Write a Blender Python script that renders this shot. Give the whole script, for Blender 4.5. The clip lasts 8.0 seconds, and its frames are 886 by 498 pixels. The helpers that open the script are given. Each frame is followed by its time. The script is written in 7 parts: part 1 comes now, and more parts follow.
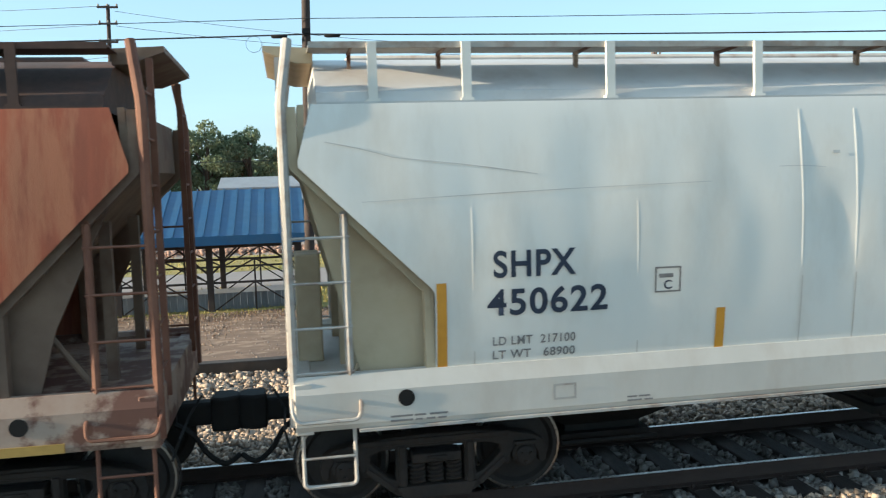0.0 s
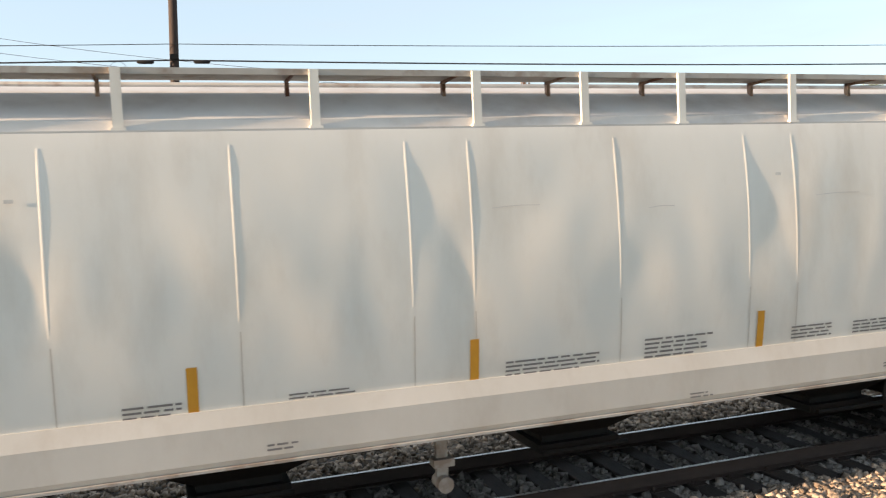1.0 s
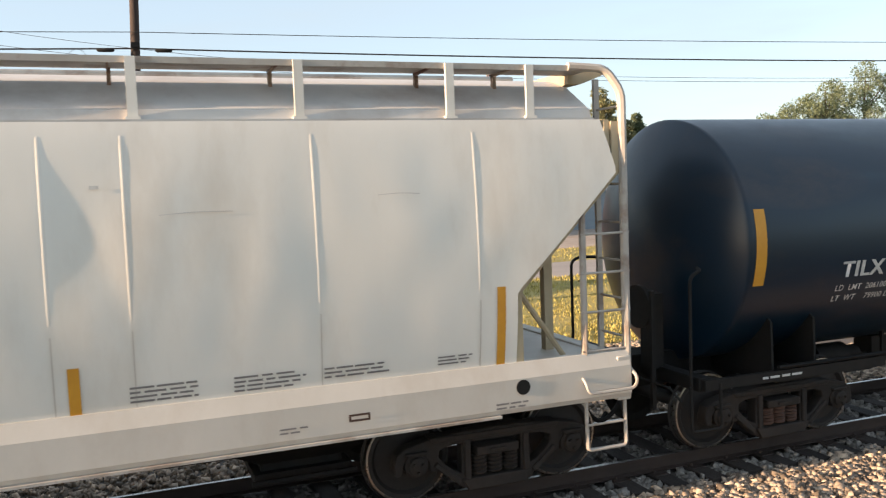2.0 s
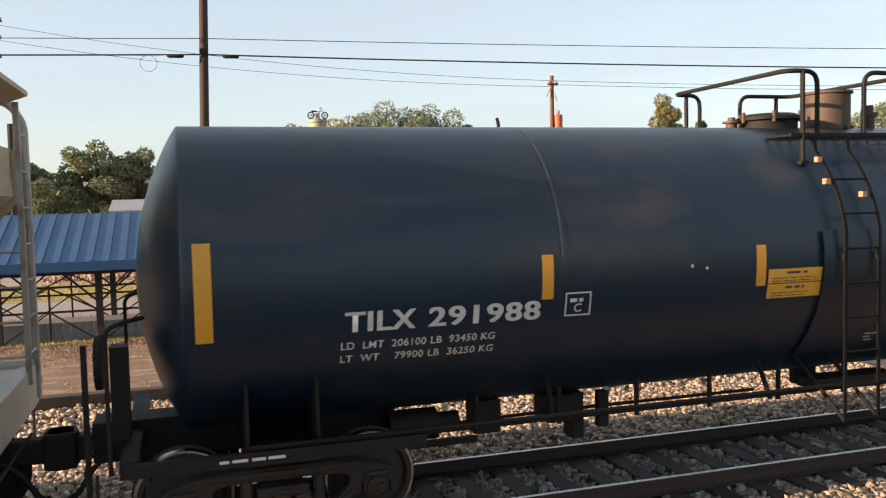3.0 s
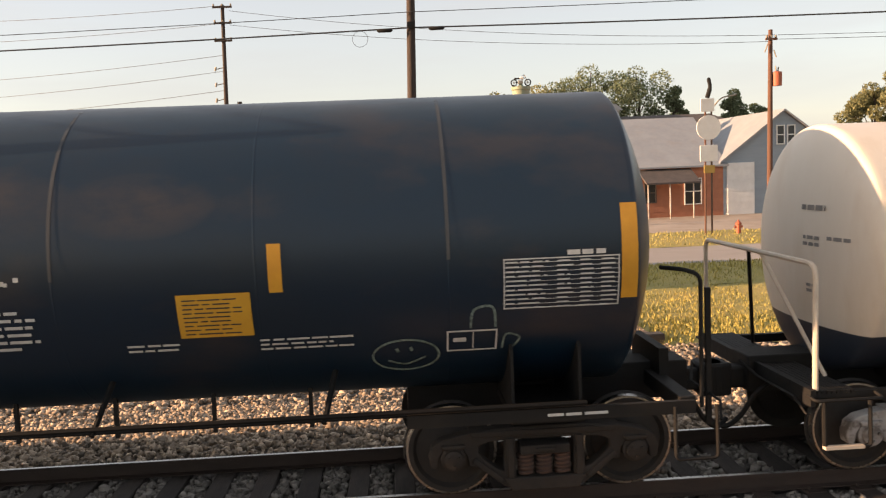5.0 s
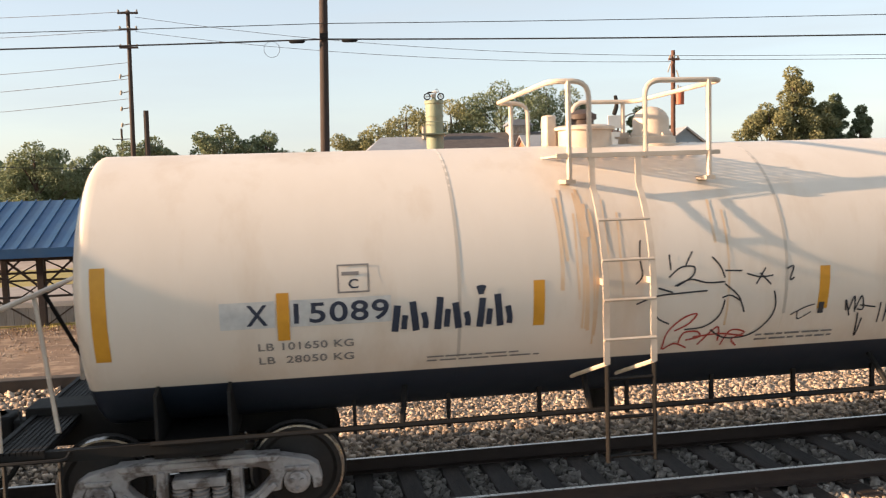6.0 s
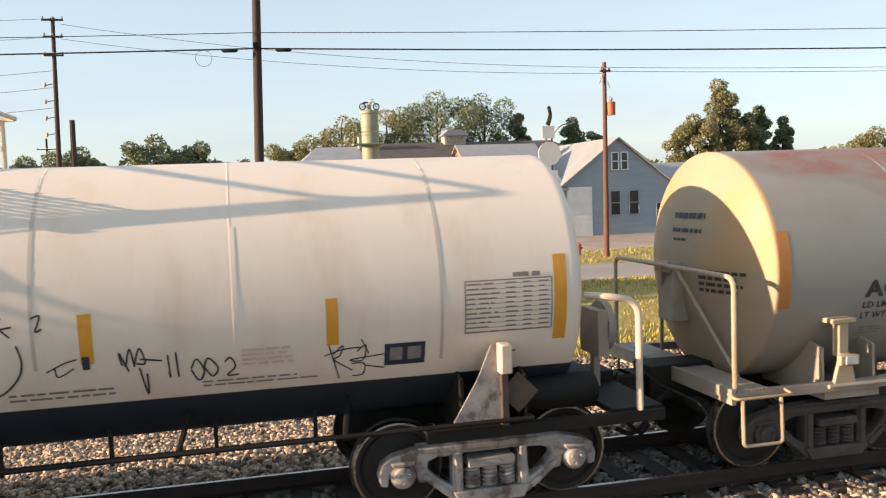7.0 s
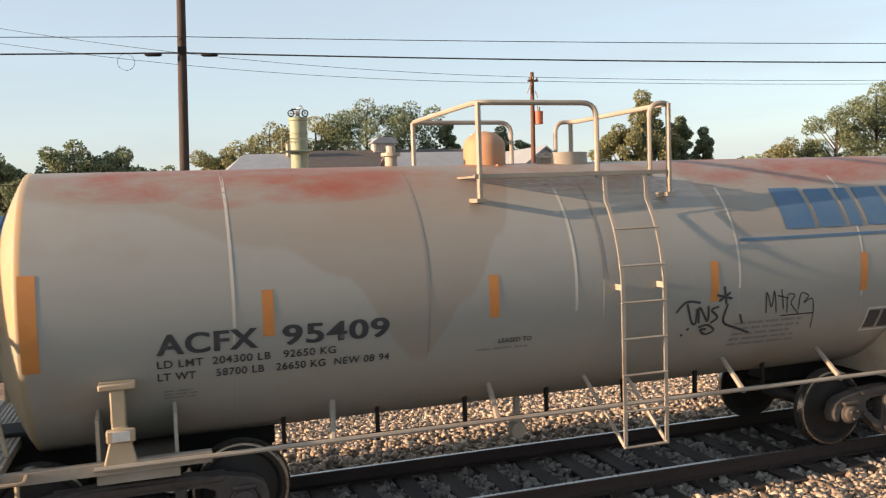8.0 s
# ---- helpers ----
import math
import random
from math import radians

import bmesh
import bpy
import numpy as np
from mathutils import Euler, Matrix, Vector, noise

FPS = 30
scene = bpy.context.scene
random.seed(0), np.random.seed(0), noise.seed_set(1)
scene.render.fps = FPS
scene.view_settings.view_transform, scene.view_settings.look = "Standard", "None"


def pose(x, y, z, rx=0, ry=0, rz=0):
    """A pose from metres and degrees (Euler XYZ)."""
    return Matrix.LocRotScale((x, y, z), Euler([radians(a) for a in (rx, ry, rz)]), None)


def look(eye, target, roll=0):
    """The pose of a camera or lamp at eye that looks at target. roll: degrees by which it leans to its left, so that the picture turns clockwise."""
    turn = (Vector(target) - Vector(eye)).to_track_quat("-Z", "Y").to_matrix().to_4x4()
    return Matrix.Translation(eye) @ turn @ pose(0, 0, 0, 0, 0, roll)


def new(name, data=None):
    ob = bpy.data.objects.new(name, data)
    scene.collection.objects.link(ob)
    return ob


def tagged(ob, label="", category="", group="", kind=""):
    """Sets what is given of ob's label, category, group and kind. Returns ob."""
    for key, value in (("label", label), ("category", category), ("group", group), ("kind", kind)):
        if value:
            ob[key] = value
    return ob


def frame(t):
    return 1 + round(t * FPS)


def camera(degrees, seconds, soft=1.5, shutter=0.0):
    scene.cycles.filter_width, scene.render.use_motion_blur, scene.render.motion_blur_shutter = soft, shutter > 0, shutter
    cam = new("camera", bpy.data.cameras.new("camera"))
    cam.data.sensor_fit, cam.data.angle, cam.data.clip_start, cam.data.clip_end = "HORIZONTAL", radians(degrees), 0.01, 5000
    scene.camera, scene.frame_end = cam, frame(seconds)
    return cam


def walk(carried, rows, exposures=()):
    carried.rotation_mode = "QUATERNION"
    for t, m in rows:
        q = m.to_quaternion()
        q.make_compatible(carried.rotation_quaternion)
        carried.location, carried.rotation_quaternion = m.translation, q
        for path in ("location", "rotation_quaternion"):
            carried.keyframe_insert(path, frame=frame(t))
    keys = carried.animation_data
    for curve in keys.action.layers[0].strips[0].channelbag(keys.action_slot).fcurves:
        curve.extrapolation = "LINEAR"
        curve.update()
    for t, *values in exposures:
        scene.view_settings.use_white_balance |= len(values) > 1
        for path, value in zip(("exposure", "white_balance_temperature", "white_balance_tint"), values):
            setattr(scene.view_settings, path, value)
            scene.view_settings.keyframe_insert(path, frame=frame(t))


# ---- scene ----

# ------------------------------------------------------------------ camera
EYE = Vector((0.0, 0.0, 3.227))
TRACK_Y = 8.938
cam = camera(55.7, 8.0, soft=1.2, shutter=0.06)


def aim(yaw, pitch, roll):
    a, p = radians(yaw), radians(pitch)
    way = Vector((-math.sin(a) * math.cos(p), math.cos(a) * math.cos(p), math.sin(p)))
    return look(EYE, EYE + way * 10, roll)


walk(cam, [
    (0.0, aim(-10.40, -4.98, -1.80)), (0.5, aim(-15.06, -4.12, -2.48)), (1.0, aim(-18.81, -3.43, -2.39)),
    (1.5, aim(-21.40, -3.64, -2.43)), (1.7, aim(-21.75, -4.15, -2.30)), (2.2, aim(-20.3, -3.88, -1.90)),
    (2.8, aim(-17.50, -3.54, -1.50)), (3.0, aim(-17.19, -3.52, -1.35)), (3.5, aim(-15.76, -3.92, -2.03)),
    (4.0, aim(-12.85, -4.76, -2.51)), (4.5, aim(-7.21, -5.40, -2.55)), (5.0, aim(-3.30, -5.31, -2.29)),
    (5.2, aim(-4.10, -5.20, -1.95)), (5.7, aim(-7.40, -4.85, -1.75)), (6.3, aim(-10.68, -4.50, -1.80)),
    (6.5, aim(-11.30, -4.44, -1.87)), (7.0, aim(-13.61, -4.11, -2.01)), (7.5, aim(-17.16, -3.66, -1.69)),
    (8.0, aim(-18.41, -3.75, -1.87))],
    exposures=[(0.0, 1.90, 5100, -3), (0.5, 2.01, 5850, 3), (1.0, 1.98, 6150, 11), (1.7, 1.96, 6150, 12), (2.9, 1.84, 6400, 14), (3.5, 1.84, 6950, 19), (4.0, 1.84, 7350, 21),
               (5.0, 1.84, 7350, 21), (6.5, 1.87, 6200, 13), (8.0, 1.73, 6250, 13)])


# ------------------------------------------------------------------ light
SUN_EL, SUN_AZ = 11.2, 1.9
world = bpy.data.worlds.new("sky")
scene.world = world
world.use_nodes = True
wn, wl = world.node_tree.nodes, world.node_tree.links
sky = wn.new("ShaderNodeTexSky")
sky.sky_type, sky.sun_disc = "NISHITA", False
sky.sun_elevation, sky.sun_rotation = radians(SUN_EL), radians(270 - SUN_AZ)
sky.air_density, sky.dust_density, sky.ozone_density = 1.0, 0.9, 1.5
pale = wn.new("ShaderNodeHueSaturation")
pale.inputs["Saturation"].default_value, pale.inputs["Value"].default_value = 0.85, 1.12
wl.new(sky.outputs[0], pale.inputs["Color"])
way = wn.new("ShaderNodeTexCoord")
flat = wn.new("ShaderNodeMapping")
flat.inputs["Scale"].default_value = (2.2, 2.2, 14.0)
cirrus = wn.new("ShaderNodeTexNoise")
cirrus.inputs["Scale"].default_value, cirrus.inputs["Detail"].default_value = 1.6, 7.0
thin = wn.new("ShaderNodeMapRange")
thin.inputs["From Min"].default_value, thin.inputs["From Max"].default_value = 0.45, 0.85
thin.inputs["To Min"].default_value, thin.inputs["To Max"].default_value = 0.60, 0.85
veil = wn.new("ShaderNodeMix")
veil.data_type = "RGBA"
veil.inputs["B"].default_value = (2.38, 2.66, 2.72, 1)
wl.new(way.outputs["Generated"], flat.inputs[0])
wl.new(flat.outputs[0], cirrus.inputs["Vector"])
wl.new(cirrus.outputs["Fac"], thin.inputs["Value"])
wl.new(thin.outputs[0], veil.inputs["Factor"])
wl.new(pale.outputs[0], veil.inputs["A"])
wl.new(veil.outputs["Result"], wn["Background"].inputs[0])
wn["Background"].inputs[1].default_value = 0.08
sun_data = bpy.data.lights.new("sun", "SUN")
sun_data.energy, sun_data.angle, sun_data.color = 3.8, radians(0.53), (1.0, 0.68, 0.41)
sun = new("sun", sun_data)
sun.matrix_world = look((-100, -6, 20), (-100 + math.cos(radians(SUN_AZ)), -6 + math.sin(radians(SUN_AZ)), 20 - math.tan(radians(SUN_EL))))


# ------------------------------------------------------------------ materials
def surf(name, c1, c2=None, scale=3.0, rough=0.6, metal=0.0, bump=0.1, fine=60.0, stain=None, stain_scale=1.2, stain_amount=0.5,
         stretch=(1, 1, 1), belly=None, top=None, island=0.0, each=0.0, spec=0.5, coat=0.0, edge=(0.5, 0.72), film=None, blotches=None):
    """A painted, stony or metal surface: two tones, stains, fine relief. belly: (height, colour) of a second paint
    below it.
    top: (colour, from height, to height) of rust or a second tone, mottled over the upper side.
    film: (colour, amount, x0, x1, [(x, z)...]) of a dust film above a wavering edge along the body.
    smudges: (colour, amount, [(x, z, half length, half height)...]) of soft, cloudy spots."""
    m = bpy.data.materials.new(name)
    m.use_nodes = True
    n, l = m.node_tree.nodes, m.node_tree.links
    b = n["Principled BSDF"]
    b.inputs["Roughness"].default_value, b.inputs["Metallic"].default_value = rough, metal
    b.inputs["Specular IOR Level"].default_value = spec
    b.inputs["Coat Weight"].default_value = coat
    tc = n.new("ShaderNodeTexCoord")
    mp = n.new("ShaderNodeMapping")
    mp.inputs["Scale"].default_value = stretch
    l.new(tc.outputs["Object"], mp.inputs[0])

    def cloud(s, detail=6.0, rgh=0.6):
        t = n.new("ShaderNodeTexNoise")
        t.inputs["Scale"].default_value, t.inputs["Detail"].default_value, t.inputs["Roughness"].default_value = s, detail, rgh
        l.new(mp.outputs[0], t.inputs["Vector"])
        return t.outputs["Fac"]

    def ramp(fac, lo, hi):
        r = n.new("ShaderNodeMapRange")
        r.inputs["From Min"].default_value, r.inputs["From Max"].default_value = lo, hi
        l.new(fac, r.inputs["Value"])
        return r.outputs[0]

    def mix(fac, a, c, mode="MIX"):
        x = n.new("ShaderNodeMix")
        x.data_type, x.blend_type = "RGBA", mode
        if isinstance(fac, float):
            x.inputs["Factor"].default_value = fac
        else:
            l.new(fac, x.inputs["Factor"])
        for sock, v in ((x.inputs["A"], a), (x.inputs["B"], c)):
            if isinstance(v, tuple):
                sock.default_value = (*v, 1)
            else:
                l.new(v, sock)
        return x.outputs["Result"]

    c2 = c2 or tuple(v * 0.75 for v in c1)
    col = mix(ramp(cloud(scale), 0.3, 0.7), c1, c2)
    sep = None
    if belly or top or film or blotches:
        sep = n.new("ShaderNodeSeparateXYZ")
        l.new(tc.outputs["Object"], sep.inputs[0])
    if stain:
        f = ramp(cloud(stain_scale, 9.0, 0.62), *edge)
        mul = n.new("ShaderNodeMath")
        mul.operation, mul.inputs[1].default_value = "MULTIPLY", stain_amount
        l.new(f, mul.inputs[0])
        col = mix(mul.outputs[0], col, stain)
    if film:
        tint, amount, x0, x1, line = film
        along = n.new("ShaderNodeMapRange")
        along.inputs["From Min"].default_value, along.inputs["From Max"].default_value = x0, x1
        l.new(sep.outputs["X"], along.inputs["Value"])
        edge_at = n.new("ShaderNodeValToRGB")
        edge_at.color_ramp.interpolation = "EASE"
        stops = edge_at.color_ramp.elements
        while len(stops) < len(line):
            stops.new(0.5)
        for k, (x, z) in enumerate(line):
            stops[k].position = (x - x0) / (x1 - x0)
            stops[k].color = (z / 5, z / 5, z / 5, 1)
        l.new(along.outputs[0], edge_at.inputs[0])
        rise = n.new("ShaderNodeMath")
        rise.operation, rise.inputs[1].default_value, rise.inputs[2].default_value = "MULTIPLY_ADD", 0.2, -0.1
        l.new(cloud(2.2), rise.inputs[0])
        height = n.new("ShaderNodeMath")
        height.operation = "ADD"
        l.new(sep.outputs["Z"], height.inputs[0])
        l.new(rise.outputs[0], height.inputs[1])
        over = n.new("ShaderNodeMath")
        over.operation, over.inputs[1].default_value = "MULTIPLY_ADD", -5.0
        l.new(edge_at.outputs[0], over.inputs[0])
        l.new(height.outputs[0], over.inputs[2])
        weight = n.new("ShaderNodeMath")
        weight.operation, weight.inputs[1].default_value = "MULTIPLY", amount
        l.new(ramp(over.outputs[0], -0.03, 0.04), weight.inputs[0])
        col = mix(weight.outputs[0], col, tint)
    if top:
        hi = ramp(sep.outputs["Z"], top[1], top[2])
        mul = n.new("ShaderNodeMath")
        mul.operation = "MULTIPLY"
        l.new(hi, mul.inputs[0])
        l.new(ramp(cloud(1.1, 9.0, 0.65), 0.48, 0.60), mul.inputs[1])
        col = mix(mul.outputs[0], col, top[0])
    if blotches:
        def calc(op, a, c):
            m_ = n.new("ShaderNodeMath")
            m_.operation = op
            for sock, v in ((m_.inputs[0], a), (m_.inputs[1], c)):
                if isinstance(v, float):
                    sock.default_value = v
                else:
                    l.new(v, sock)
            return m_.outputs[0]

        tint, amount, spots = blotches
        total = None
        for x, z, rx, rz in spots:
            dx = calc("MULTIPLY", calc("SUBTRACT", sep.outputs["X"], x), 1 / rx)
            dz = calc("MULTIPLY", calc("SUBTRACT", sep.outputs["Z"], z), 1 / rz)
            far = calc("ADD", calc("MULTIPLY", dx, dx), calc("MULTIPLY", dz, dz))
            near = calc("MAXIMUM", calc("SUBTRACT", 1.0, far), 0.0)
            total = near if total is None else calc("MAXIMUM", total, near)
        uneven = ramp(cloud(1.7, 9.0, 0.68), 0.38, 0.58)
        soft = calc("MULTIPLY", calc("POWER", total, 0.6), uneven)
        col = mix(calc("MULTIPLY", soft, amount), col, tint)
    if belly:
        col = mix(ramp(sep.outputs["Z"], belly[0] + 0.004, belly[0] - 0.004), col, belly[1])
    if island or each:
        src = n.new("ShaderNodeNewGeometry").outputs["Random Per Island"] if island else n.new("ShaderNodeObjectInfo").outputs["Random"]
        r = n.new("ShaderNodeMapRange")
        amount = island or each
        r.inputs["To Min"].default_value, r.inputs["To Max"].default_value = 1 - amount, 1 + amount
        l.new(src, r.inputs["Value"])
        h = n.new("ShaderNodeHueSaturation")
        l.new(r.outputs[0], h.inputs["Value"])
        l.new(col, h.inputs["Color"])
        col = h.outputs[0]
    l.new(col, b.inputs["Base Color"])
    rr = n.new("ShaderNodeMapRange")
    rr.inputs["To Min"].default_value, rr.inputs["To Max"].default_value = max(0.03, rough - 0.1), min(1, rough + 0.12)
    l.new(cloud(scale * 4), rr.inputs["Value"])
    l.new(rr.outputs[0], b.inputs["Roughness"])
    if bump:
        bp = n.new("ShaderNodeBump")
        bp.inputs["Strength"].default_value, bp.inputs["Distance"].default_value = bump, 0.01
        l.new(cloud(fine, 3.0), bp.inputs["Height"])
        l.new(bp.outputs[0], b.inputs["Normal"])
    return m


WHITE_PAINT = surf("white_hopper_paint", (0.76, 0.735, 0.68), (0.69, 0.665, 0.61), 0.8, 0.42, bump=0.03, stain=(0.47, 0.40, 0.32), stain_scale=1.6, stain_amount=0.3, stretch=(1, 1, 0.35))
WHITE_SILL = surf("dusty_white_sill_paint", (0.60, 0.56, 0.50), (0.51, 0.475, 0.42), 1.0, 0.5, bump=0.04, stain=(0.40, 0.33, 0.26), stain_scale=1.8, stain_amount=0.4, stretch=(1, 1, 0.5))
WHITE_DIRTY = surf("dirty_white_paint", (0.46, 0.435, 0.40), (0.36, 0.33, 0.295), 2.0, 0.6, bump=0.08, stain=(0.20, 0.13, 0.085), stain_scale=2.6, stain_amount=0.6, edge=(0.5, 0.62))
TAN_PAINT = surf("dusty_slope_sheet_paint", (0.52, 0.43, 0.29), (0.44, 0.35, 0.22), 1.5, 0.7, bump=0.08, stain=(0.25, 0.17, 0.11), stain_amount=0.4)
# Rusty slope sheets; the shade they sit in is toned into the colour.
BROWN_SHEET = surf("shade_toned_rusty_slope_sheet", (0.21, 0.145, 0.10), (0.13, 0.085, 0.06), 1.5, 0.8, bump=0.12, stain=(0.10, 0.048, 0.03), stain_scale=1.8, stain_amount=0.7, edge=(0.48, 0.62))
GRAY_ROOF = surf("weathered_roof_paint", (0.60, 0.58, 0.55), (0.50, 0.48, 0.46), 1.2, 0.6, bump=0.06, stain=(0.34, 0.27, 0.22), stain_amount=0.45)
RUST = surf("rusted_side_paint", (0.33, 0.085, 0.036), (0.13, 0.042, 0.026), 1.2, 0.75, bump=0.25, stain=(0.38, 0.16, 0.08), stain_scale=2.2, stain_amount=0.6, stretch=(2.2, 1, 0.3), edge=(0.47, 0.58))
RUST_DARK = surf("dark_rusted_steel", (0.085, 0.045, 0.032), (0.045, 0.030, 0.026), 3.0, 0.8, bump=0.2, stain=(0.18, 0.08, 0.045), stain_amount=0.5)
RUST_SILL = surf("rust_streaked_sill", (0.38, 0.30, 0.235), (0.25, 0.155, 0.11), 1.3, 0.75, bump=0.2, stain=(0.105, 0.040, 0.025), stain_scale=2.2, stain_amount=0.92, edge=(0.45, 0.54))
RUST_LIGHT = surf("rust_over_cream_paint", (0.21, 0.095, 0.055), (0.12, 0.048, 0.03), 2.5, 0.75, bump=0.15, stain=(0.13, 0.05, 0.03), stain_amount=0.6)
# Reflected sky blue is put into the base colours; brown clouds at set spots.
BLACK_PAINT = surf("sky_tinted_black_tank_paint", (0.003, 0.0165, 0.036), (0.006, 0.0165, 0.030), 0.7, 0.33, bump=0.02, stain=(0.072, 0.048, 0.036), stain_scale=0.8, stain_amount=0.3, top=((0.016, 0.018, 0.026), 3.1, 4.3), stretch=(0.6, 1, 1.2), edge=(0.53, 0.66), spec=0.43,
                   blotches=((0.080, 0.054, 0.040), 0.38, [(-6.9, 3.16, 1.1, 0.32), (-3.5, 3.15, 0.9, 0.32), (1.85, 3.05, 1.0, 0.34), (3.3, 3.02, 0.7, 0.3), (-1.53, 3.40, 0.35, 0.25)]))
BLACK_STEEL = surf("dull_black_steel", (0.006, 0.006, 0.0065), (0.010, 0.009, 0.008), 4.0, 0.7, bump=0.1, spec=0.3, stain=(0.024, 0.018, 0.013), stain_amount=0.45)
LADDER_BLACK = surf("black_ladder_paint", (0.004, 0.005, 0.006), (0.007, 0.007, 0.007), 4.0, 0.75, bump=0.05, spec=0.2, stain=(0.03, 0.02, 0.015), stain_amount=0.3)
SEAM_GREY = surf("scuffed_grey_weld", (0.055, 0.058, 0.062), (0.028, 0.032, 0.038), 1.4, 0.5, bump=0.05, stain=(0.012, 0.016, 0.022), stain_scale=1.0, stain_amount=0.6)
CREAM_TANK = surf("white_tank_paint_over_black_belly", (0.72, 0.645, 0.56), (0.66, 0.585, 0.50), 0.8, 0.45, bump=0.03, stain=(0.48, 0.34, 0.21), stain_scale=1.2, stain_amount=0.38, stretch=(1.2, 1, 0.3), belly=(1.43, (0.018, 0.026, 0.042)), edge=(0.52, 0.72))
CREAM = surf("cream_painted_steel", (0.64, 0.55, 0.45), (0.52, 0.42, 0.33), 3.0, 0.55, bump=0.08, stain=(0.30, 0.18, 0.10), stain_amount=0.5)
RUST_RUN = surf("pale_rust_run", (0.66, 0.50, 0.34), (0.62, 0.43, 0.27), 5.0, 0.5, bump=0.02, stain=(0.67, 0.58, 0.48), stain_scale=4.0, stain_amount=0.8)
GRAY_TANK = surf("grey_tank_paint_with_rusty_top", (0.288, 0.282, 0.260), (0.250, 0.245, 0.228), 0.9, 0.50, bump=0.05, stain=(0.245, 0.195, 0.148), stain_scale=0.6, stain_amount=0.45, stretch=(0.55, 1, 1), top=((0.25, 0.12, 0.07), 3.15, 3.50), edge=(0.50, 0.60),
                 blotches=((0.25, 0.058, 0.03), 1.0, [(-4.3, 3.42, 1.0, 0.20), (-2.75, 3.38, 1.1, 0.21), (-3.6, 3.34, 0.5, 0.2), (3.2, 3.42, 2.0, 0.24)]),
                 film=((0.212, 0.165, 0.122), 0.42, -5.6, 5.6, [(-5.5, 3.30), (-4.5, 3.19), (-3.2, 2.78), (-2.6, 2.5), (-1.84, 1.62), (-1.35, 2.2), (-0.95, 2.8), (-0.6, 3.4), (1.4, 3.4), (1.9, 2.66), (4.0, 2.64), (5.5, 2.8)]))
GRAY_HEAD = surf("dusty_tan_tank_head_paint", (0.33, 0.275, 0.19), (0.28, 0.23, 0.16), 0.9, 0.6, bump=0.06, stain=(0.42, 0.24, 0.10), stain_scale=0.8, stain_amount=0.7, edge=(0.46, 0.60))
SEAM_PALE = surf("pale_weld_paint", (0.52, 0.49, 0.43), (0.42, 0.39, 0.34), 2.0, 0.5, bump=0.05, stain=(0.34, 0.30, 0.25), stain_amount=0.6)
SEAM_DULL = surf("dull_grey_weld_grime", (0.43, 0.385, 0.33), (0.50, 0.445, 0.38), 2.0, 0.6, bump=0.05, stain=(0.52, 0.46, 0.39), stain_amount=0.7)
SEAM_DARK = surf("dark_weld_grime", (0.185, 0.172, 0.155), (0.22, 0.20, 0.18), 2.0, 0.6, bump=0.05)
TAN_RAIL = surf("tan_painted_rail_steel", (0.40, 0.325, 0.225), (0.32, 0.25, 0.165), 3.0, 0.55, bump=0.08, stain=(0.28, 0.16, 0.08), stain_amount=0.5)
GRAY_STEEL = surf("grey_painted_steel", (0.34, 0.30, 0.25), (0.27, 0.235, 0.19), 3.0, 0.6, bump=0.08, stain=(0.22, 0.12, 0.07), stain_amount=0.5)
# Brown dusty castings; under-car shadow is put in by lowering the tone.
TRUCK_BROWN = surf("shaded_brown_dusty_cast_steel", (0.019, 0.014, 0.011), (0.011, 0.009, 0.008), 5.0, 0.8, bump=0.25, stain=(0.046, 0.032, 0.024), stain_amount=0.5)
TRUCK_PALE = surf("grey_splashed_cast_steel", (0.40, 0.385, 0.375), (0.19, 0.175, 0.17), 3.5, 0.75, bump=0.25, stain=(0.08, 0.06, 0.05), stain_scale=4.5, stain_amount=0.85, edge=(0.5, 0.6))
TRUCK_GRAY = surf("grey_dusty_cast_steel", (0.080, 0.068, 0.062), (0.046, 0.039, 0.036), 4.0, 0.8, bump=0.25, stain=(0.028, 0.022, 0.019), stain_scale=3.0, stain_amount=0.6)
# Wheel tone lowered likewise, with the under-car shadow in the colour.
WHEEL_STEEL = surf("shaded_brown_wheel_steel", (0.018, 0.014, 0.012), (0.011, 0.009, 0.008), 6.0, 0.7, bump=0.15)
POLISHED = surf("polished_steel", (0.45, 0.43, 0.40), (0.34, 0.32, 0.30), 8.0, 0.28, metal=1.0, bump=0.03)
RAIL_STEEL = surf("brown_rail_steel", (0.036, 0.021, 0.015), (0.024, 0.015, 0.012), 5.0, 0.75, bump=0.2, stretch=(0.3, 1, 1))
YELLOW = surf("yellow_reflective_tape", (0.62, 0.30, 0.025), (0.52, 0.24, 0.02), 5.0, 0.5, bump=0.02)
ORANGE = surf("faded_orange_tape", (0.50, 0.20, 0.045), (0.42, 0.16, 0.04), 5.0, 0.55, bump=0.02)
YELLOW_SIGN = surf("yellow_sign_face", (0.62, 0.33, 0.03), (0.55, 0.28, 0.03), 6.0, 0.5, bump=0.02)
YELLOW_OLD = surf("faded_yellow_placard", (0.40, 0.26, 0.06), (0.30, 0.19, 0.05), 4.0, 0.6, bump=0.02)
INK_BLACK = surf("black_lettering", (0.022, 0.024, 0.030), (0.04, 0.042, 0.05), 9.0, 0.6, bump=0)
INK_BLUE = surf("dark_blue_lettering", (0.014, 0.022, 0.045), (0.025, 0.034, 0.06), 9.0, 0.6, bump=0)
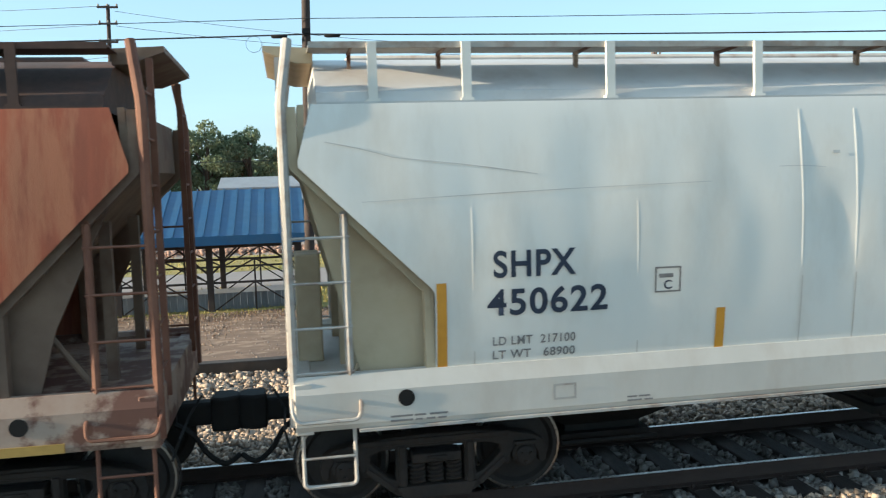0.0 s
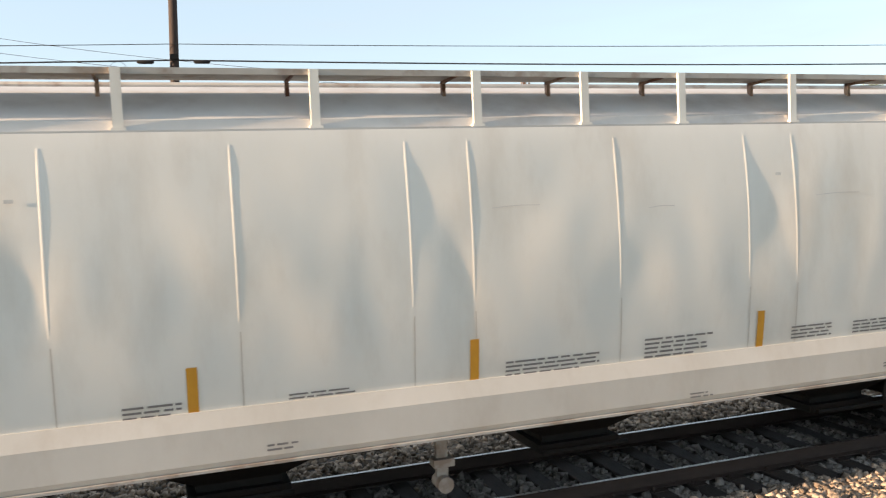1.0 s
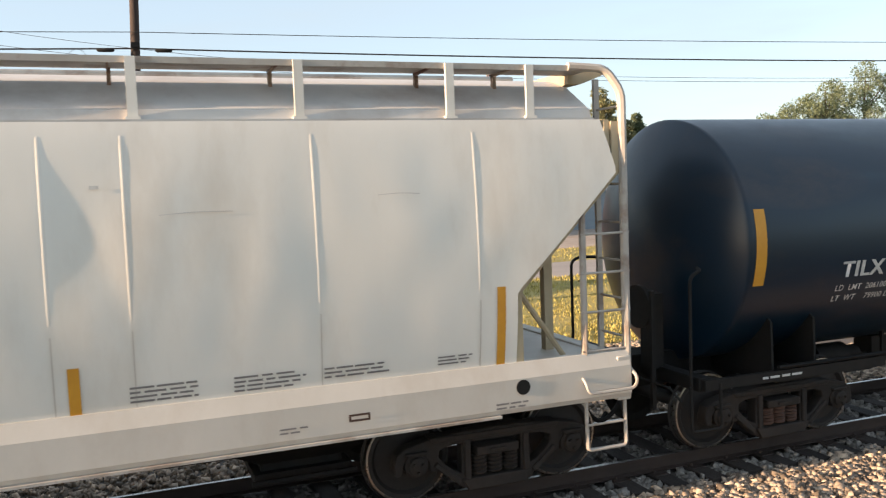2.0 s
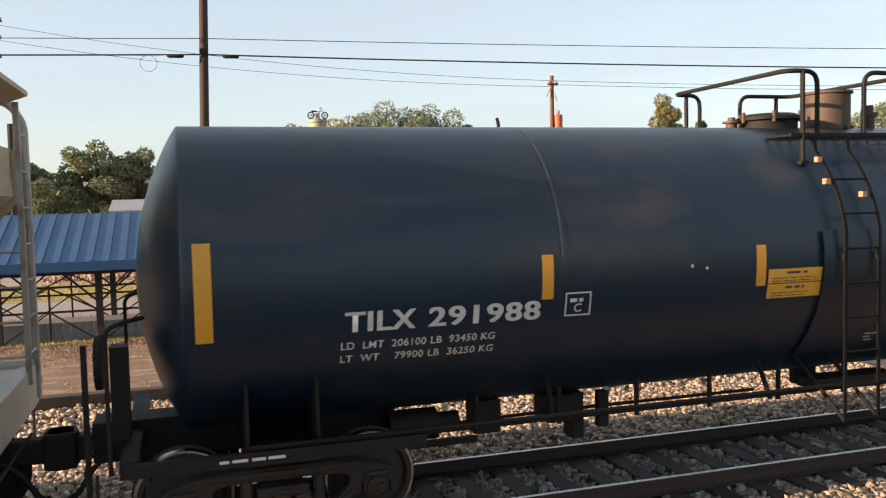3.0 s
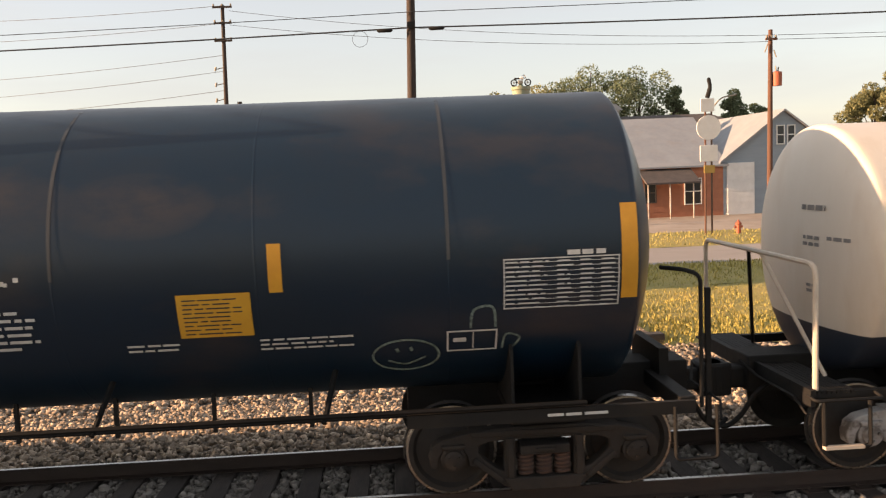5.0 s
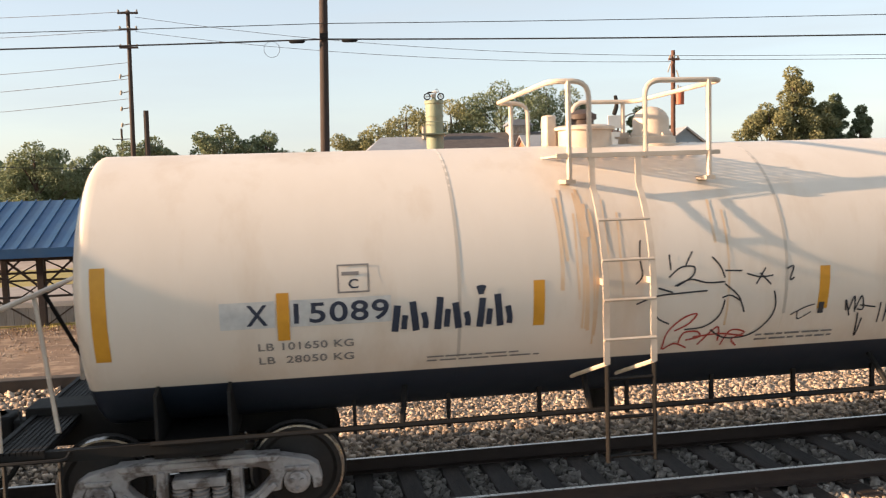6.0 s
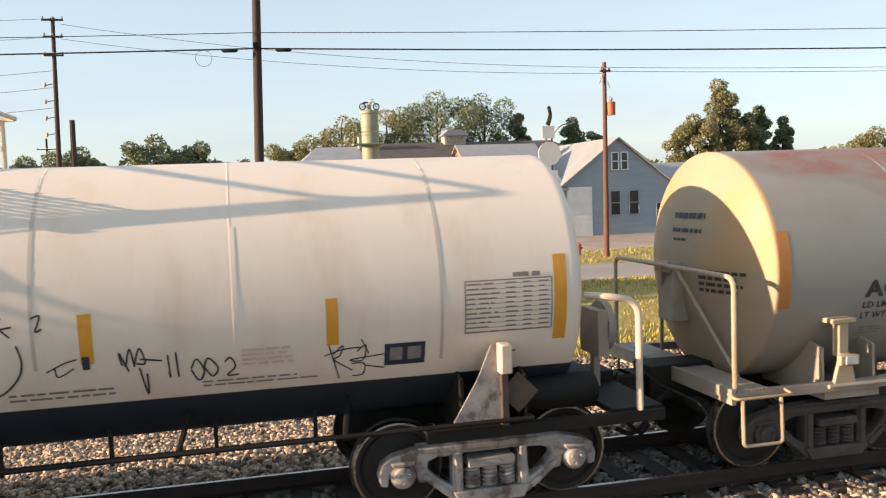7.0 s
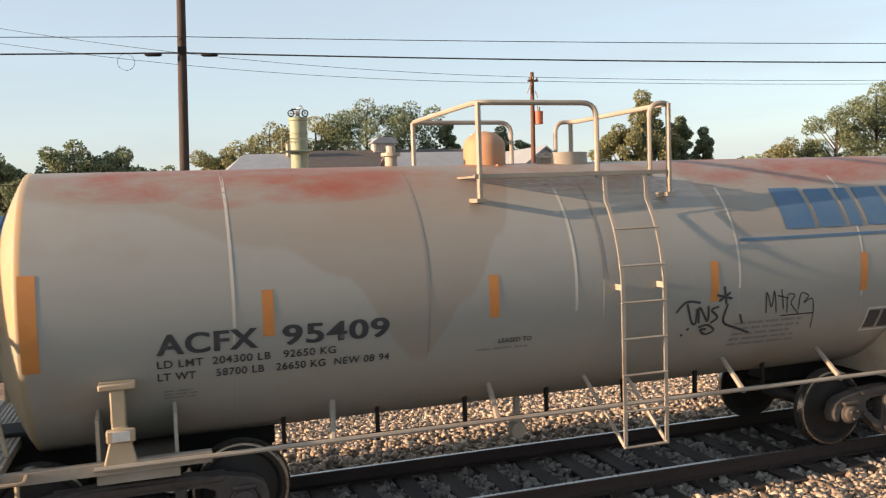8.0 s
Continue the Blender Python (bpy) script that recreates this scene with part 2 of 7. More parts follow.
INK_WHITE = surf("white_lettering", (0.58, 0.58, 0.56), (0.44, 0.44, 0.43), 9.0, 0.6, bump=0)
INK_GRAY = surf("grey_small_lettering", (0.16, 0.15, 0.145), (0.24, 0.22, 0.21), 12.0, 0.6, bump=0)
INK_RED = surf("red_spray_paint", (0.42, 0.07, 0.05), (0.35, 0.06, 0.05), 12.0, 0.6, bump=0)
CHALK = surf("pale_green_chalk", (0.20, 0.27, 0.25), (0.05, 0.07, 0.07), 22.0, 0.8, bump=0)
LOGO_BLUE = surf("blue_faded_lettering", (0.045, 0.11, 0.215), (0.075, 0.135, 0.215), 4.0, 0.55, bump=0)
TIE_WOOD = surf("creosoted_tie_wood", (0.038, 0.028, 0.023), (0.020, 0.016, 0.014), 4.0, 0.85, bump=0.5, fine=40, stretch=(6, 0.8, 6), each=0.35, stain=(0.075, 0.057, 0.046), stain_amount=0.4)
STONE = surf("ballast_stone", (0.39, 0.295, 0.21), (0.25, 0.205, 0.165), 14.0, 0.9, bump=0.3, island=0.7)
STONE_DARK = surf("dark_ballast_stone", (0.24, 0.22, 0.195), (0.15, 0.135, 0.12), 14.0, 0.9, bump=0.3, island=0.5)
# Bed kept very dark: its colour paints the shade between loose stones.
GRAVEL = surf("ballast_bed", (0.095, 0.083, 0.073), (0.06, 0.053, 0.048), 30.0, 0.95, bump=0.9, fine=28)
DIRT = surf("bare_brown_dirt", (0.22, 0.145, 0.095), (0.13, 0.088, 0.062), 1.6, 0.95, bump=1.0, fine=7, stain=(0.33, 0.24, 0.165), stain_scale=2.2, stain_amount=0.75, stretch=(0.5, 1, 1), edge=(0.5, 0.60))
SOIL = surf("far_ground_soil_and_grass", (0.16, 0.15, 0.07), (0.11, 0.115, 0.05), 0.15, 0.95, bump=0.5, fine=6)
LAWN = surf("mown_dry_lawn", (0.33, 0.26, 0.075), (0.235, 0.21, 0.06), 0.5, 0.95, bump=0.8, fine=14, stain=(0.33, 0.25, 0.11), stain_scale=1.2, stain_amount=0.6)
GRASS = surf("grass_blades", (0.37, 0.30, 0.080), (0.26, 0.235, 0.06), 1.0, 0.8, bump=0, island=0.4)
ASPHALT = surf("pale_worn_asphalt", (0.30, 0.27, 0.25), (0.25, 0.225, 0.21), 0.6, 0.9, bump=0.3, fine=25, stretch=(0.3, 1, 1))
LOT = surf("pale_concrete_lot", (0.36, 0.30, 0.25), (0.28, 0.23, 0.19), 0.4, 0.9, bump=0.4, fine=5, stain=(0.20, 0.14, 0.10), stain_scale=0.7, stain_amount=0.6)
# Shade on the kerb wall's face is painted in as a near-black tone.
CONCRETE = surf("shade_dark_concrete", (0.060, 0.050, 0.043), (0.036, 0.031, 0.028), 2.0, 0.9, bump=0.4, fine=12)
BLUE_METAL = surf("blue_standing_seam_metal", (0.020, 0.088, 0.205), (0.024, 0.080, 0.17), 0.8, 0.45, bump=0.03, stain=(0.06, 0.115, 0.19), stain_amount=0.4)
DARK_WOOD = surf("dark_stained_timber", (0.055, 0.040, 0.034), (0.035, 0.027, 0.025), 3.0, 0.8, bump=0.3)
GRAY_BOARD = surf("grey_weathered_boards", (0.25, 0.26, 0.27), (0.17, 0.175, 0.185), 3.0, 0.8, bump=0.3, stretch=(4, 4, 0.6), each=0.15)
POLE_WOOD = surf("weathered_utility_pole_wood", (0.055, 0.038, 0.032), (0.035, 0.026, 0.023), 5.0, 0.9, bump=0.5, fine=30, stretch=(4, 4, 0.35))
POLE_RED = surf("reddish_pole_wood", (0.14, 0.068, 0.045), (0.09, 0.045, 0.032), 5.0, 0.9, bump=0.4, stretch=(4, 4, 0.35))
WIRE = surf("black_cable", (0.02, 0.02, 0.022), (0.03, 0.03, 0.03), 5.0, 0.6, bump=0)
# Grey siding; the blue cast of its shaded wall is mixed into the colour.
GRAY_SIDING = surf("shade_blue_grey_siding", (0.26, 0.31, 0.355), (0.225, 0.27, 0.31), 0.6, 0.75, bump=0.1, stretch=(1, 1, 6))
HOUSE_GRAY = surf("grey_clapboard_paint", (0.29, 0.305, 0.30), (0.25, 0.262, 0.26), 0.6, 0.75, bump=0.1, stretch=(1, 1, 6))
PALE_ROOF = surf("pale_metal_roof", (0.29, 0.30, 0.315), (0.235, 0.245, 0.26), 0.8, 0.5, bump=0.05, stain=(0.30, 0.25, 0.21), stain_amount=0.3)
BROWN_ROOF = surf("brown_shingle_roof", (0.085, 0.07, 0.065), (0.06, 0.05, 0.047), 1.5, 0.85, bump=0.4, fine=12, stain=(0.13, 0.10, 0.085), stain_amount=0.4)
BRICK = surf("red_brick_wall", (0.43, 0.175, 0.10), (0.35, 0.14, 0.082), 2.5, 0.85, bump=0.3, fine=10)
BRICK_RUBBLE = surf("broken_brick_rubble", (0.38, 0.23, 0.16), (0.30, 0.20, 0.15), 2.0, 0.9, bump=0.3, island=0.5)
WHITE_TRIM = surf("white_painted_trim", (0.72, 0.71, 0.69), (0.62, 0.61, 0.59), 2.0, 0.6, bump=0.05)
DARK_PANE = surf("dark_window_glass", (0.02, 0.022, 0.026), (0.03, 0.032, 0.036), 0.5, 0.08, bump=0)
GREEN_METAL = surf("pale_green_painted_steel", (0.26, 0.29, 0.20), (0.20, 0.23, 0.16), 0.7, 0.6, bump=0.1, stain=(0.17, 0.12, 0.07), stain_amount=0.5)
BARK = surf("tree_bark", (0.09, 0.065, 0.048), (0.055, 0.042, 0.033), 4.0, 0.95, bump=0.5)
# Leaf colours are raised above natural foliage to paint in distance haze.
LEAF = surf("haze_paled_tree_leaves", (0.19, 0.225, 0.13), (0.145, 0.18, 0.10), 0.25, 0.75, bump=0, island=0.35)
LEAF_WARM = surf("haze_paled_autumn_leaves", (0.26, 0.25, 0.12), (0.20, 0.21, 0.105), 0.3, 0.75, bump=0, island=0.35)
for leaf in (LEAF, LEAF_WARM):
    ln, ll = leaf.node_tree.nodes, leaf.node_tree.links
    face, through_leaf, both = ln["Principled BSDF"], ln.new("ShaderNodeBsdfTranslucent"), ln.new("ShaderNodeMixShader")
    source = face.inputs["Base Color"]
    if source.is_linked:
        ll.new(source.links[0].from_socket, through_leaf.inputs["Color"])
    both.inputs[0].default_value = 0.42
    ll.new(face.outputs[0], both.inputs[1])
    ll.new(through_leaf.outputs[0], both.inputs[2])
    ll.new(both.outputs[0], ln["Material Output"].inputs["Surface"])
RED_PAINT = surf("faded_red_paint", (0.40, 0.11, 0.055), (0.33, 0.09, 0.05), 2.0, 0.6, bump=0.05)
BROWN_DOME = surf("rust_brown_painted_steel", (0.075, 0.050, 0.038), (0.05, 0.036, 0.03), 4.0, 0.65, bump=0.1, stain=(0.15, 0.08, 0.05), stain_amount=0.5)
ORANGE_RUST = surf("orange_rust_paint", (0.46, 0.20, 0.08), (0.36, 0.22, 0.14), 2.0, 0.65, bump=0.1)


# ------------------------------------------------------------------ mesh helpers
class Geo:
    """Gathers faces for one mesh."""

    def __init__(self):
        self.v, self.f = [], []

    def add(self, vs, fs):
        k = len(self.v)
        self.v += [tuple(p) for p in vs]
        self.f += [tuple(i + k for i in q) for q in fs]
        return self

    def box(self, x0, x1, y0, y1, z0, z1):
        return self.add([(x, y, z) for x in (x0, x1) for y in (y0, y1) for z in (z0, z1)],
                        [(0, 1, 3, 2), (4, 6, 7, 5), (0, 4, 5, 1), (2, 3, 7, 6), (0, 2, 6, 4), (1, 5, 7, 3)])

    def loft(self, rings, closed=True, caps=True):
        n, vs, fs = len(rings[0]), [], []
        for r in rings:
            vs += r
        for i in range(len(rings) - 1):
            for j in range(n if closed else n - 1):
                a, b = i * n + j, i * n + (j + 1) % n
                fs.append((a, b, b + n, a + n))
        if caps and closed:
            fs.append(tuple(range(n))[::-1])
            fs.append(tuple(range((len(rings) - 1) * n, len(rings) * n)))
        return self.add(vs, fs)

    def path(self, pts, r, n=6):
        pts = [Vector(p) for p in pts]
        rings, ref = [], None
        for i, p in enumerate(pts):
            t = (pts[min(i + 1, len(pts) - 1)] - pts[max(i - 1, 0)]).normalized()
            if ref is None:
                ref = Vector((0, 0, 1)) if abs(t.z) < 0.9 else Vector((1, 0, 0))
            u = t.cross(ref).normalized()
            w = u.cross(t)
            ref = w
            rr = r[i] if isinstance(r, (list, tuple)) else r
            rings.append([p + (u * math.cos(a) + w * math.sin(a)) * rr for a in (2 * math.pi * k / n for k in range(n))])
        return self.loft(rings)

    def flat(self, pts, half, thick):
        """A flat bar that follows points in one plane of constant x: half its width along x."""
        pts = [Vector(p) for p in pts]
        rings = []
        for i, p in enumerate(pts):
            t = (pts[min(i + 1, len(pts) - 1)] - pts[max(i - 1, 0)]).normalized()
            q = Vector((0, -t.z, t.y)) * thick / 2
            w = Vector((half, 0, 0))
            rings.append([p - w - q, p + w - q, p + w + q, p - w + q])
        return self.loft(rings)

    def cyl(self, p0, p1, r, n=12, r1=None):
        return self.path([p0, p1], [r, r if r1 is None else r1], n)

    def prism(self, poly, a0, a1, axis="x"):
        """poly: (y, z) for axis x; (x, z) for axis y; (x, y) for axis z."""
        def at(p, a):
            return (a, p[0], p[1]) if axis == "x" else (p[0], a, p[1]) if axis == "y" else (p[0], p[1], a)
        return self.loft([[at(p, a0) for p in poly], [at(p, a1) for p in poly]])

    def lathe(self, prof, axis="x", c=(0, 0, 0), n=48, caps=True):
        """prof: (along, radius) rings round the axis through c."""
        rings = []
        for s, r in prof:
            ring = []
            for k in range(n):
                a = 2 * math.pi * k / n
                p = (s, r * math.cos(a), r * math.sin(a)) if axis == "x" else (r * math.cos(a), s, r * math.sin(a)) if axis == "y" else (r * math.cos(a), r * math.sin(a), s)
                ring.append((p[0] + c[0], p[1] + c[1], p[2] + c[2]))
            rings.append(ring)
        return self.loft(rings, caps=caps)

    def strut(self, p0, p1, w, y0, y1):
        """A bar of width w between two (x, z) points, from y0 to y1."""
        a, b = Vector(p0), Vector(p1)
        d = (b - a).normalized()
        q = Vector((-d.y, d.x)) * w / 2
        return self.prism([a + q, a - q, b - q, b + q], y0, y1, "y")


def solid(name, g, mat, parent=None, label="", smooth=35, bevel=0.0, kind=""):
    me = bpy.data.meshes.new(name)
    me.from_pydata(g.v, [], g.f)
    me.materials.append(mat)
    bm = bmesh.new()
    bm.from_mesh(me)
    bmesh.ops.recalc_face_normals(bm, faces=bm.faces)
    bm.to_mesh(me)
    bm.free()
    if smooth:
        me.shade_smooth()
        me.set_sharp_from_angle(angle=radians(smooth))
    ob = new(name, me)
    if parent:
        ob.parent = parent
    if bevel:
        md = ob.modifiers.new("edge", "BEVEL")
        md.width, md.segments, md.limit_method, md.angle_limit = bevel, 2, "ANGLE", radians(40)
    if label or kind:
        tagged(ob, label, kind=kind)
    return ob


def part(name, g, mat, parent, label="", **kw):
    return solid(name, g, mat, parent, label, **kw)


def again(ob, m, parent=None):
    """One more object on the same mesh."""
    o = ob.copy()
    scene.collection.objects.link(o)
    if parent:
        o.parent = parent
    o.matrix_basis = m
    return o


def patch(skin, x0, x1, z0, z1, off=0.006, nx=2, nz=6, skew=0.0):
    """A thin sheet that lies on a side surface y = skin(x, z)."""
    g = Geo()
    vs = [(x0 + (x1 - x0) * i / nx + skew * (z0 + (z1 - z0) * j / nz - z0), z0 + (z1 - z0) * j / nz) for j in range(nz + 1) for i in range(nx + 1)]
    fs = [(j * (nx + 1) + i, j * (nx + 1) + i + 1, (j + 1) * (nx + 1) + i + 1, (j + 1) * (nx + 1) + i) for j in range(nz) for i in range(nx)]
    return g.add([(x, skin(x, z) - off, z) for x, z in vs], fs)


def join(geos):
    g = Geo()
    for q in geos:
        g.add(q.v, q.f)
    return g


def bars(skin, x0, x1, z0, z1, rows, seed, fill=0.55, off=0.007):
    """Lines of small unreadable writing as broken bars."""
    rnd, out = random.Random(seed), []
    h = (z1 - z0) / rows
    for k in range(rows):
        z, x, end = z1 - h * (k + 1), x0, x0 + (x1 - x0) * rnd.uniform(0.72, 1.0)
        while x < end - 0.02:
            w = min(rnd.uniform(0.06, 0.22), end - x)
            out.append(patch(skin, x, x + w, z, z + h * fill, off, 1, 1))
            x += w + rnd.uniform(0.015, 0.035)
    return join(out)


def words(name, text, skin, x0, z0, height, width, mat, parent, shear=0.0, off=0.007, label="", bold=0.016, double=0.0):
    """Lettering in the built-in font laid on a side surface."""
    cu = bpy.data.curves.new(name, "FONT")
    cu.body, cu.size, cu.offset, cu.shear, cu.space_character = text, 1.0, bold, shear, 1.08 + bold
    tmp = bpy.data.objects.new(name, cu)
    scene.collection.objects.link(tmp)
    me = bpy.data.meshes.new_from_object(tmp.evaluated_get(bpy.context.evaluated_depsgraph_get()))
    bpy.data.objects.remove(tmp)
    me.name = name
    xs, ys = [v.co.x for v in me.vertices], [v.co.y for v in me.vertices]
    a, b, c, d = min(xs), max(xs), min(ys), max(ys)
    for v in me.vertices:
        x, z = x0 + (v.co.x - a) / (b - a) * width, z0 + (v.co.y - c) / (d - c) * height
        v.co = (x, skin(x, z) - off, z)
    if double:
        # heavier strokes: the same letters once more, a little to the side and proud
        bm = bmesh.new()
        bm.from_mesh(me)
        copy = bmesh.ops.duplicate(bm, geom=bm.verts[:] + bm.edges[:] + bm.faces[:])["geom"]
        bmesh.ops.translate(bm, vec=(double, -0.0012, 0), verts=[v for v in copy if isinstance(v, bmesh.types.BMVert)])
        bm.to_mesh(me)
        bm.free()
    me.materials.clear()
    me.materials.append(mat)
    ob = new(name, me)
    ob.parent = parent
    tagged(ob, label, kind="stuff" if len(text) > 8 else "")
    return ob


def outline(skin, x0, x1, z0, z1, w, off=0.007):
    return join([patch(skin, x0, x1, z0, z0 + w, off, 1, 1), patch(skin, x0, x1, z1 - w, z1, off, 1, 1),
                 patch(skin, x0, x0 + w, z0 + w, z1 - w, off, 1, 3), patch(skin, x1 - w, x1, z0 + w, z1 - w, off, 1, 3)])


def stroke(skin, pts, w, off=0.007):
    """A sprayed line: a ribbon through (x, z) points on the surface."""
    g, n = Geo(), len(pts)
    fine = []
    for i in range(n - 1):
        p0, p1, p2, p3 = (Vector(pts[max(0, min(n - 1, i + k))]) for k in (-1, 0, 1, 2))
        for k in range(5):
            t = k / 5
            fine.append(0.5 * ((2 * p1) + (p2 - p0) * t + (2 * p0 - 5 * p1 + 4 * p2 - p3) * t * t + (3 * p1 - p0 - 3 * p2 + p3) * t ** 3))
    fine.append(Vector(pts[-1]))
    vs = []
    for i, p in enumerate(fine):
        d = (fine[min(i + 1, len(fine) - 1)] - fine[max(i - 1, 0)])
        d = d.normalized() if d.length > 1e-6 else Vector((1, 0))
        q = Vector((-d.y, d.x)) * w / 2
        for s in (1, -1):
            x, z = p + q * s
            vs.append((x, skin(x, z) - off, z))
    return g.add(vs, [(2 * i, 2 * i + 1, 2 * i + 3, 2 * i + 2) for i in range(len(fine) - 1)])


# ------------------------------------------------------------------ ground and track
def sheet(name, xs, prof, mat, label, z_noise=0.0):
    """A strip of ground: prof is (y, z) across, xs the stations along."""
    g, rnd = Geo(), random.Random(5)
    n = len(prof)
    g.add([(x, y, z + (rnd.uniform(-1, 1) * z_noise)) for x in xs for y, z in prof],
          [(i * n + j, (i + 1) * n + j, (i + 1) * n + j + 1, i * n + j + 1) for i in range(len(xs) - 1) for j in range(n - 1)])
    return tagged(solid(name, g, mat, smooth=60), label, "ground", kind="structure")


GROUND_Z = -0.62
BED = -0.20


def stations(a, b, step):
    return [a + step * k for k in range(int((b - a) / step) + 1)]


ground = sheet("ground", [-2500, -300, -60, 0, 60, 300, 2500], [(y, GROUND_Z - 0.03) for y in (-1500, -200, -40, 40, 200, 3000)], SOIL, "dry grass and soil ground out to the horizon")
bed = sheet("ballast_bed", stations(-80, 90, 0.5), [(TRACK_Y + d, z) for d, z in ((-9.5, GROUND_Z - 0.01), (-4.6, GROUND_Z), (-3.9, -0.5), (-2.1, BED), (-1.0, BED - 0.03), (1.0, BED - 0.03), (2.1, BED), (3.9, -0.48), (5.0, GROUND_Z), (8.3, GROUND_Z - 0.01))], GRAVEL, "bed of crushed stone under the railway track, darkened as shaded gaps", 0.012)
dirt_lot = sheet("dirt_lot", stations(-45, 5.5, 0.6), [(17.42, -0.42), (18.5, -0.41), (20.5, -0.43), (22.5, -0.44), (24.6, -0.48)], DIRT, "bare brown dirt terrace behind the low kerb wall", 0.02)
lawn = sheet("lawn", stations(-60, 80, 1.0), [(24.6, -0.50), (26.5, -0.52), (28.5, -0.54), (30.6, -0.57)], LAWN, "mown dry yellow-green lawn beside the road", 0.02)
lawn_near = sheet("lawn", stations(5.5, 80, 0.8), [(16.8, -0.60), (18, -0.56), (20, -0.52), (22.5, -0.50), (24.6, -0.50)], LAWN, "mown dry yellow-green lawn beside the railway", 0.03)
road = sheet("road", stations(-120, 160, 10), [(30.6, -0.575), (33.5, -0.53), (36.6, -0.575)], ASPHALT, "pale worn asphalt road")
verge = sheet("verge", stations(-80, 100, 1.0), [(36.6, -0.57), (39, -0.55), (42, -0.56), (44.5, -0.58)], LAWN, "narrow grass verge behind the road", 0.02)
lot = sheet("parking_lot", stations(-80, 120, 2.0), [(44.5, -0.585), (52, -0.58), (64, -0.58), (90, -0.58)], LOT, "pale stained concrete lot in front of the buildings", 0.01)

kerb_wall = solid("kerb_wall", Geo().box(-45, 5.6, 17.12, 17.42, GROUND_Z - 0.1, -0.37), CONCRETE, bevel=0.02)
tagged(kerb_wall, "low concrete kerb wall along the dirt terrace, its shade in the colour", "wall", kind="structure")


def stones(name, spots, mat, label, seed, size=(0.024, 0.052)):
    """Loose stones: one mesh of many small jittered blocks at (x, y, z) spots."""
    rs = np.random.RandomState(seed)
    n = len(spots)
    cube = np.array([(x, y, z) for x in (-1, 1) for y in (-1, 1) for z in (-1, 1)], float) * 0.72
    quads = np.array([(0, 1, 3, 2), (4, 6, 7, 5), (0, 4, 5, 1), (2, 3, 7, 6), (0, 2, 6, 4), (1, 5, 7, 3)])
    v = cube[None] + rs.uniform(-0.42, 0.42, (n, 8, 3))
    v *= rs.uniform(size[0], size[1], (n, 1, 1)) * rs.uniform(0.65, 1.25, (n, 1, 3))
    a, b = rs.uniform(0, 6.28, n), rs.uniform(-0.9, 0.9, n)
    ca, sa, cb, sb = np.cos(a)[:, None], np.sin(a)[:, None], np.cos(b)[:, None], np.sin(b)[:, None]
    x, y, z = v[..., 0], v[..., 1], v[..., 2]
    y, z = y * cb - z * sb, y * sb + z * cb
    x, y = x * ca - y * sa, x * sa + y * ca
    v = np.stack([x, y, z], -1) + np.asarray(spots)[:, None, :]
    f = (quads[None] + (np.arange(n) * 8)[:, None, None]).reshape(-1, 4)
    me = bpy.data.meshes.new(name)
    me.vertices.add(n * 8)
    me.vertices.foreach_set("co", v.reshape(-1))
    me.loops.add(f.size)
    me.loops.foreach_set("vertex_index", f.reshape(-1).astype(np.int32))
    me.polygons.add(len(f))
    me.polygons.foreach_set("loop_start", np.arange(0, f.size, 4, dtype=np.int32))
    me.update(calc_edges=True)
    me.materials.append(mat)
    return tagged(new(name, me), label, "stones", kind="stuff")


TIE_STEP, TIE_HALF = 0.52, 0.115


def ballast_spots(n, x0, x1, d0, d1, seed):
    rs = np.random.RandomState(seed)
    x, d = rs.uniform(x0, x1, n), rs.uniform(d0, d1, n)
    ad = np.abs(d)
    z = np.interp(ad, [0, 1.0, 2.1, 3.9, 5.0, 9], [BED - 0.03, BED - 0.03, BED, -0.49, GROUND_Z, GROUND_Z]) + rs.uniform(-0.004, 0.03, n)
    on_tie = (np.abs((x / TIE_STEP) - np.round(x / TIE_STEP)) * TIE_STEP < TIE_HALF + 0.015) & (ad < 1.36)
    keep = ~on_tie & (np.abs(ad - 0.75) > 0.09)
    return np.stack([x, TRACK_Y + d, z], 1)[keep]


stones("ballast_stones", ballast_spots(46000, -9, 24, 0.85, 5.2, 1), STONE, "grey and tan crushed stone ballast behind the track", 1)
stones("ballast_stones", ballast_spots(20000, -6, 22, -1.3, 0.85, 2), STONE_DARK, "darker crushed stones between the wooden ties", 2)
stones("ballast_stones", ballast_spots(22000, 0, 20, -3.4, -1.25, 3), STONE, "grey and tan crushed stone ballast in front of the track", 3)
stones("ballast_stones", np.stack([np.random.RandomState(4).uniform(-12, 14, 9000), np.random.RandomState(5).uniform(14.0, 17.1, 9000), np.full(9000, GROUND_Z + 0.01)], 1), STONE, "scattered stones at the foot of the kerb wall", 4, (0.03, 0.07))

rs_d = np.random.RandomState(21)
stones("dirt_clods", np.stack([rs_d.uniform(-9, 5.4, 7000), rs_d.uniform(17.5, 24.4, 7000), np.full(7000, -0.44)], 1), DIRT, "small clods and leaf litter on the bare dirt", 6, (0.008, 0.028))
stones("leaf_litter", np.stack([rs_d.uniform(-9, 5.4, 1500), rs_d.uniform(17.5, 24.4, 1500), np.full(1500, -0.42)], 1), LOT, "pale dry leaves scattered on the dirt", 8, (0.008, 0.024))
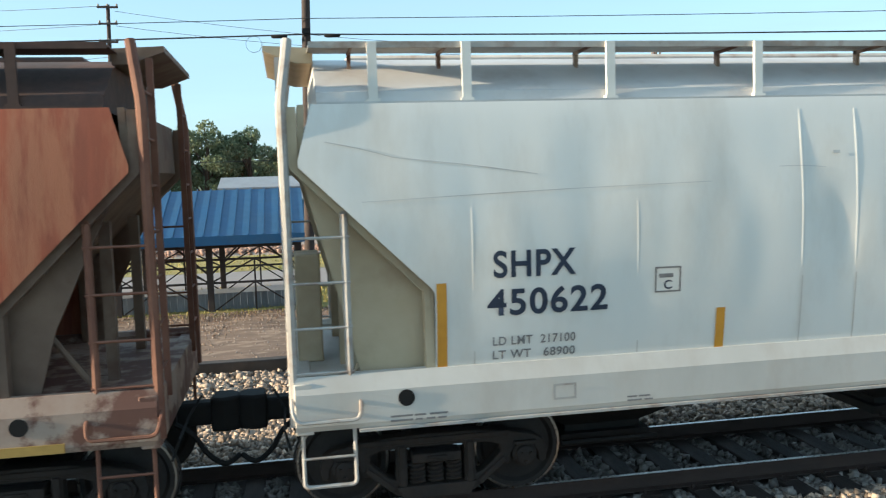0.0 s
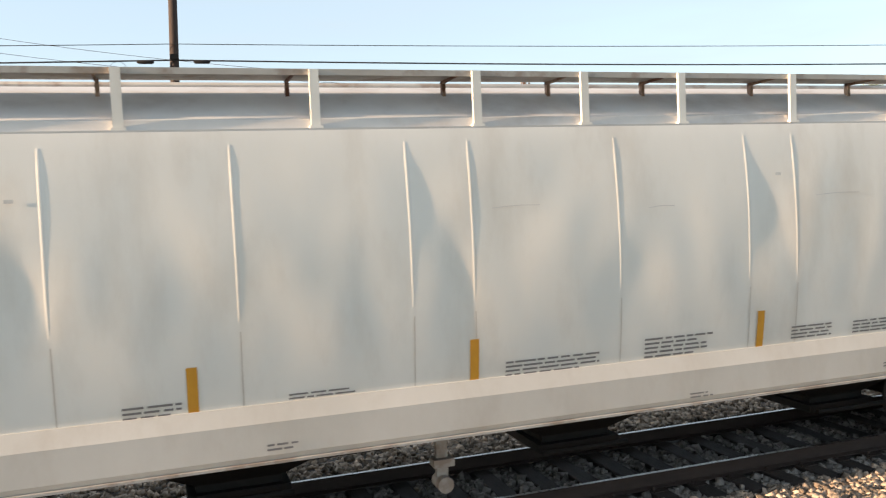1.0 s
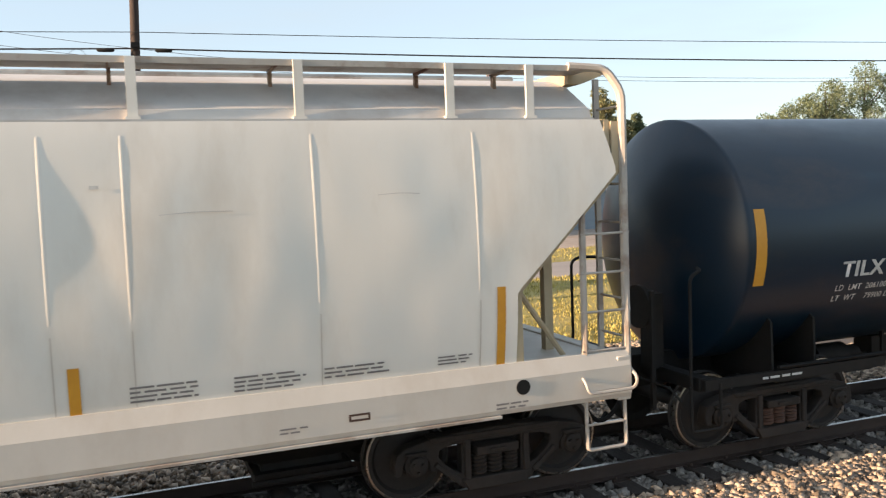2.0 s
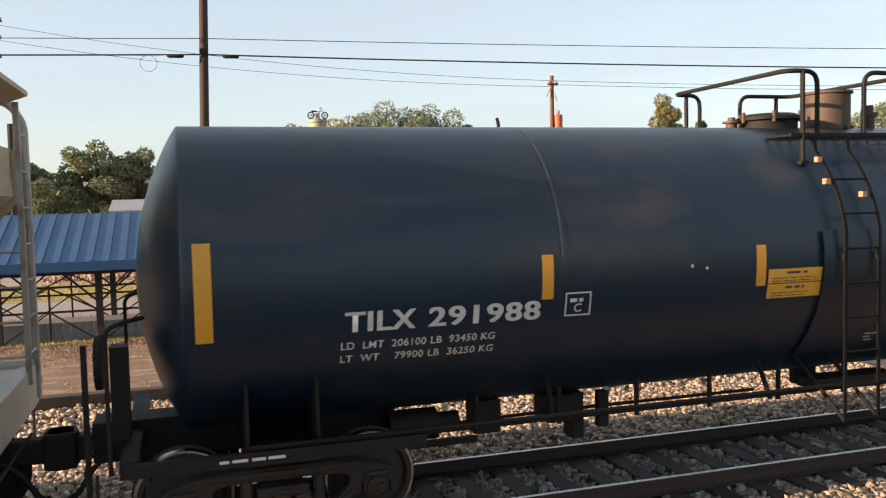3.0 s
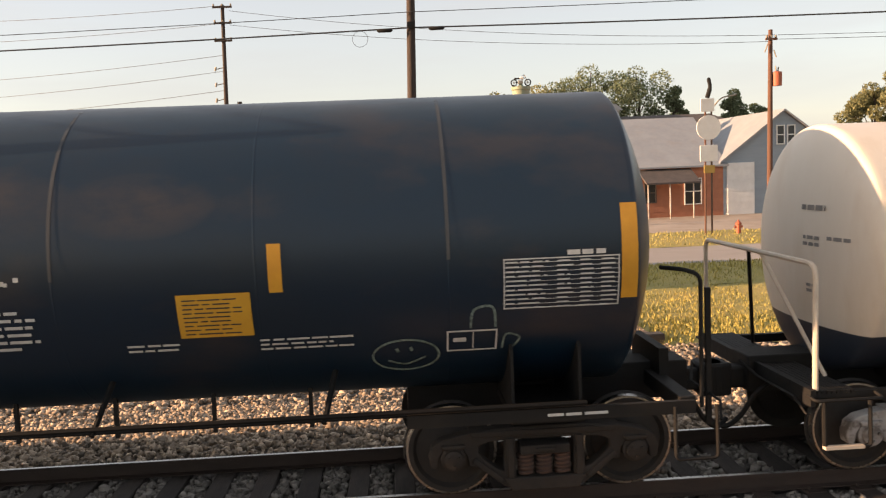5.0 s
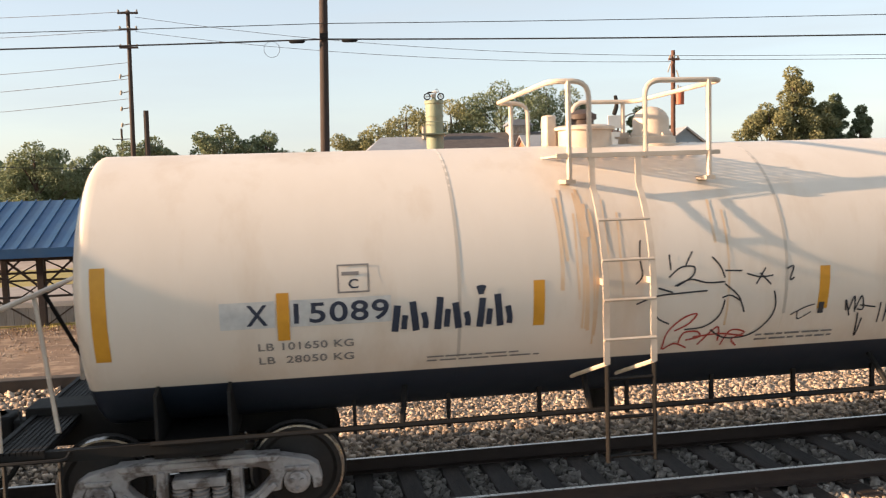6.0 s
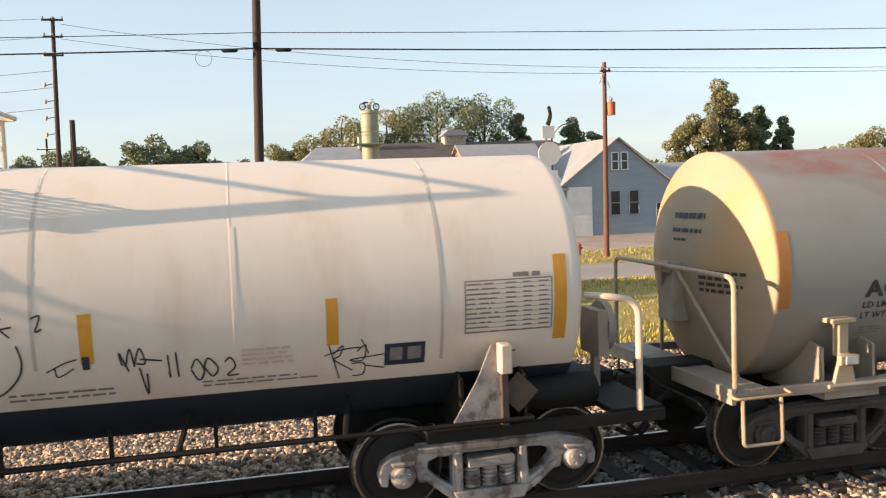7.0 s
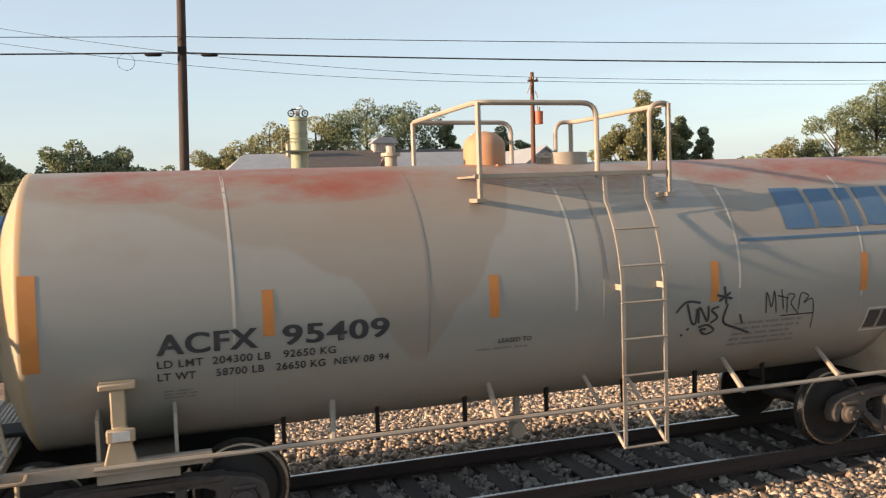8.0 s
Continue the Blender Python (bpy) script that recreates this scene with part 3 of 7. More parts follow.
stones("brick_rubble", np.stack([rs_d.uniform(-7, 5.5, 900), rs_d.normal(47.0, 0.9, 900), np.full(900, -0.55) + rs_d.uniform(0, 0.12, 900)], 1), BRICK_RUBBLE, "heap of broken brick and concrete rubble on the lot", 7, (0.04, 0.12))

track = new("railway_track")
tagged(track, "railway track of brown steel rails on dark wooden ties", "track", kind="structure")
RAIL = [(-0.07, -0.172), (0.07, -0.172), (0.07, -0.160), (0.012, -0.145), (0.010, -0.045), (0.036, -0.036), (0.036, -0.006), (0.028, -0.001), (-0.028, -0.001), (-0.036, -0.006), (-0.036, -0.036), (-0.010, -0.045), (-0.012, -0.145), (-0.07, -0.160)]
for side in (-0.753, 0.753):
    rail = part("rail", Geo().prism([(TRACK_Y + side + y, z) for y, z in RAIL], -140, 150), RAIL_STEEL, track, "brown rusted steel rail", smooth=30)
    part("running_surface", Geo().prism([(TRACK_Y + side + y, z) for y, z in ((-0.027, -0.002), (0.027, -0.002), (0.024, 0.0012), (-0.024, 0.0012))], -140, 150), POLISHED, rail, "polished bright rail head")


# ------------------------------------------------------------------ train: where it stands at each time
WHEEL_R = 0.457


def gone(t):
    u = t - 4.0
    jog = np.interp(t, (0, 0.5, 1, 1.5, 3, 3.5, 4, 4.5, 5, 5.2, 6.5, 7, 7.5, 8), (0.056, -0.10, 0.07, 0.063, 0.05, 0.03, 0.027, 0.032, -0.03, -0.055, 0.0, 0.10, 0.045, -0.05))
    return -(6.6054 * u + 0.0150 * u * u / 2 - 0.03267 * u ** 3 / 6) + float(jog)


CARS, WHEELS = [], []


def truck(car, xc, cast, spring_mat=None):
    """A two-axle truck: two cast side frames with springs, bolster, two turning wheelsets."""
    bolster = part("bolster", join([Geo().box(xc - 0.2, xc + 0.2, -0.95, 0.95, 0.46, 0.70), Geo().cyl((xc, 0, 0.68), (xc, 0, 0.82), 0.25, 16)]), BLACK_STEEL, car)
    for sgn in (-1, 1):
        y0, y1 = sgn * 0.93, sgn * 1.09
        outer = [(xc + x, z) for x, z in FRAME_HALF] + [(xc - x, z) for x, z in FRAME_HALF[:0:-1]]
        holes = [[(xc + k * x, z) for x, z in FRAME_WINDOW] for k in (-1, 1)] + [[(xc - 0.285, 0.62), (xc + 0.285, 0.62), (xc + 0.285, 0.235), (xc - 0.285, 0.235)]]
        g = plate(outer, holes, y0, y1)
        g.prism([(xc + x, z) for x, z in ((-0.40, 0.245), (0.40, 0.245), (0.33, 0.115), (-0.33, 0.115))], y0 - sgn * 0.04, y1 + sgn * 0.035, "y")
        g.prism([(xc + x, z) for x, z in ((-0.74, 0.715), (0.74, 0.715), (0.70, 0.655), (-0.70, 0.655))], y0 - sgn * 0.03, y1 + sgn * 0.025, "y")
        for k in (-1, 1):
            g.strut((xc + k * 0.335, 0.24), (xc + k * 0.335, 0.64), 0.07, y0, y1 + sgn * 0.03)
            g.strut((xc + k * 0.42, 0.215), (xc + k * 0.69, 0.44), 0.06, y0, y1 + sgn * 0.025)
            g.prism([(xc + k * x, z) for x, z in ((0.77, 0.60), (1.01, 0.60), (0.99, 0.555), (0.79, 0.555))], y0, y1 + sgn * 0.045, "y")
        sf = part("side_frame", g, cast, car, bevel=0.014)
        coil = Geo()
        for dx in (-0.18, 0.0, 0.18):
            coil.path([(xc + dx + 0.068 * math.cos(a), sgn * 1.03 + 0.068 * math.sin(a), 0.25 + 0.21 * k / 50) for k, a in ((k, k * 2 * math.pi / 10) for k in range(51))], 0.019, 5)
        part("spring", coil, spring_mat or cast, sf, "nest of coil springs")
        part("bolster_end", join([Geo().box(xc - 0.24, xc + 0.24, y0, sgn * 1.14, 0.475, 0.565), Geo().box(xc - 0.10, xc + 0.10, sgn * 1.10, sgn * 1.16, 0.50, 0.54)]), cast, sf, bevel=0.012)
        for s in (-1, 1):
            cap = Geo().lathe([(sgn * 0.95, 0.125), (sgn * 1.10, 0.125), (sgn * 1.115, 0.10), (sgn * 1.15, 0.095), (sgn * 1.16, 0.08)], "y", (xc + s * 0.889, 0, WHEEL_R), 20)
            for k in range(3):
                a = 2.1 * k + 0.5
                cap.cyl((xc + s * 0.889 + 0.055 * math.cos(a), sgn * 1.15, WHEEL_R + 0.055 * math.sin(a)), (xc + s * 0.889 + 0.055 * math.cos(a), sgn * 1.185, WHEEL_R + 0.055 * math.sin(a)), 0.018, 6)
            part("bearing_cap", cap, cast, sf)
    for s in (-1, 1):
        ws = part("wheelset", Geo().lathe([(-0.93, 0.075), (-0.80, 0.085), (-0.80, 0.125), (-0.69, 0.14), (-0.68, 0.09), (0.68, 0.09), (0.69, 0.14), (0.80, 0.125), (0.80, 0.085), (0.93, 0.075)], "y", n=16), WHEEL_STEEL, car)
        ws.location = (xc + s * 0.889, 0, WHEEL_R)
        WHEELS.append((ws, xc + s * 0.889))
        for sgn in (-1, 1):
            part("wheel", Geo().lathe([(sgn * y, r) for y, r in ((0.70, 0.13), (0.74, 0.20), (0.745, 0.34), (0.705, 0.385), (0.70, 0.44), (0.69, 0.476), (0.715, 0.482), (0.735, 0.459), (0.79, 0.456), (0.812, 0.449), (0.812, 0.385), (0.77, 0.35), (0.775, 0.20), (0.805, 0.13))], "y", n=40), WHEEL_STEEL, ws)
            part("tread", Geo().lathe([(sgn * y, r) for y, r in ((0.737, 0.4605), (0.79, 0.4580), (0.814, 0.4505), (0.816, 0.432), (0.812, 0.430))], "y", n=40, caps=False), POLISHED, ws, "bright worn tread")


def plate(outer, holes, y0, y1):
    """A cast plate in the x-z plane with openings through it, from y0 to y1."""
    bm = bmesh.new()
    loops = []
    for ring in [outer] + holes:
        vs = [bm.verts.new((x, y0, z)) for x, z in ring]
        loops.append([v for v in vs])
        for a, b in zip(vs, vs[1:] + vs[:1]):
            bm.edges.new((a, b))
    bmesh.ops.triangle_fill(bm, use_beauty=True, edges=bm.edges[:])
    bm.verts.index_update()
    g, n = Geo(), len(bm.verts)
    front = [v.co.copy() for v in bm.verts]
    faces = [tuple(v.index for v in f.verts) for f in bm.faces]
    faces += [tuple(i + n for i in q) for q in faces]
    for ring in loops:
        for a, b in zip(ring, ring[1:] + ring[:1]):
            faces.append((a.index, b.index, b.index + n, a.index + n))
    g.add([tuple(p) for p in front] + [(p.x, y1, p.z) for p in front], faces)
    bm.free()
    return g


FRAME_HALF = [(0.0, 0.745), (0.45, 0.735), (0.78, 0.695), (1.00, 0.645), (1.09, 0.585), (1.125, 0.47), (1.11, 0.37), (1.04, 0.36), (1.025, 0.47), (0.98, 0.545), (0.80, 0.545), (0.755, 0.47), (0.74, 0.37), (0.68, 0.36), (0.62, 0.385), (0.50, 0.265), (0.41, 0.16), (0.33, 0.13)]
FRAME_WINDOW = [(0.385, 0.615), (0.54, 0.605), (0.635, 0.570), (0.645, 0.50), (0.58, 0.425), (0.47, 0.335), (0.395, 0.30)]


def coupler(car, xe, s):
    """Draft gear, knuckle and hanging brake hose at the end xe of a car."""
    g = Geo().box(min(xe - s * 0.4, xe + s * 0.32), max(xe - s * 0.4, xe + s * 0.32), -0.10, 0.10, 0.72, 0.96)
    g.prism([(xe + s * x, y) for x, y in ((0.28, -0.16), (0.42, -0.2), (0.58, -0.13), (0.60, 0.02), (0.52, 0.16), (0.30, 0.17))], 0.66, 1.02, "z")
    part("coupler", g, BLACK_STEEL, car, "dark knuckle coupler", bevel=0.03)
    hose = [(xe - s * 0.05, -0.32, 0.82), (xe + s * 0.12, -0.34, 0.70), (xe + s * 0.26, -0.32, 0.48), (xe + s * 0.42, -0.28, 0.36), (xe + s * 0.56, -0.2, 0.42)]
    part("brake_hose", Geo().path(smooth_line(hose), 0.028, 7), BLACK_STEEL, car)
    part("uncoupling_lever", Geo().path([(xe + s * 0.05, -1.35, 0.78), (xe + s * 0.10, -1.2, 0.92), (xe + s * 0.10, -0.4, 0.92), (xe + s * 0.2, -0.15, 1.05)], 0.014, 6), BLACK_STEEL, car)


def smooth_line(pts, n=6):
    out = []
    for i in range(len(pts) - 1):
        p0, p1, p2, p3 = (Vector(pts[max(0, min(len(pts) - 1, i + k))]) for k in (-1, 0, 1, 2))
        for k in range(n):
            t = k / n
            out.append(0.5 * ((2 * p1) + (p2 - p0) * t + (2 * p0 - 5 * p1 + 4 * p2 - p3) * t * t + (3 * p1 - p0 - 3 * p2 + p3) * t ** 3))
    return out + [Vector(pts[-1])]


def bent(pts, r=0.12):
    """A pipe's line with rounded bends."""
    pts = [Vector(p) for p in pts]
    out = [pts[0]]
    for i in range(1, len(pts) - 1):
        a, b, c = pts[i - 1], pts[i], pts[i + 1]
        ra, rc = min(r, (a - b).length / 2), min(r, (c - b).length / 2)
        p, q = b + (a - b).normalized() * ra, b + (c - b).normalized() * rc
        for k in range(6):
            t = k / 5
            out.append(p * (1 - t) ** 2 + b * 2 * t * (1 - t) + q * t * t)
    return out + [pts[-1]]


def start_car(name, label, xc):
    car = new(name)
    car.location = (xc + gone(0), TRACK_Y, 0)
    tagged(car, label, "freight car", "cars of the train")
    CARS.append((car, xc))
    return car


# ------------------------------------------------------------------ covered hopper cars
HOPPER_RIBS = (-7.22, -5.64, -3.95, -3.36, -1.87, -0.31, 0.30, 1.86, 3.42, 4.04, 5.62, 7.18)


def hopper_skin(x, z, dents=1.0):
    """The bowed side with shallow dents between its ribs: y of the near face."""
    t = max(0.0, min(1.0, (z - 1.46) / 2.42))
    y = -1.52 - 0.10 * math.sin(math.pi * t) ** 0.8
    for k in (-3.65, 0.0, 3.73):
        # a creased buckle between two ribs: a long fall on one side of the crease, a steep rise on the other
        if abs(x - k) < 0.34:
            crease = k + 0.27 - 0.42 * max(0.0, min(1.0, (t - 0.36) / 0.44))
            deep = max(0.0, min(1.0, (t - 0.26) / 0.22)) * max(0.0, min(1.0, (0.90 - t) / 0.16))
            side = (x - k + 0.34) / (crease - k + 0.34) if x < crease else (k + 0.34 - x) / (k + 0.34 - crease)
            y += dents * 0.0095 * deep * side * side * (3 - 2 * side)
    y += dents * (0.014 * noise.noise(Vector((x * 1.1, z * 0.8, 3.0))) + 0.006 * noise.noise(Vector((x * 2.4, z * 1.5, 9.0)))) * math.sin(math.pi * t)
    y -= dents * 0.004 * min(1.0, min(abs(x - r) for r in HOPPER_RIBS) / 0.6) * math.sin(math.pi * t)
    return y


HOPPER_POSTS = (-8.05, -7.2, -5.83, -4.33, -2.75, -1.1, 0.45, 1.6, 2.73, 4.15, 5.55, 7.0, 7.85)


def hopper(name, label, xc, side_mat, sill_mat, slope_mat, roof_mat, steel_mat, tape_mat, cast, dents, plates):
    car = start_car(name, label, xc)
    # bowed side sheets with sloping ends and shallow dents
    for sgn in (-1, 1):
        nx, nz, vs = 340, 40, []
        for j in range(nz + 1):
            z = 1.46 + 2.42 * j / nz
            e = 7.58 if z < 2.2 else 7.58 + (z - 2.2) / 1.15 * 1.17 if z < 3.35 else 8.75 - (z - 3.35) * 0.28
            for i in range(nx + 1):
                x = -e + 2 * e * i / nx
                y = hopper_skin(x, z, dents)
                vs.append((x, -sgn * y if sgn > 0 else y, z))
        fs = [(j * (nx + 1) + i, j * (nx + 1) + i + 1, (j + 1) * (nx + 1) + i + 1, (j + 1) * (nx + 1) + i) for j in range(nz) for i in range(nx)]
        side = part("side_sheet", Geo().add(vs, fs), side_mat, car, smooth=60)
        for r in HOPPER_RIBS:
            z0, z1 = (2.15, 3.76) if r > -5 else (1.6, 3.0)
            rings = []
            for k in range(15):
                z = z0 + (z1 - z0) * k / 14
                y = abs(hopper_skin(r, z, dents)) - 0.012
                d = (0.003 * min(1, k / 1.5, (14 - k) / 1.5) + 0.0115) * (0.90 if r > -5 else 0.74) + 0.003 * (k / 14)
                rings.append([(r - 0.045, sgn * y, z), (r - 0.012, sgn * (y + d), z), (r + 0.012, sgn * (y + d), z), (r + 0.045, sgn * y, z)])
            part("rib", Geo().loft(rings), side_mat, side, smooth=60)
    # side sills
    for sgn in (-1, 1):
        sill = part("side_sill", Geo().prism([(sgn * y, z) for y, z in ((1.46, 1.495), (1.558, 1.495), (1.62, 1.345), (1.625, 1.06), (1.60, 1.01), (1.40, 1.01), (1.40, 1.45))], -8.85, 8.85), sill_mat, car, smooth=12)
        part("sill_flange", Geo().box(-8.3, 7.35, sgn * 1.60 - 0.05, sgn * 1.60 + 0.05, 0.985, 1.008), WHITE_DIRTY if side_mat is not RUST else RUST_DARK, sill)
    # end slope sheets with edge flanges, floor, end sills
    for s in (-1, 1):
        sl = Geo().prism([(s * x, z) for x, z in ((8.72, 3.88), (8.74, 3.35), (7.4, 2.03), (6.75, 1.25), (6.70, 1.28), (7.36, 2.08), (8.68, 3.38), (8.66, 3.88))], -1.50, 1.50, "y")
        part("slope_sheet", sl, slope_mat, car)
        for sgn in (-1, 1):
            fl = Geo()
            for a, b in (((8.78, 3.86), (8.78, 3.34)), ((8.78, 3.36), (7.62, 2.20)), ((7.62, 2.24), (7.62, 1.46))):
                fl.strut((s * a[0], a[1]), (s * b[0], b[1]), 0.09, sgn * 1.40, sgn * 1.525)
            part("edge_flange", fl, slope_mat, car)
            if s in plates:
                edge = [(8.72, 3.32), (8.58, 2.75), (8.38, 2.0), (8.24, 1.43), (7.60, 1.43), (7.60, 2.2)] if len(plates) == 1 else [(8.60, 3.22), (8.30, 2.6), (8.02, 2.0), (7.86, 1.43), (7.60, 1.43), (7.60, 2.2)]
                part("shear_plate", Geo().prism([(s * x, z) for x, z in edge], sgn * 1.33, sgn * 1.36, "y"), slope_mat, car)
            part("gusset", Geo().prism([(s * x, z) for x, z in ((7.6, 2.3), (8.35, 3.0), (7.0, 1.5), (6.9, 1.45))], sgn * 0.55, sgn * 0.58, "y"), slope_mat, car)
        part("end_floor", join([Geo().box(min(s * 7.0, s * 8.82), max(s * 7.0, s * 8.82), -1.45, 1.45, 1.36, 1.42), Geo().box(min(s * 8.70, s * 8.86), max(s * 8.70, s * 8.86), -1.60, 1.60, 0.98, 1.44)]), sill_mat, car, bevel=0.01)
        # centre brace posts
        for y in (-0.75, 0.75):
            part("brace", Geo().strut((s * 8.35, 1.42), (s * 8.35, 2.9), 0.10, y - 0.05, y + 0.05), slope_mat, car)
        part("brace", Geo().path([(s * 8.3, -1.2, 1.42), (s * 7.75, -1.2, 2.2)], 0.03, 6), slope_mat, car)
        # corner ladders
        for sgn in (-1, 1):
            ld = Geo()
            ld.path(bent([(s * 8.86, sgn * 1.53, 1.05), (s * 8.86, sgn * 1.53, 4.16), (s * 8.72, sgn * 1.46, 4.40), (s * 8.3, sgn * 1.43, 4.42)] if s > 0 and side_mat is not RUST else [(s * 8.86, sgn * 1.53, 1.05), (s * 8.86, sgn * 1.53, 3.9), (s * 8.78, sgn * 1.40, 4.45)], 0.1), 0.045, 8)
            ld.path([(s * 8.36, sgn * 1.53, 1.08), (s * 8.36, sgn * 1.53, 2.92)], 0.036, 8)
            ld.path([(s * 8.36, sgn * 1.53, 2.92), (s * 8.36, sgn * 1.35, 2.94)], 0.034, 8)
            lad = part("corner_ladder", ld, steel_mat, car)
            for k in range(4):
                part("rung", Geo().path([(s * 8.32, sgn * 1.55, 1.52 + 0.40 * k), (s * 8.90, sgn * 1.55, 1.52 + 0.40 * k)], 0.014, 6), steel_mat, lad)
            for k in range(7):
                part("rung", Geo().path([(s * 8.87, sgn * 1.53, 1.62 + 0.40 * k), (s * 8.87, sgn * 1.02, 1.62 + 0.40 * k)], 0.014, 6), steel_mat, lad)
            part("ladder_stile", Geo().box(s * 8.87 - 0.03, s * 8.87 + 0.03, sgn * 1.02 - 0.02, sgn * 1.02 + 0.02, 1.3, 4.35), steel_mat, lad)
            part("grab_iron", Geo().path(bent([(s * 8.28, sgn * 1.56, 1.30), (s * 8.28, sgn * 1.68, 1.22), (s * 8.30, sgn * 1.70, 1.12), (s * 8.84, sgn * 1.70, 1.12), (s * 8.88, sgn * 1.70, 1.22), (s * 8.88, sgn * 1.56, 1.30)], 0.06), 0.017, 6), steel_mat, lad)
            part("sill_step", Geo().path(bent([(s * 8.34, sgn * 1.56, 1.05), (s * 8.34, sgn * 1.58, 0.50), (s * 8.80, sgn * 1.58, 0.50), (s * 8.80, sgn * 1.56, 1.05)], 0.05), 0.02, 6), steel_mat, lad)
            part("step_rung", Geo().path([(s * 8.34, sgn * 1.58, 0.76), (s * 8.80, sgn * 1.58, 0.76)], 0.013, 6), steel_mat, lad)
        coupler(car, s * 8.86, s)
    # roof, running boards and their posts
    roof = [(-1.50, 3.86), (-1.50, 3.90), (-1.44, 3.90), (-1.42, 3.99), (-0.95, 4.27), (-0.60, 4.38), (0.60, 4.38), (0.95, 4.27), (1.42, 3.99), (1.44, 3.90), (1.50, 3.90), (1.50, 3.86)]
    part("roof", Geo().prism(roof, -8.55, 8.55), roof_mat, car, smooth=20)
    part("hatch_trough", Geo().box(-8.2, 8.2, -0.42, 0.42, 4.34, 4.455), WHITE_DIRTY if side_mat is not RUST else roof_mat, car, bevel=0.03)
    for sgn in (-1, 1):
        rb = part("running_board", join([Geo().box(-8.6, 8.6, min(sgn * 0.93, sgn * 1.40), max(sgn * 0.93, sgn * 1.40), 4.395, 4.41), Geo().box(-8.6, 8.6, sgn * 1.42 - 0.012, sgn * 1.42 + 0.012, 4.375, 4.43)]), RUST_DARK if side_mat is RUST else WHITE_DIRTY, car)
        for x in HOPPER_POSTS:
            part("board_post", join([Geo().box(x - 0.042, x + 0.042, min(sgn * 1.435, sgn * 1.465), max(sgn * 1.435, sgn * 1.465), 3.905, 4.425), Geo().box(x - 0.06, x + 0.06, min(sgn * 1.42, sgn * 1.485), max(sgn * 1.42, sgn * 1.485), 3.90, 3.925)]), RUST_DARK if side_mat is RUST else side_mat, rb)
            part("board_bracket", Geo().box(x - 0.185, x - 0.150, min(sgn * 0.94, sgn * 1.0), max(sgn * 0.94, sgn * 1.0), 4.22, 4.395).prism([(sgn * 0.94, 4.36), (sgn * 0.94, 4.394), (sgn * 1.40, 4.394), (sgn * 1.40, 4.375)], x - 0.185, x - 0.165), RUST_DARK if side_mat is RUST else RUST_SILL, rb)
    for s in (-1, 1):
        part("end_running_board", Geo().prism([(s * 8.55, 4.44), (s * 9.0, 4.46), (s * 9.0, 4.41), (s * 8.7, 4.30), (s * 8.55, 4.30)], -1.0, 1.0, "y"), slope_mat, car)
    # discharge hoppers under the sill
    for x in (-5.6, -1.87, 1.87, 5.6):
        part("discharge_hopper", Geo().loft([[(x + a * w, b * d, z) for a, b in ((-1, -1), (1, -1), (1, 1), (-1, 1))] for w, d, z in ((1.75, 1.38, 1.30), (0.42, 0.5, 0.52), (0.42, 0.5, 0.36))]), BLACK_STEEL, car)
        part("outlet_gate", join([Geo().box(x - 0.50, x + 0.50, -0.60, 0.60, 0.36, 0.45), Geo().path([(x - 0.55, -0.78, 0.42), (x + 0.5, -0.78, 0.42)], 0.03, 6)]), BLACK_STEEL, car)
    part("air_valve", join([Geo().cyl((0.15, -0.95, 0.30), (0.15, -0.72, 0.30), 0.085, 14), Geo().box(0.09, 0.21, -0.85, -0.78, 0.30, 1.0), Geo().box(0.04, 0.26, -0.92, -0.76, 0.48, 0.56)]), WHITE_DIRTY, car)
    for x in (-3.9, -0.9, 1.6, 4.6):
        part("gate_rod", Geo().path(bent([(x - 0.62, -1.2, 0.98), (x - 0.5, -1.2, 0.86), (x + 0.5, -1.2, 0.86), (x + 0.62, -1.2, 0.98)], 0.1), 0.022, 6), BLACK_STEEL, car)
    part("centre_sill", Geo().box(-8.8, 8.8, -0.18, 0.18, 0.72, 1.1), BLACK_STEEL, car)
    # brake gear on the end floor
    br = Geo().cyl((-8.2, -0.35, 1.62), (-7.75, -0.35, 1.62), 0.16, 16)
    br.box(-8.30, -8.05, -1.0, -0.55, 1.42, 1.72).box(-7.95, -7.6, -1.15, -0.85, 1.42, 1.6)
    part("brake_cylinder", br, slope_mat, car, bevel=0.015)
    part("brake_rod", Geo().path(bent([(-7.95, -1.2, 1.75), (-7.5, -1.25, 1.80), (-7.28, -1.3, 1.72), (-7.24, -1.3, 1.5)], 0.1), 0.018, 6), steel_mat, car)
    part("brake_wheel_box", Geo().box(-8.80, -8.55, -0.6, -0.1, 1.42, 2.5), slope_mat, car, bevel=0.02)
    for s in (-1, 1):
        truck(car, s * 7.53, cast)
    for x in (-7.52, -4.80, -2.29, 0.28, 3.57, 7.40):
        h = 0.80 if abs(x) > 7 else 0.42
        part("reflective_tape", patch(hopper_skin, x - 0.045, x + 0.045, 1.47, 1.47 + h, 0.012), tape_mat, car, "yellow reflective strip")
    return car


white_hopper = hopper("covered_hopper_car", "white bow-sided covered hopper car with black lettering", -17.17, WHITE_PAINT, WHITE_SILL, TAN_PAINT, GRAY_ROOF, WHITE_DIRTY, YELLOW, TRUCK_BROWN, 1.0, (-1,))
sk = hopper_skin
words("reporting_mark", "SHPX", sk, -7.04, 2.29, 0.25, 0.78, INK_BLUE, white_hopper, off=0.012, bold=0.022)
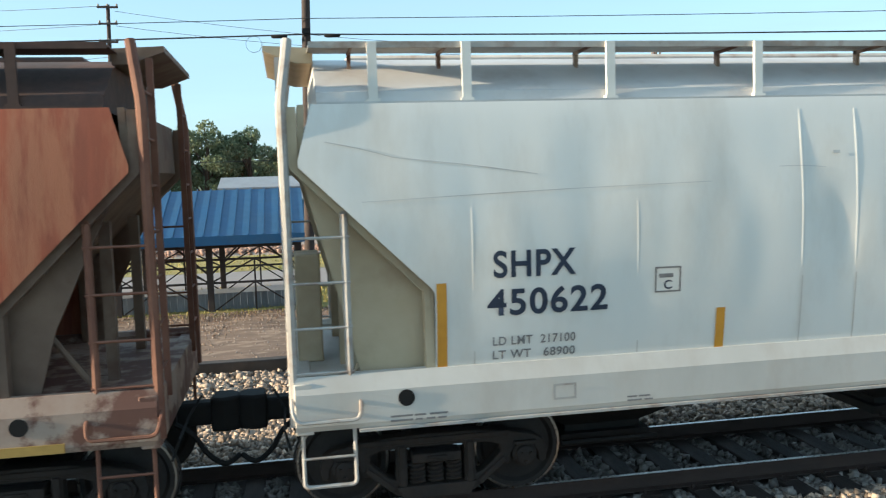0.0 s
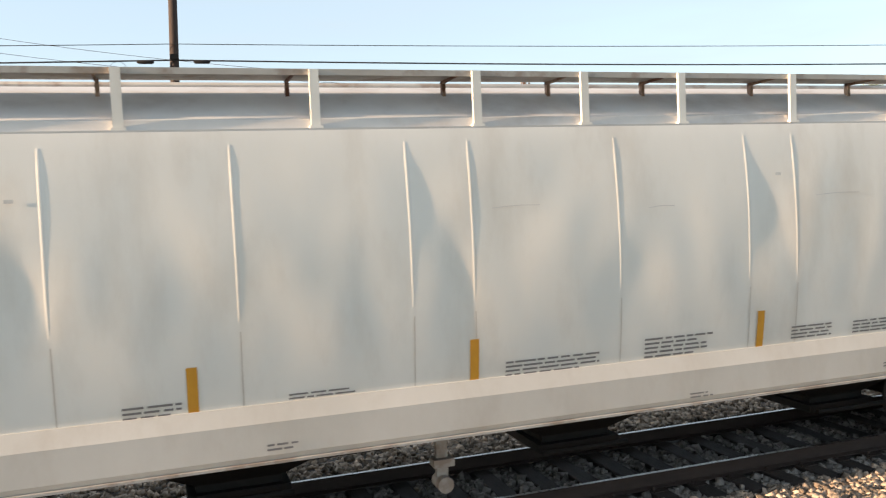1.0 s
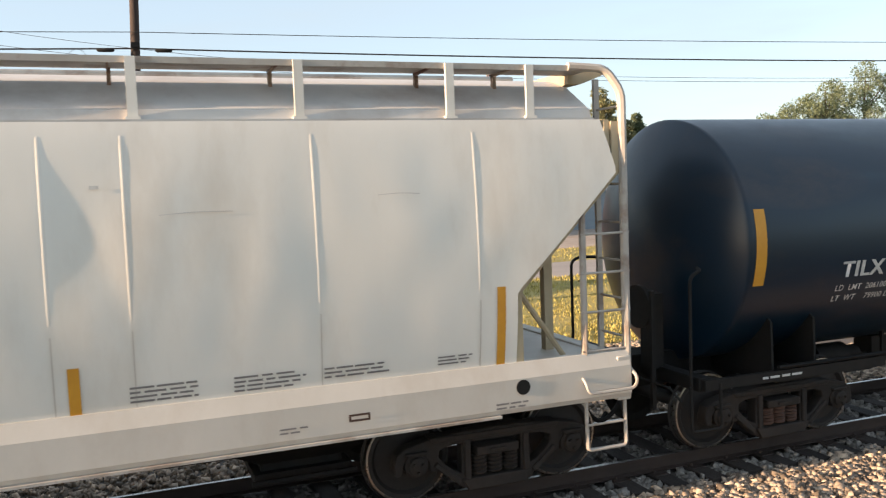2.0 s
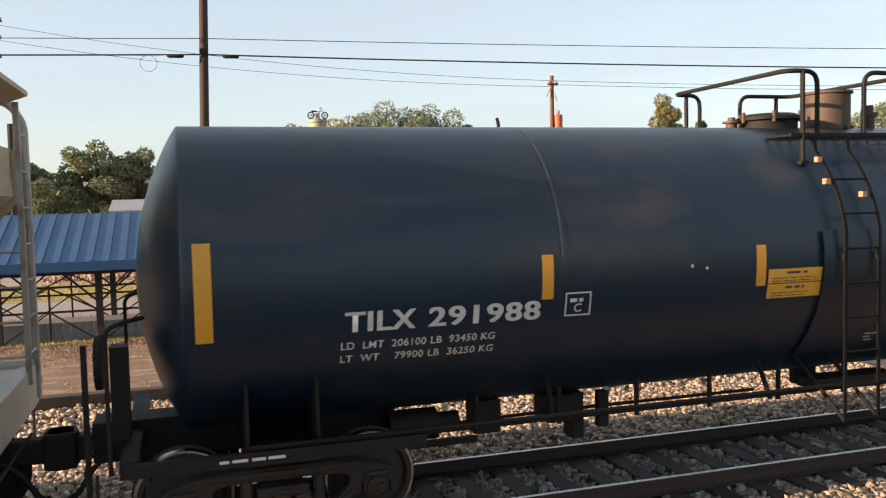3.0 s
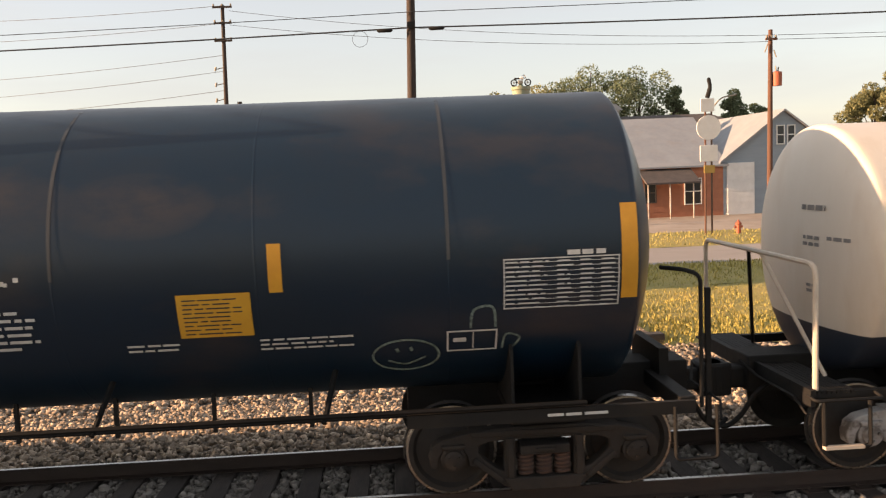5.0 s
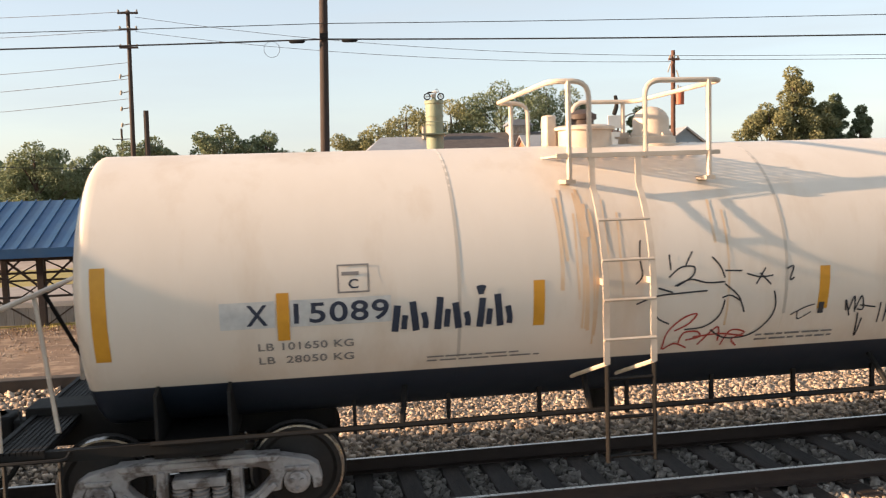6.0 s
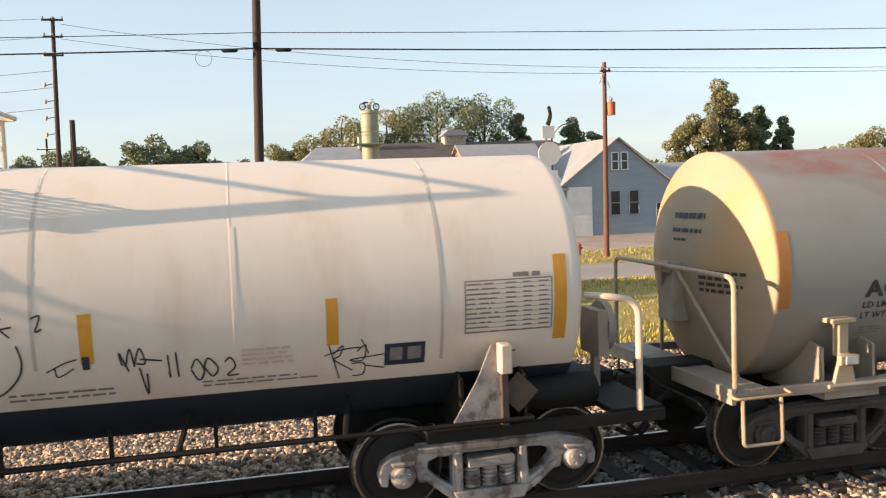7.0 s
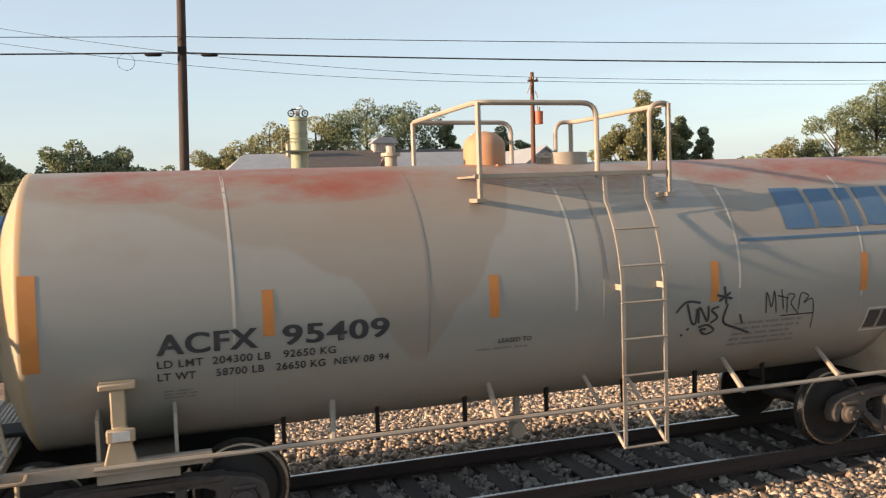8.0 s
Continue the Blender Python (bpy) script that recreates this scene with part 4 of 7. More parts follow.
words("reporting_mark", "450622", sk, -7.10, 1.94, 0.25, 1.15, INK_BLUE, white_hopper, off=0.012, bold=0.022)
words("load_limit", "LD LMT  217100", sk, -7.05, 1.66, 0.085, 0.79, INK_GRAY, white_hopper, off=0.012)
words("light_weight", "LT WT   68900", sk, -7.05, 1.53, 0.085, 0.79, INK_GRAY, white_hopper, off=0.012)
part("clearance_plate", outline(sk, -5.48, -5.22, 2.07, 2.315, 0.016, 0.012), INK_GRAY, white_hopper)
words("clearance_letter", "C", sk, -5.39, 2.10, 0.085, 0.08, INK_BLUE, white_hopper, off=0.012)
part("plate_caption", bars(sk, -5.44, -5.26, 2.21, 2.28, 1, 3, off=0.012), INK_GRAY, white_hopper, kind="stuff")
for k, (x0, x1, z0, z1, rows) in enumerate(((-3.0, -2.55, 1.53, 1.68, 3), (-1.62, -0.95, 1.55, 1.64, 2), (0.46, 1.45, 1.53, 1.72, 4), (2.00, 2.80, 1.55, 1.80, 5), (3.85, 4.40, 1.58, 1.76, 4), (4.70, 5.30, 1.57, 1.75, 4), (5.50, 6.10, 1.60, 1.74, 3), (6.60, 6.95, 1.60, 1.72, 3))):
    part("stencilled_notice", bars(sk, x0 + 0.14, x1 + 0.18, z0 - 0.04, z1 - 0.06, rows, 20 + k, 0.45, 0.012), INK_GRAY, white_hopper, kind="stuff")


for k, (x0, z0, x1, z1) in enumerate(((-8.5, 3.55, -7.9, 3.40), (-7.9, 3.40, -6.6, 3.22), (-8.2, 3.02, -4.9, 3.10), (-4.2, 3.22, -3.7, 3.2), (0.5, 3.12, 1.0, 3.13), (2.2, 3.05, 2.5, 3.06), (4.3, 3.1, 4.9, 3.11), (6.2, 3.2, 6.6, 3.2))):
    part("scratch", stroke(sk, [(x0, z0), ((x0 + x1) / 2, (z0 + z1) / 2 + 0.01), (x1, z1)], 0.007, 0.009), GRAY_ROOF, white_hopper)
for x in (-3.62, 3.78):
    part("spray_mark", patch(sk, x, x + 0.07, 3.33, 3.36, 0.011, 1, 1), INK_WHITE, white_hopper)
for x in HOPPER_RIBS:
    part("seam_line", patch(sk, x - 0.006, x + 0.006, 1.5, 2.16 if x > -5 else 1.62, 0.009, 1, 6), WHITE_SILL, white_hopper)


def sill_skin(x, z):
    return -1.626


for k, (x0, x1, z0, z1, rows) in enumerate(((-8.02, -7.4, 1.05, 1.13, 2), (-5.78, -5.5, 1.06, 1.13, 2), (-1.7, -1.4, 1.10, 1.18, 2), (2.62, 2.92, 1.06, 1.13, 2), (5.2, 5.5, 1.12, 1.19, 2), (7.3, 7.75, 1.07, 1.15, 2))):
    part("sill_stencil", bars(sill_skin, x0, x1, z0, z1, rows, 40 + k, 0.45), INK_GRAY, white_hopper, kind="stuff")
part("sill_card_frame", outline(sill_skin, -6.50, -6.28, 1.13, 1.28, 0.02), WHITE_DIRTY, white_hopper)
part("sill_card_frame", outline(sill_skin, 5.83, 6.03, 1.15, 1.22, 0.02), RUST_DARK, white_hopper)
for x in (-7.87, 7.60):
    part("lifting_hole", Geo().lathe([(-1.632, 0.075), (-1.622, 0.075)], "y", (x, 0, 1.26), 16), BLACK_STEEL, white_hopper)

rust_hopper = hopper("covered_hopper_car", "heavily rusted red-brown covered hopper car with streaked sill", -36.03, RUST, RUST_SILL, BROWN_SHEET, RUST_DARK, RUST_LIGHT, YELLOW, TRUCK_BROWN, 0.6, (-1, 1))
part("sill_tape", Geo().box(-8.0, 8.1, -1.640, -1.628, 1.02, 1.10), YELLOW_OLD, rust_hopper)
part("lifting_hole", Geo().lathe([(-1.632, 0.075), (-1.622, 0.075)], "y", (7.75, 0, 1.26), 16), BLACK_STEEL, rust_hopper)


# ------------------------------------------------------------------ tank cars
def tank_car(name, label, xc, half, R, zc, head, truck_x, shell_mat, steel_mat, rail_mat, cast, seams, lad_x, plat, low_mat=None, dish=True, head_mat=None):
    car = start_car(name, label, xc)
    skin = lambda x, z: -math.sqrt(max(0.01, R * R - (z - zc) ** 2))
    # shell, dished heads, weld seams
    part("shell", Geo().lathe([(-half + 2 * half * k / 24, R) for k in range(25)], "x", (0, 0, zc), 72), shell_mat, car, smooth=50)
    for s in (-1, 1):
        prof = [(s * half, R), (s * (half + 0.05), R)]
        for k in range(1, 17):
            a = math.pi / 2 * (k / 16 if dish else k / 16)
            r = R * math.cos(a)
            dome = 1 - (r / R) ** 2 if dish else math.sin(a)
            prof.append((s * (half + 0.05 + head * (0.88 * dome + 0.12 * math.sin(a) if dish else dome)), max(0.004, r)))
        part("head", Geo().lathe(prof, "x", (0, 0, zc), 72), head_mat or shell_mat, car, smooth=50)
    for x in seams:
        part("weld_seam", Geo().lathe([(x - 0.016, R - 0.0015), (x - 0.006, R + 0.0015), (x + 0.006, R + 0.0015), (x + 0.016, R - 0.0015)], "x", (0, 0, zc), 72, False), shell_mat, car, smooth=50)
    # stub sills, saddles, end platforms, couplers
    for s in (-1, 1):
        xs = sorted((s * (truck_x - 1.3), s * (half + 0.95)))
        part("stub_sill", Geo().box(xs[0], xs[1], -0.22, 0.22, 0.70, 1.10), BLACK_STEEL, car, bevel=0.015)
        base = part("saddle", Geo().box(s * truck_x - 0.34, s * truck_x + 0.34, -1.34, 1.34, 0.84, 0.92), low_mat or steel_mat, car)
        for dx in (-0.32, 0.32):
            for sgn in (-1, 1):
                part("saddle_plate", Geo().prism([(sgn * 0.2, 0.85), (sgn * 1.30, 0.92), (sgn * 1.28, zc - R * 0.62), (sgn * (R * 0.80), zc - R * 0.58), (sgn * 0.2, zc - R * 0.985)], s * truck_x + dx - 0.015, s * truck_x + dx + 0.015), low_mat or steel_mat, base)
        coupler(car, s * (half + 0.82), s)
        truck(car, s * truck_x, cast, RUST_DARK if cast is TRUCK_BROWN else None)
    # side walk rail low along the car
    for sgn in (-1, 1):
        ends, zr = truck_x + 0.35, 1.04 if R > 1.5 else 1.00
        part("side_handrail", Geo().path([(-ends, sgn * 1.42, zr), (-lad_x[2] - 1.2, sgn * 1.42, zr), (lad_x[2] + 1.2, sgn * 1.42, zr), (ends, sgn * 1.42, zr)], 0.024, 7), low_mat or rail_mat, car)
        for x in (-truck_x * 0.62, -truck_x * 0.25, truck_x * 0.40, truck_x * 0.70):
            part("rail_bracket", Geo().path([(x + 0.10, sgn * abs(skin(x, zc - R * 0.72)) * 0.98, zc - R * 0.72), (x, sgn * 1.42, 0.98)], 0.03, 6), low_mat or rail_mat, car)
        part("brake_pipe", Geo().path([(-ends, sgn * 0.7, 0.80), (ends, sgn * 0.7, 0.80)], 0.022, 6), BLACK_STEEL, car)
        for x in stations(-truck_x * 0.7, truck_x * 0.7, 0.95):
            part("pipe_hanger", Geo().box(x - 0.02, x + 0.02, sgn * 0.7 - 0.02, sgn * 0.7 + 0.02, 0.74, zc - R * 0.80), BLACK_STEEL, car)
    # ladders on both sides
    for sgn in (-1, 1):
        x0, x1, xm = lad_x
        yb = min(1.62, R + 0.14)
        g = Geo()
        for x in (x0, x1):
            low = 1.45 if low_mat else 0.68 if R > 1.5 else 0.55
            pts = [(x, sgn * yb, low), (x, sgn * yb, zc + 0.05)]
            for k in range(1, 8):
                a = 0.08 + (math.acos(1.16 / (R + 0.13)) - 0.08) * k / 7
                pts.append((x, sgn * (R + 0.13) * math.cos(a), zc + (R + 0.13) * math.sin(a)))
            pts.append((x, sgn * 1.14, plat[2] - 0.02))
            g.flat(pts, 0.030 if low_mat else 0.021, 0.012)
            g.path([(x - 0.16, sgn * abs(skin(x, zc - R * 0.75)), zc - R * 0.75), (x, sgn * yb, low + 0.01)], 0.022, 6)
            g.box(x - 0.006, x + 0.006, min(sgn * yb, sgn * (R - 0.05)), max(sgn * yb, sgn * (R - 0.05)), zc - 0.03, zc + 0.03)
        lad = part("ladder", g, rail_mat, car)
        if low_mat:
            for x in (x0, x1):
                part("lower_stile", Geo().path([(x, sgn * yb, 0.5), (x, sgn * yb, 1.44)], 0.022, 6), low_mat, lad)
        z = 0.70 if R > 1.5 else 0.56
        while z < zc + (R + 0.13) * math.sin(math.acos(1.16 / (R + 0.13))) - 0.05:
            a = math.asin(max(0.0, min(0.99, (z - zc) / (R + 0.13)))) if z > zc + 0.1 else 0.0
            y = yb if z <= zc + 0.1 else (R + 0.13) * math.cos(a)
            part("rung", Geo().path([(x0 - 0.02, sgn * y, z), (x1 + 0.02, sgn * y, z)], 0.017 if low_mat else 0.014, 6), low_mat if low_mat and z < 1.4 else rail_mat, lad)
            z += 0.375
    # top platform of gratings round the manway
    p0, p1, zp = plat
    for sgn in (1, -1):
        g = Geo().prism([(sgn * y, z) for y, z in ((1.12, zp - 0.03), (1.15, zp - 0.03), (1.15, zp + 0.012), (1.12, zp + 0.012))], p0, p1)
        for k in range(7):
            y = sgn * (0.58 + 0.078 * k)
            g.box(p0, p1, y - 0.006, y + 0.006, zp - 0.026, zp)
        for k in range(int((p1 - p0) / 0.16) + 1):
            x = p0 + 0.16 * k
            g.box(x, x + 0.012, min(sgn * 0.57, sgn * 1.13), max(sgn * 0.57, sgn * 1.13), zp - 0.024, zp - 0.004)
        pl = part("top_platform", g, steel_mat, car, "open steel grating walkway", kind="stuff")
    return car, skin, pl


def top_rails(pl, loops, zp, zt, foot, mat, r=0.024, inner=0.90):
    """Safety rails: each loop runs from a near leg round the platform's end to a far leg, with a post in each side."""
    for leg, corner, post in loops:
        rail = part("top_rail", Geo().path(bent([(leg, -1.12, zp - 0.05), (leg, -1.12, zt), (corner, -1.12, zt), (corner, 1.12, zt), (leg, 1.12, zt), (leg, 1.12, zp - 0.05)], 0.16), r, 8), mat, pl)
        for sgn in (-1, 1):
            part("rail_post", Geo().path([(post, sgn * 1.13, foot), (post, sgn * 1.13, zt)], r * 1.05, 7), mat, rail)
            part("rail_foot", Geo().box(post - 0.05, post + 0.05, min(sgn * inner, sgn * 1.17), max(sgn * inner, sgn * 1.17), foot - 0.03, foot + 0.01), mat, rail)


def manway(car, x, r, z0, z1, mat, domed=False):
    prof = [(z0, r), (z1 - 0.04, r), (z1 - 0.03, r + 0.03), (z1, r + 0.03)]
    if domed:
        prof = [(z0, r), (z1 - 0.18, r)] + [(z1 - 0.18 + 0.18 * math.sin(a), r * math.cos(a) + 0.004) for a in (0.3, 0.6, 0.9, 1.2, 1.5)]
    dome = part("protective_dome", Geo().lathe(prof, "z", (x, 0, 0), 28), mat, car)
    for k in range(8):
        a = k * math.pi / 4 + 0.2
        part("bolt", Geo().cyl((x + (r + 0.02) * math.cos(a), (r + 0.02) * math.sin(a), z0 + 0.01), (x + (r + 0.02) * math.cos(a), (r + 0.02) * math.sin(a), z0 + 0.08), 0.018, 6), mat, dome)


def fittings(car, xs, z, mat):
    """Valves and fittings on the tank's top."""
    for k, (x, y, h) in enumerate(xs):
        part("top_valve", join([Geo().cyl((x, y, z - 0.05), (x, y, z + h * 0.6), 0.07, 12), Geo().cyl((x, y, z + h * 0.55), (x, y, z + h * 0.7), 0.11, 12), Geo().cyl((x, y, z + h * 0.7), (x, y, z + h), 0.05, 10)]), mat, car)


def head_bars(car, half, head, R, zc, dish, y0, y1, z0, z1, rows, seed, mat, name="head_print"):
    """Broken lines of print on the dished end that faces back along the track."""
    def at(y, z):
        q = min(1.0, (y * y + (z - zc) ** 2) / (R * R))
        dome = (0.88 * (1 - q) + 0.12 * math.sqrt(1 - q)) if dish else math.sqrt(1 - q)
        return (-(half + 0.05 + head * dome) - 0.008, y, z)
    rnd, g = random.Random(seed), Geo()
    h = (z1 - z0) / rows
    for k in range(rows):
        z, y = z1 - h * (k + 1), y1
        end = y1 - (y1 - y0) * rnd.uniform(0.75, 1.0)
        while y > end + 0.02:
            w = min(rnd.uniform(0.05, 0.15), y - end)
            g.add([at(y, z), at(y - w, z), at(y - w, z + h * 0.55), at(y, z + h * 0.55)], [(0, 1, 2, 3)])
            y -= w + 0.025
    part(name, g, mat, car, kind="stuff")


# black tank car
BX = 1.08
black_tank, bs, bp = tank_car("tank_car", "black tank car with white lettering and yellow strips", BX, 7.70, 1.52, 2.48, 0.44, 6.92, BLACK_PAINT, BLACK_STEEL, LADDER_BLACK, TRUCK_BROWN,
                              (-4.21, -2.5, 0.86, 2.56, 4.32, 6.03), (-0.92, -0.47, 1.9), (-1.24, 0.57, 3.84))
top_rails(bp, ((-0.865, -1.28, -1.07), (-0.215, 0.63, 0.40)), 3.84, 4.54, 3.53, BLACK_STEEL, 0.027, 1.06)
manway(black_tank, 0.27, 0.28, 3.95, 4.46, BROWN_DOME)
fittings(black_tank, ((-1.1, 0.1, 0.16), (0.95, 0.0, 0.32)), 3.98, BROWN_DOME)
part("hinged_manway_cover", Geo().lathe([(3.95, 0.34), (4.08, 0.34), (4.09, 0.40), (4.13, 0.40), (4.17, 0.30)], "z", (-0.62, 0, 0), 24), BLACK_STEEL, black_tank)
for k in range(6):
    part("eye_bolt", Geo().cyl((-0.62 + 0.38 * math.cos(k * 1.05), 0.38 * math.sin(k * 1.05), 4.06), (-0.62 + 0.38 * math.cos(k * 1.05), 0.38 * math.sin(k * 1.05), 4.19), 0.025, 8), BROWN_DOME, black_tank)
for x, z0, w in ((-4.21, 2.62, 0.018), (0.01, 2.5, 0.010), (2.56, 2.40, 0.016), (6.03, 2.44, 0.016)):
    part("weld_line", patch(bs, x - w, x + w, z0, 3.93, 0.006, 1, 22), SEAM_GREY, black_tank, "scuffed pale weld line")
part("brake_cylinder", Geo().lathe([(-5.75, 0.03), (-5.73, 0.17), (-5.2, 0.17), (-5.17, 0.11), (-4.95, 0.11), (-4.93, 0.02)], "x", (0, -0.35, 0.80), 20), BLACK_STEEL, black_tank)
part("brake_beam", join([Geo().box(-6.1, -4.75, -0.45, -0.37, 0.56, 0.62), Geo().box(-4.80, -4.50, -0.5, -0.2, 0.66, 1.02)]), BLACK_STEEL, black_tank)
part("control_valve", join([Geo().box(-3.98, -3.66, -0.6, -0.2, 0.72, 1.02), Geo().box(-3.66, -3.52, -0.55, -0.3, 0.50, 1.02), Geo().cyl((-3.82, -0.62, 0.86), (-3.82, -0.5, 0.86), 0.10, 14)]), BLACK_STEEL, black_tank, bevel=0.012)
part("valve_bracket", Geo().box(-3.36, -3.24, -0.6, -0.5, 0.62, 1.02), BLACK_STEEL, black_tank)
part("brake_rod", Geo().path([(-4.95, -0.40, 0.78), (-3.9, -0.45, 0.82), (-1.2, -0.45, 0.82)], 0.02, 6), BLACK_STEEL, black_tank)
pad = patch(bs, -1.15, -0.30, 1.35, 2.78, 0.045, 4, 10)
part("insulation_pad", pad, BLACK_PAINT, black_tank)
part("outlet_valve", join([Geo().cyl((-0.1, 0, 0.72), (-0.1, 0, 1.05), 0.16, 14), Geo().box(-0.7, 0.5, -0.9, -0.6, 0.86, 0.98)]), BLACK_STEEL, black_tank)
for x in (-4.43, -1.98, 1.54, 4.43):
    part("reflective_tape", patch(bs, x, x + 0.12, 2.215, 2.65, 0.003, 1, 6), YELLOW, black_tank, "yellow reflective strip")
for x in (-7.66, 7.60):
    part("reflective_tape", patch(bs, x, x + 0.15, 2.01, 2.88, 0.003, 1, 10), YELLOW, black_tank, "tall yellow reflective strip")
words("reporting_mark", "TILX", bs, -6.36, 2.02, 0.19, 0.66, INK_WHITE, black_tank, bold=0.016, double=0.012)
words("reporting_mark", "291988", bs, -5.57, 2.02, 0.19, 1.12, INK_WHITE, black_tank, bold=0.016, double=0.012)
words("load_limit", "LD  LMT  206100 LB  93450 KG", bs, -6.39, 1.85, 0.075, 1.50, INK_WHITE, black_tank)
words("light_weight", "LT  WT    79900 LB  36250 KG", bs, -6.39, 1.72, 0.075, 1.50, INK_WHITE, black_tank)
part("clearance_plate", outline(bs, -4.18, -3.90, 2.03, 2.27, 0.016), INK_WHITE, black_tank)
words("clearance_letter", "C", bs, -4.08, 2.07, 0.085, 0.08, INK_WHITE, black_tank)
part("plate_caption", bars(bs, -4.13, -3.95, 2.17, 2.24, 1, 4), INK_WHITE, black_tank, kind="stuff")
warn = part("warning_sign", join([patch(bs, -1.83, -1.14, 2.235, 2.385, 0.008, 2, 3), patch(bs, -1.83, -1.14, 2.07, 2.225, 0.008, 2, 3)]), YELLOW_SIGN, black_tank, "yellow warning panels with dark lines")
part("sign_writing", join([bars(bs, -1.6, -1.3, 2.33, 2.37, 1, 5, 0.6, 0.010), bars(bs, -1.78, -1.18, 2.25, 2.31, 2, 6, 0.3, 0.010), bars(bs, -1.6, -1.3, 2.17, 2.21, 1, 7, 0.6, 0.010), bars(bs, -1.78, -1.18, 2.09, 2.15, 2, 8, 0.3, 0.010)]), INK_BLACK, warn, kind="stuff")
sign = part("emergency_sign", patch(bs, 3.61, 4.26, 1.82, 2.23, 0.008, 2, 5), YELLOW_SIGN, black_tank, "yellow notice panel with dark lines")
part("sign_writing", bars(bs, 3.66, 4.22, 1.85, 2.21, 9, 9, 0.30, 0.010), INK_BLACK, sign, kind="stuff")
old = part("old_placard", patch(bs, 0.98, 1.46, 1.15, 1.49, 0.008, 2, 5, 0.14), YELLOW_OLD, black_tank, "faded yellow placard")
part("placard_patch", patch(bs, 1.22, 1.42, 1.20, 1.36, 0.010, 1, 2, 0.14), WHITE_DIRTY, old)
for k, (x0, x1, z0, z1, rows) in enumerate(((1.74, 2.42, 1.78, 2.19, 6), (3.12, 3.66, 1.70, 1.80, 2), (4.30, 5.16, 1.66, 1.80, 3), (-0.45, -0.02, 1.45, 1.58, 3))):
    part("stencilled_notice", bars(bs, x0, x1, z0, z1, rows, 60 + k, 0.42), INK_WHITE, black_tank, kind="stuff")


def data_table(car, skin, x0, x1, z0, z1, seed, mat):
    t = part("data_table", outline(skin, x0, x1, z0, z1, 0.012), mat, car, "stencilled table of small print")
    n = 11
    g = [patch(skin, x0, x1, z0 + (z1 - z0) * k / n, z0 + (z1 - z0) * k / n + 0.005, 0.007, 1, 1) for k in range(1, n)]
    part("table_rule", join(g), mat, t, kind="stuff")
    part("table_print", join([bars(skin, x0 + (x1 - x0) * a, x0 + (x1 - x0) * b, z0, z1, n, seed + i, 0.36) for i, (a, b) in enumerate(((0.02, 0.40), (0.46, 0.60), (0.66, 0.78), (0.84, 0.98)))]), mat, t, kind="stuff")
    part("table_heading", bars(skin, x0 + (x1 - x0) * 0.55, x1, z1 + 0.015, z1 + 0.07, 1, seed + 9, 0.8), mat, t, kind="stuff")


data_table(black_tank, bs, 6.52, 7.58, 1.95, 2.42, 70, INK_WHITE)
part("stencil_box", outline(bs, 6.0, 6.47, 1.54, 1.76, 0.016), INK_WHITE, black_tank)
part("stencil_box_writing", join([bars(bs, 6.06, 6.20, 1.64, 1.72, 1, 75), patch(bs, 6.24, 6.25, 1.56, 1.74, 0.007, 1, 1)]), INK_WHITE, black_tank, kind="stuff")
loop = [(5.62 + 0.31 * math.cos(a), 1.52 + 0.17 * math.sin(a)) for a in (k * 0.5 for k in range(14))]
part("chalk_drawing", join([stroke(bs, loop, 0.022), stroke(bs, [(5.45, 1.47), (5.62, 1.42), (5.8, 1.5)], 0.02), stroke(bs, [(5.53, 1.60), (5.55, 1.56)], 0.03), stroke(bs, [(5.66, 1.61), (5.68, 1.57)], 0.03),
                            stroke(bs, [(6.22, 1.78), (6.25, 1.96), (6.42, 1.98), (6.45, 1.78)], 0.024), stroke(bs, [(6.52, 1.55), (6.55, 1.70), (6.68, 1.66), (6.60, 1.54)], 0.02)]), CHALK, black_tank, "faint pale chalk doodle")
for k in range(14):
    rnd = random.Random(100 + k)
    x, z = rnd.choice((-2.9, 0.35, 1.35, 1.9)) + rnd.uniform(-0.4, 0.4), 2.35 + rnd.uniform(-0.16, 0.16)
    part("paint_spatter", patch(bs, x, x + rnd.uniform(0.02, 0.05), z, z + rnd.uniform(0.02, 0.05), 0.007, 1, 1), INK_WHITE, black_tank)
for k, (x, a) in enumerate(((-1.02, 0.52), (-0.98, 0.70), (-0.60, 0.42))):
    part("ladder_clip", Geo().box(x - 0.03, x + 0.03, -1.66 * math.cos(a) - 0.03, -1.66 * math.cos(a) + 0.03, 2.48 + 1.66 * math.sin(a) - 0.03, 2.48 + 1.66 * math.sin(a) + 0.03), ORANGE_RUST, black_tank)
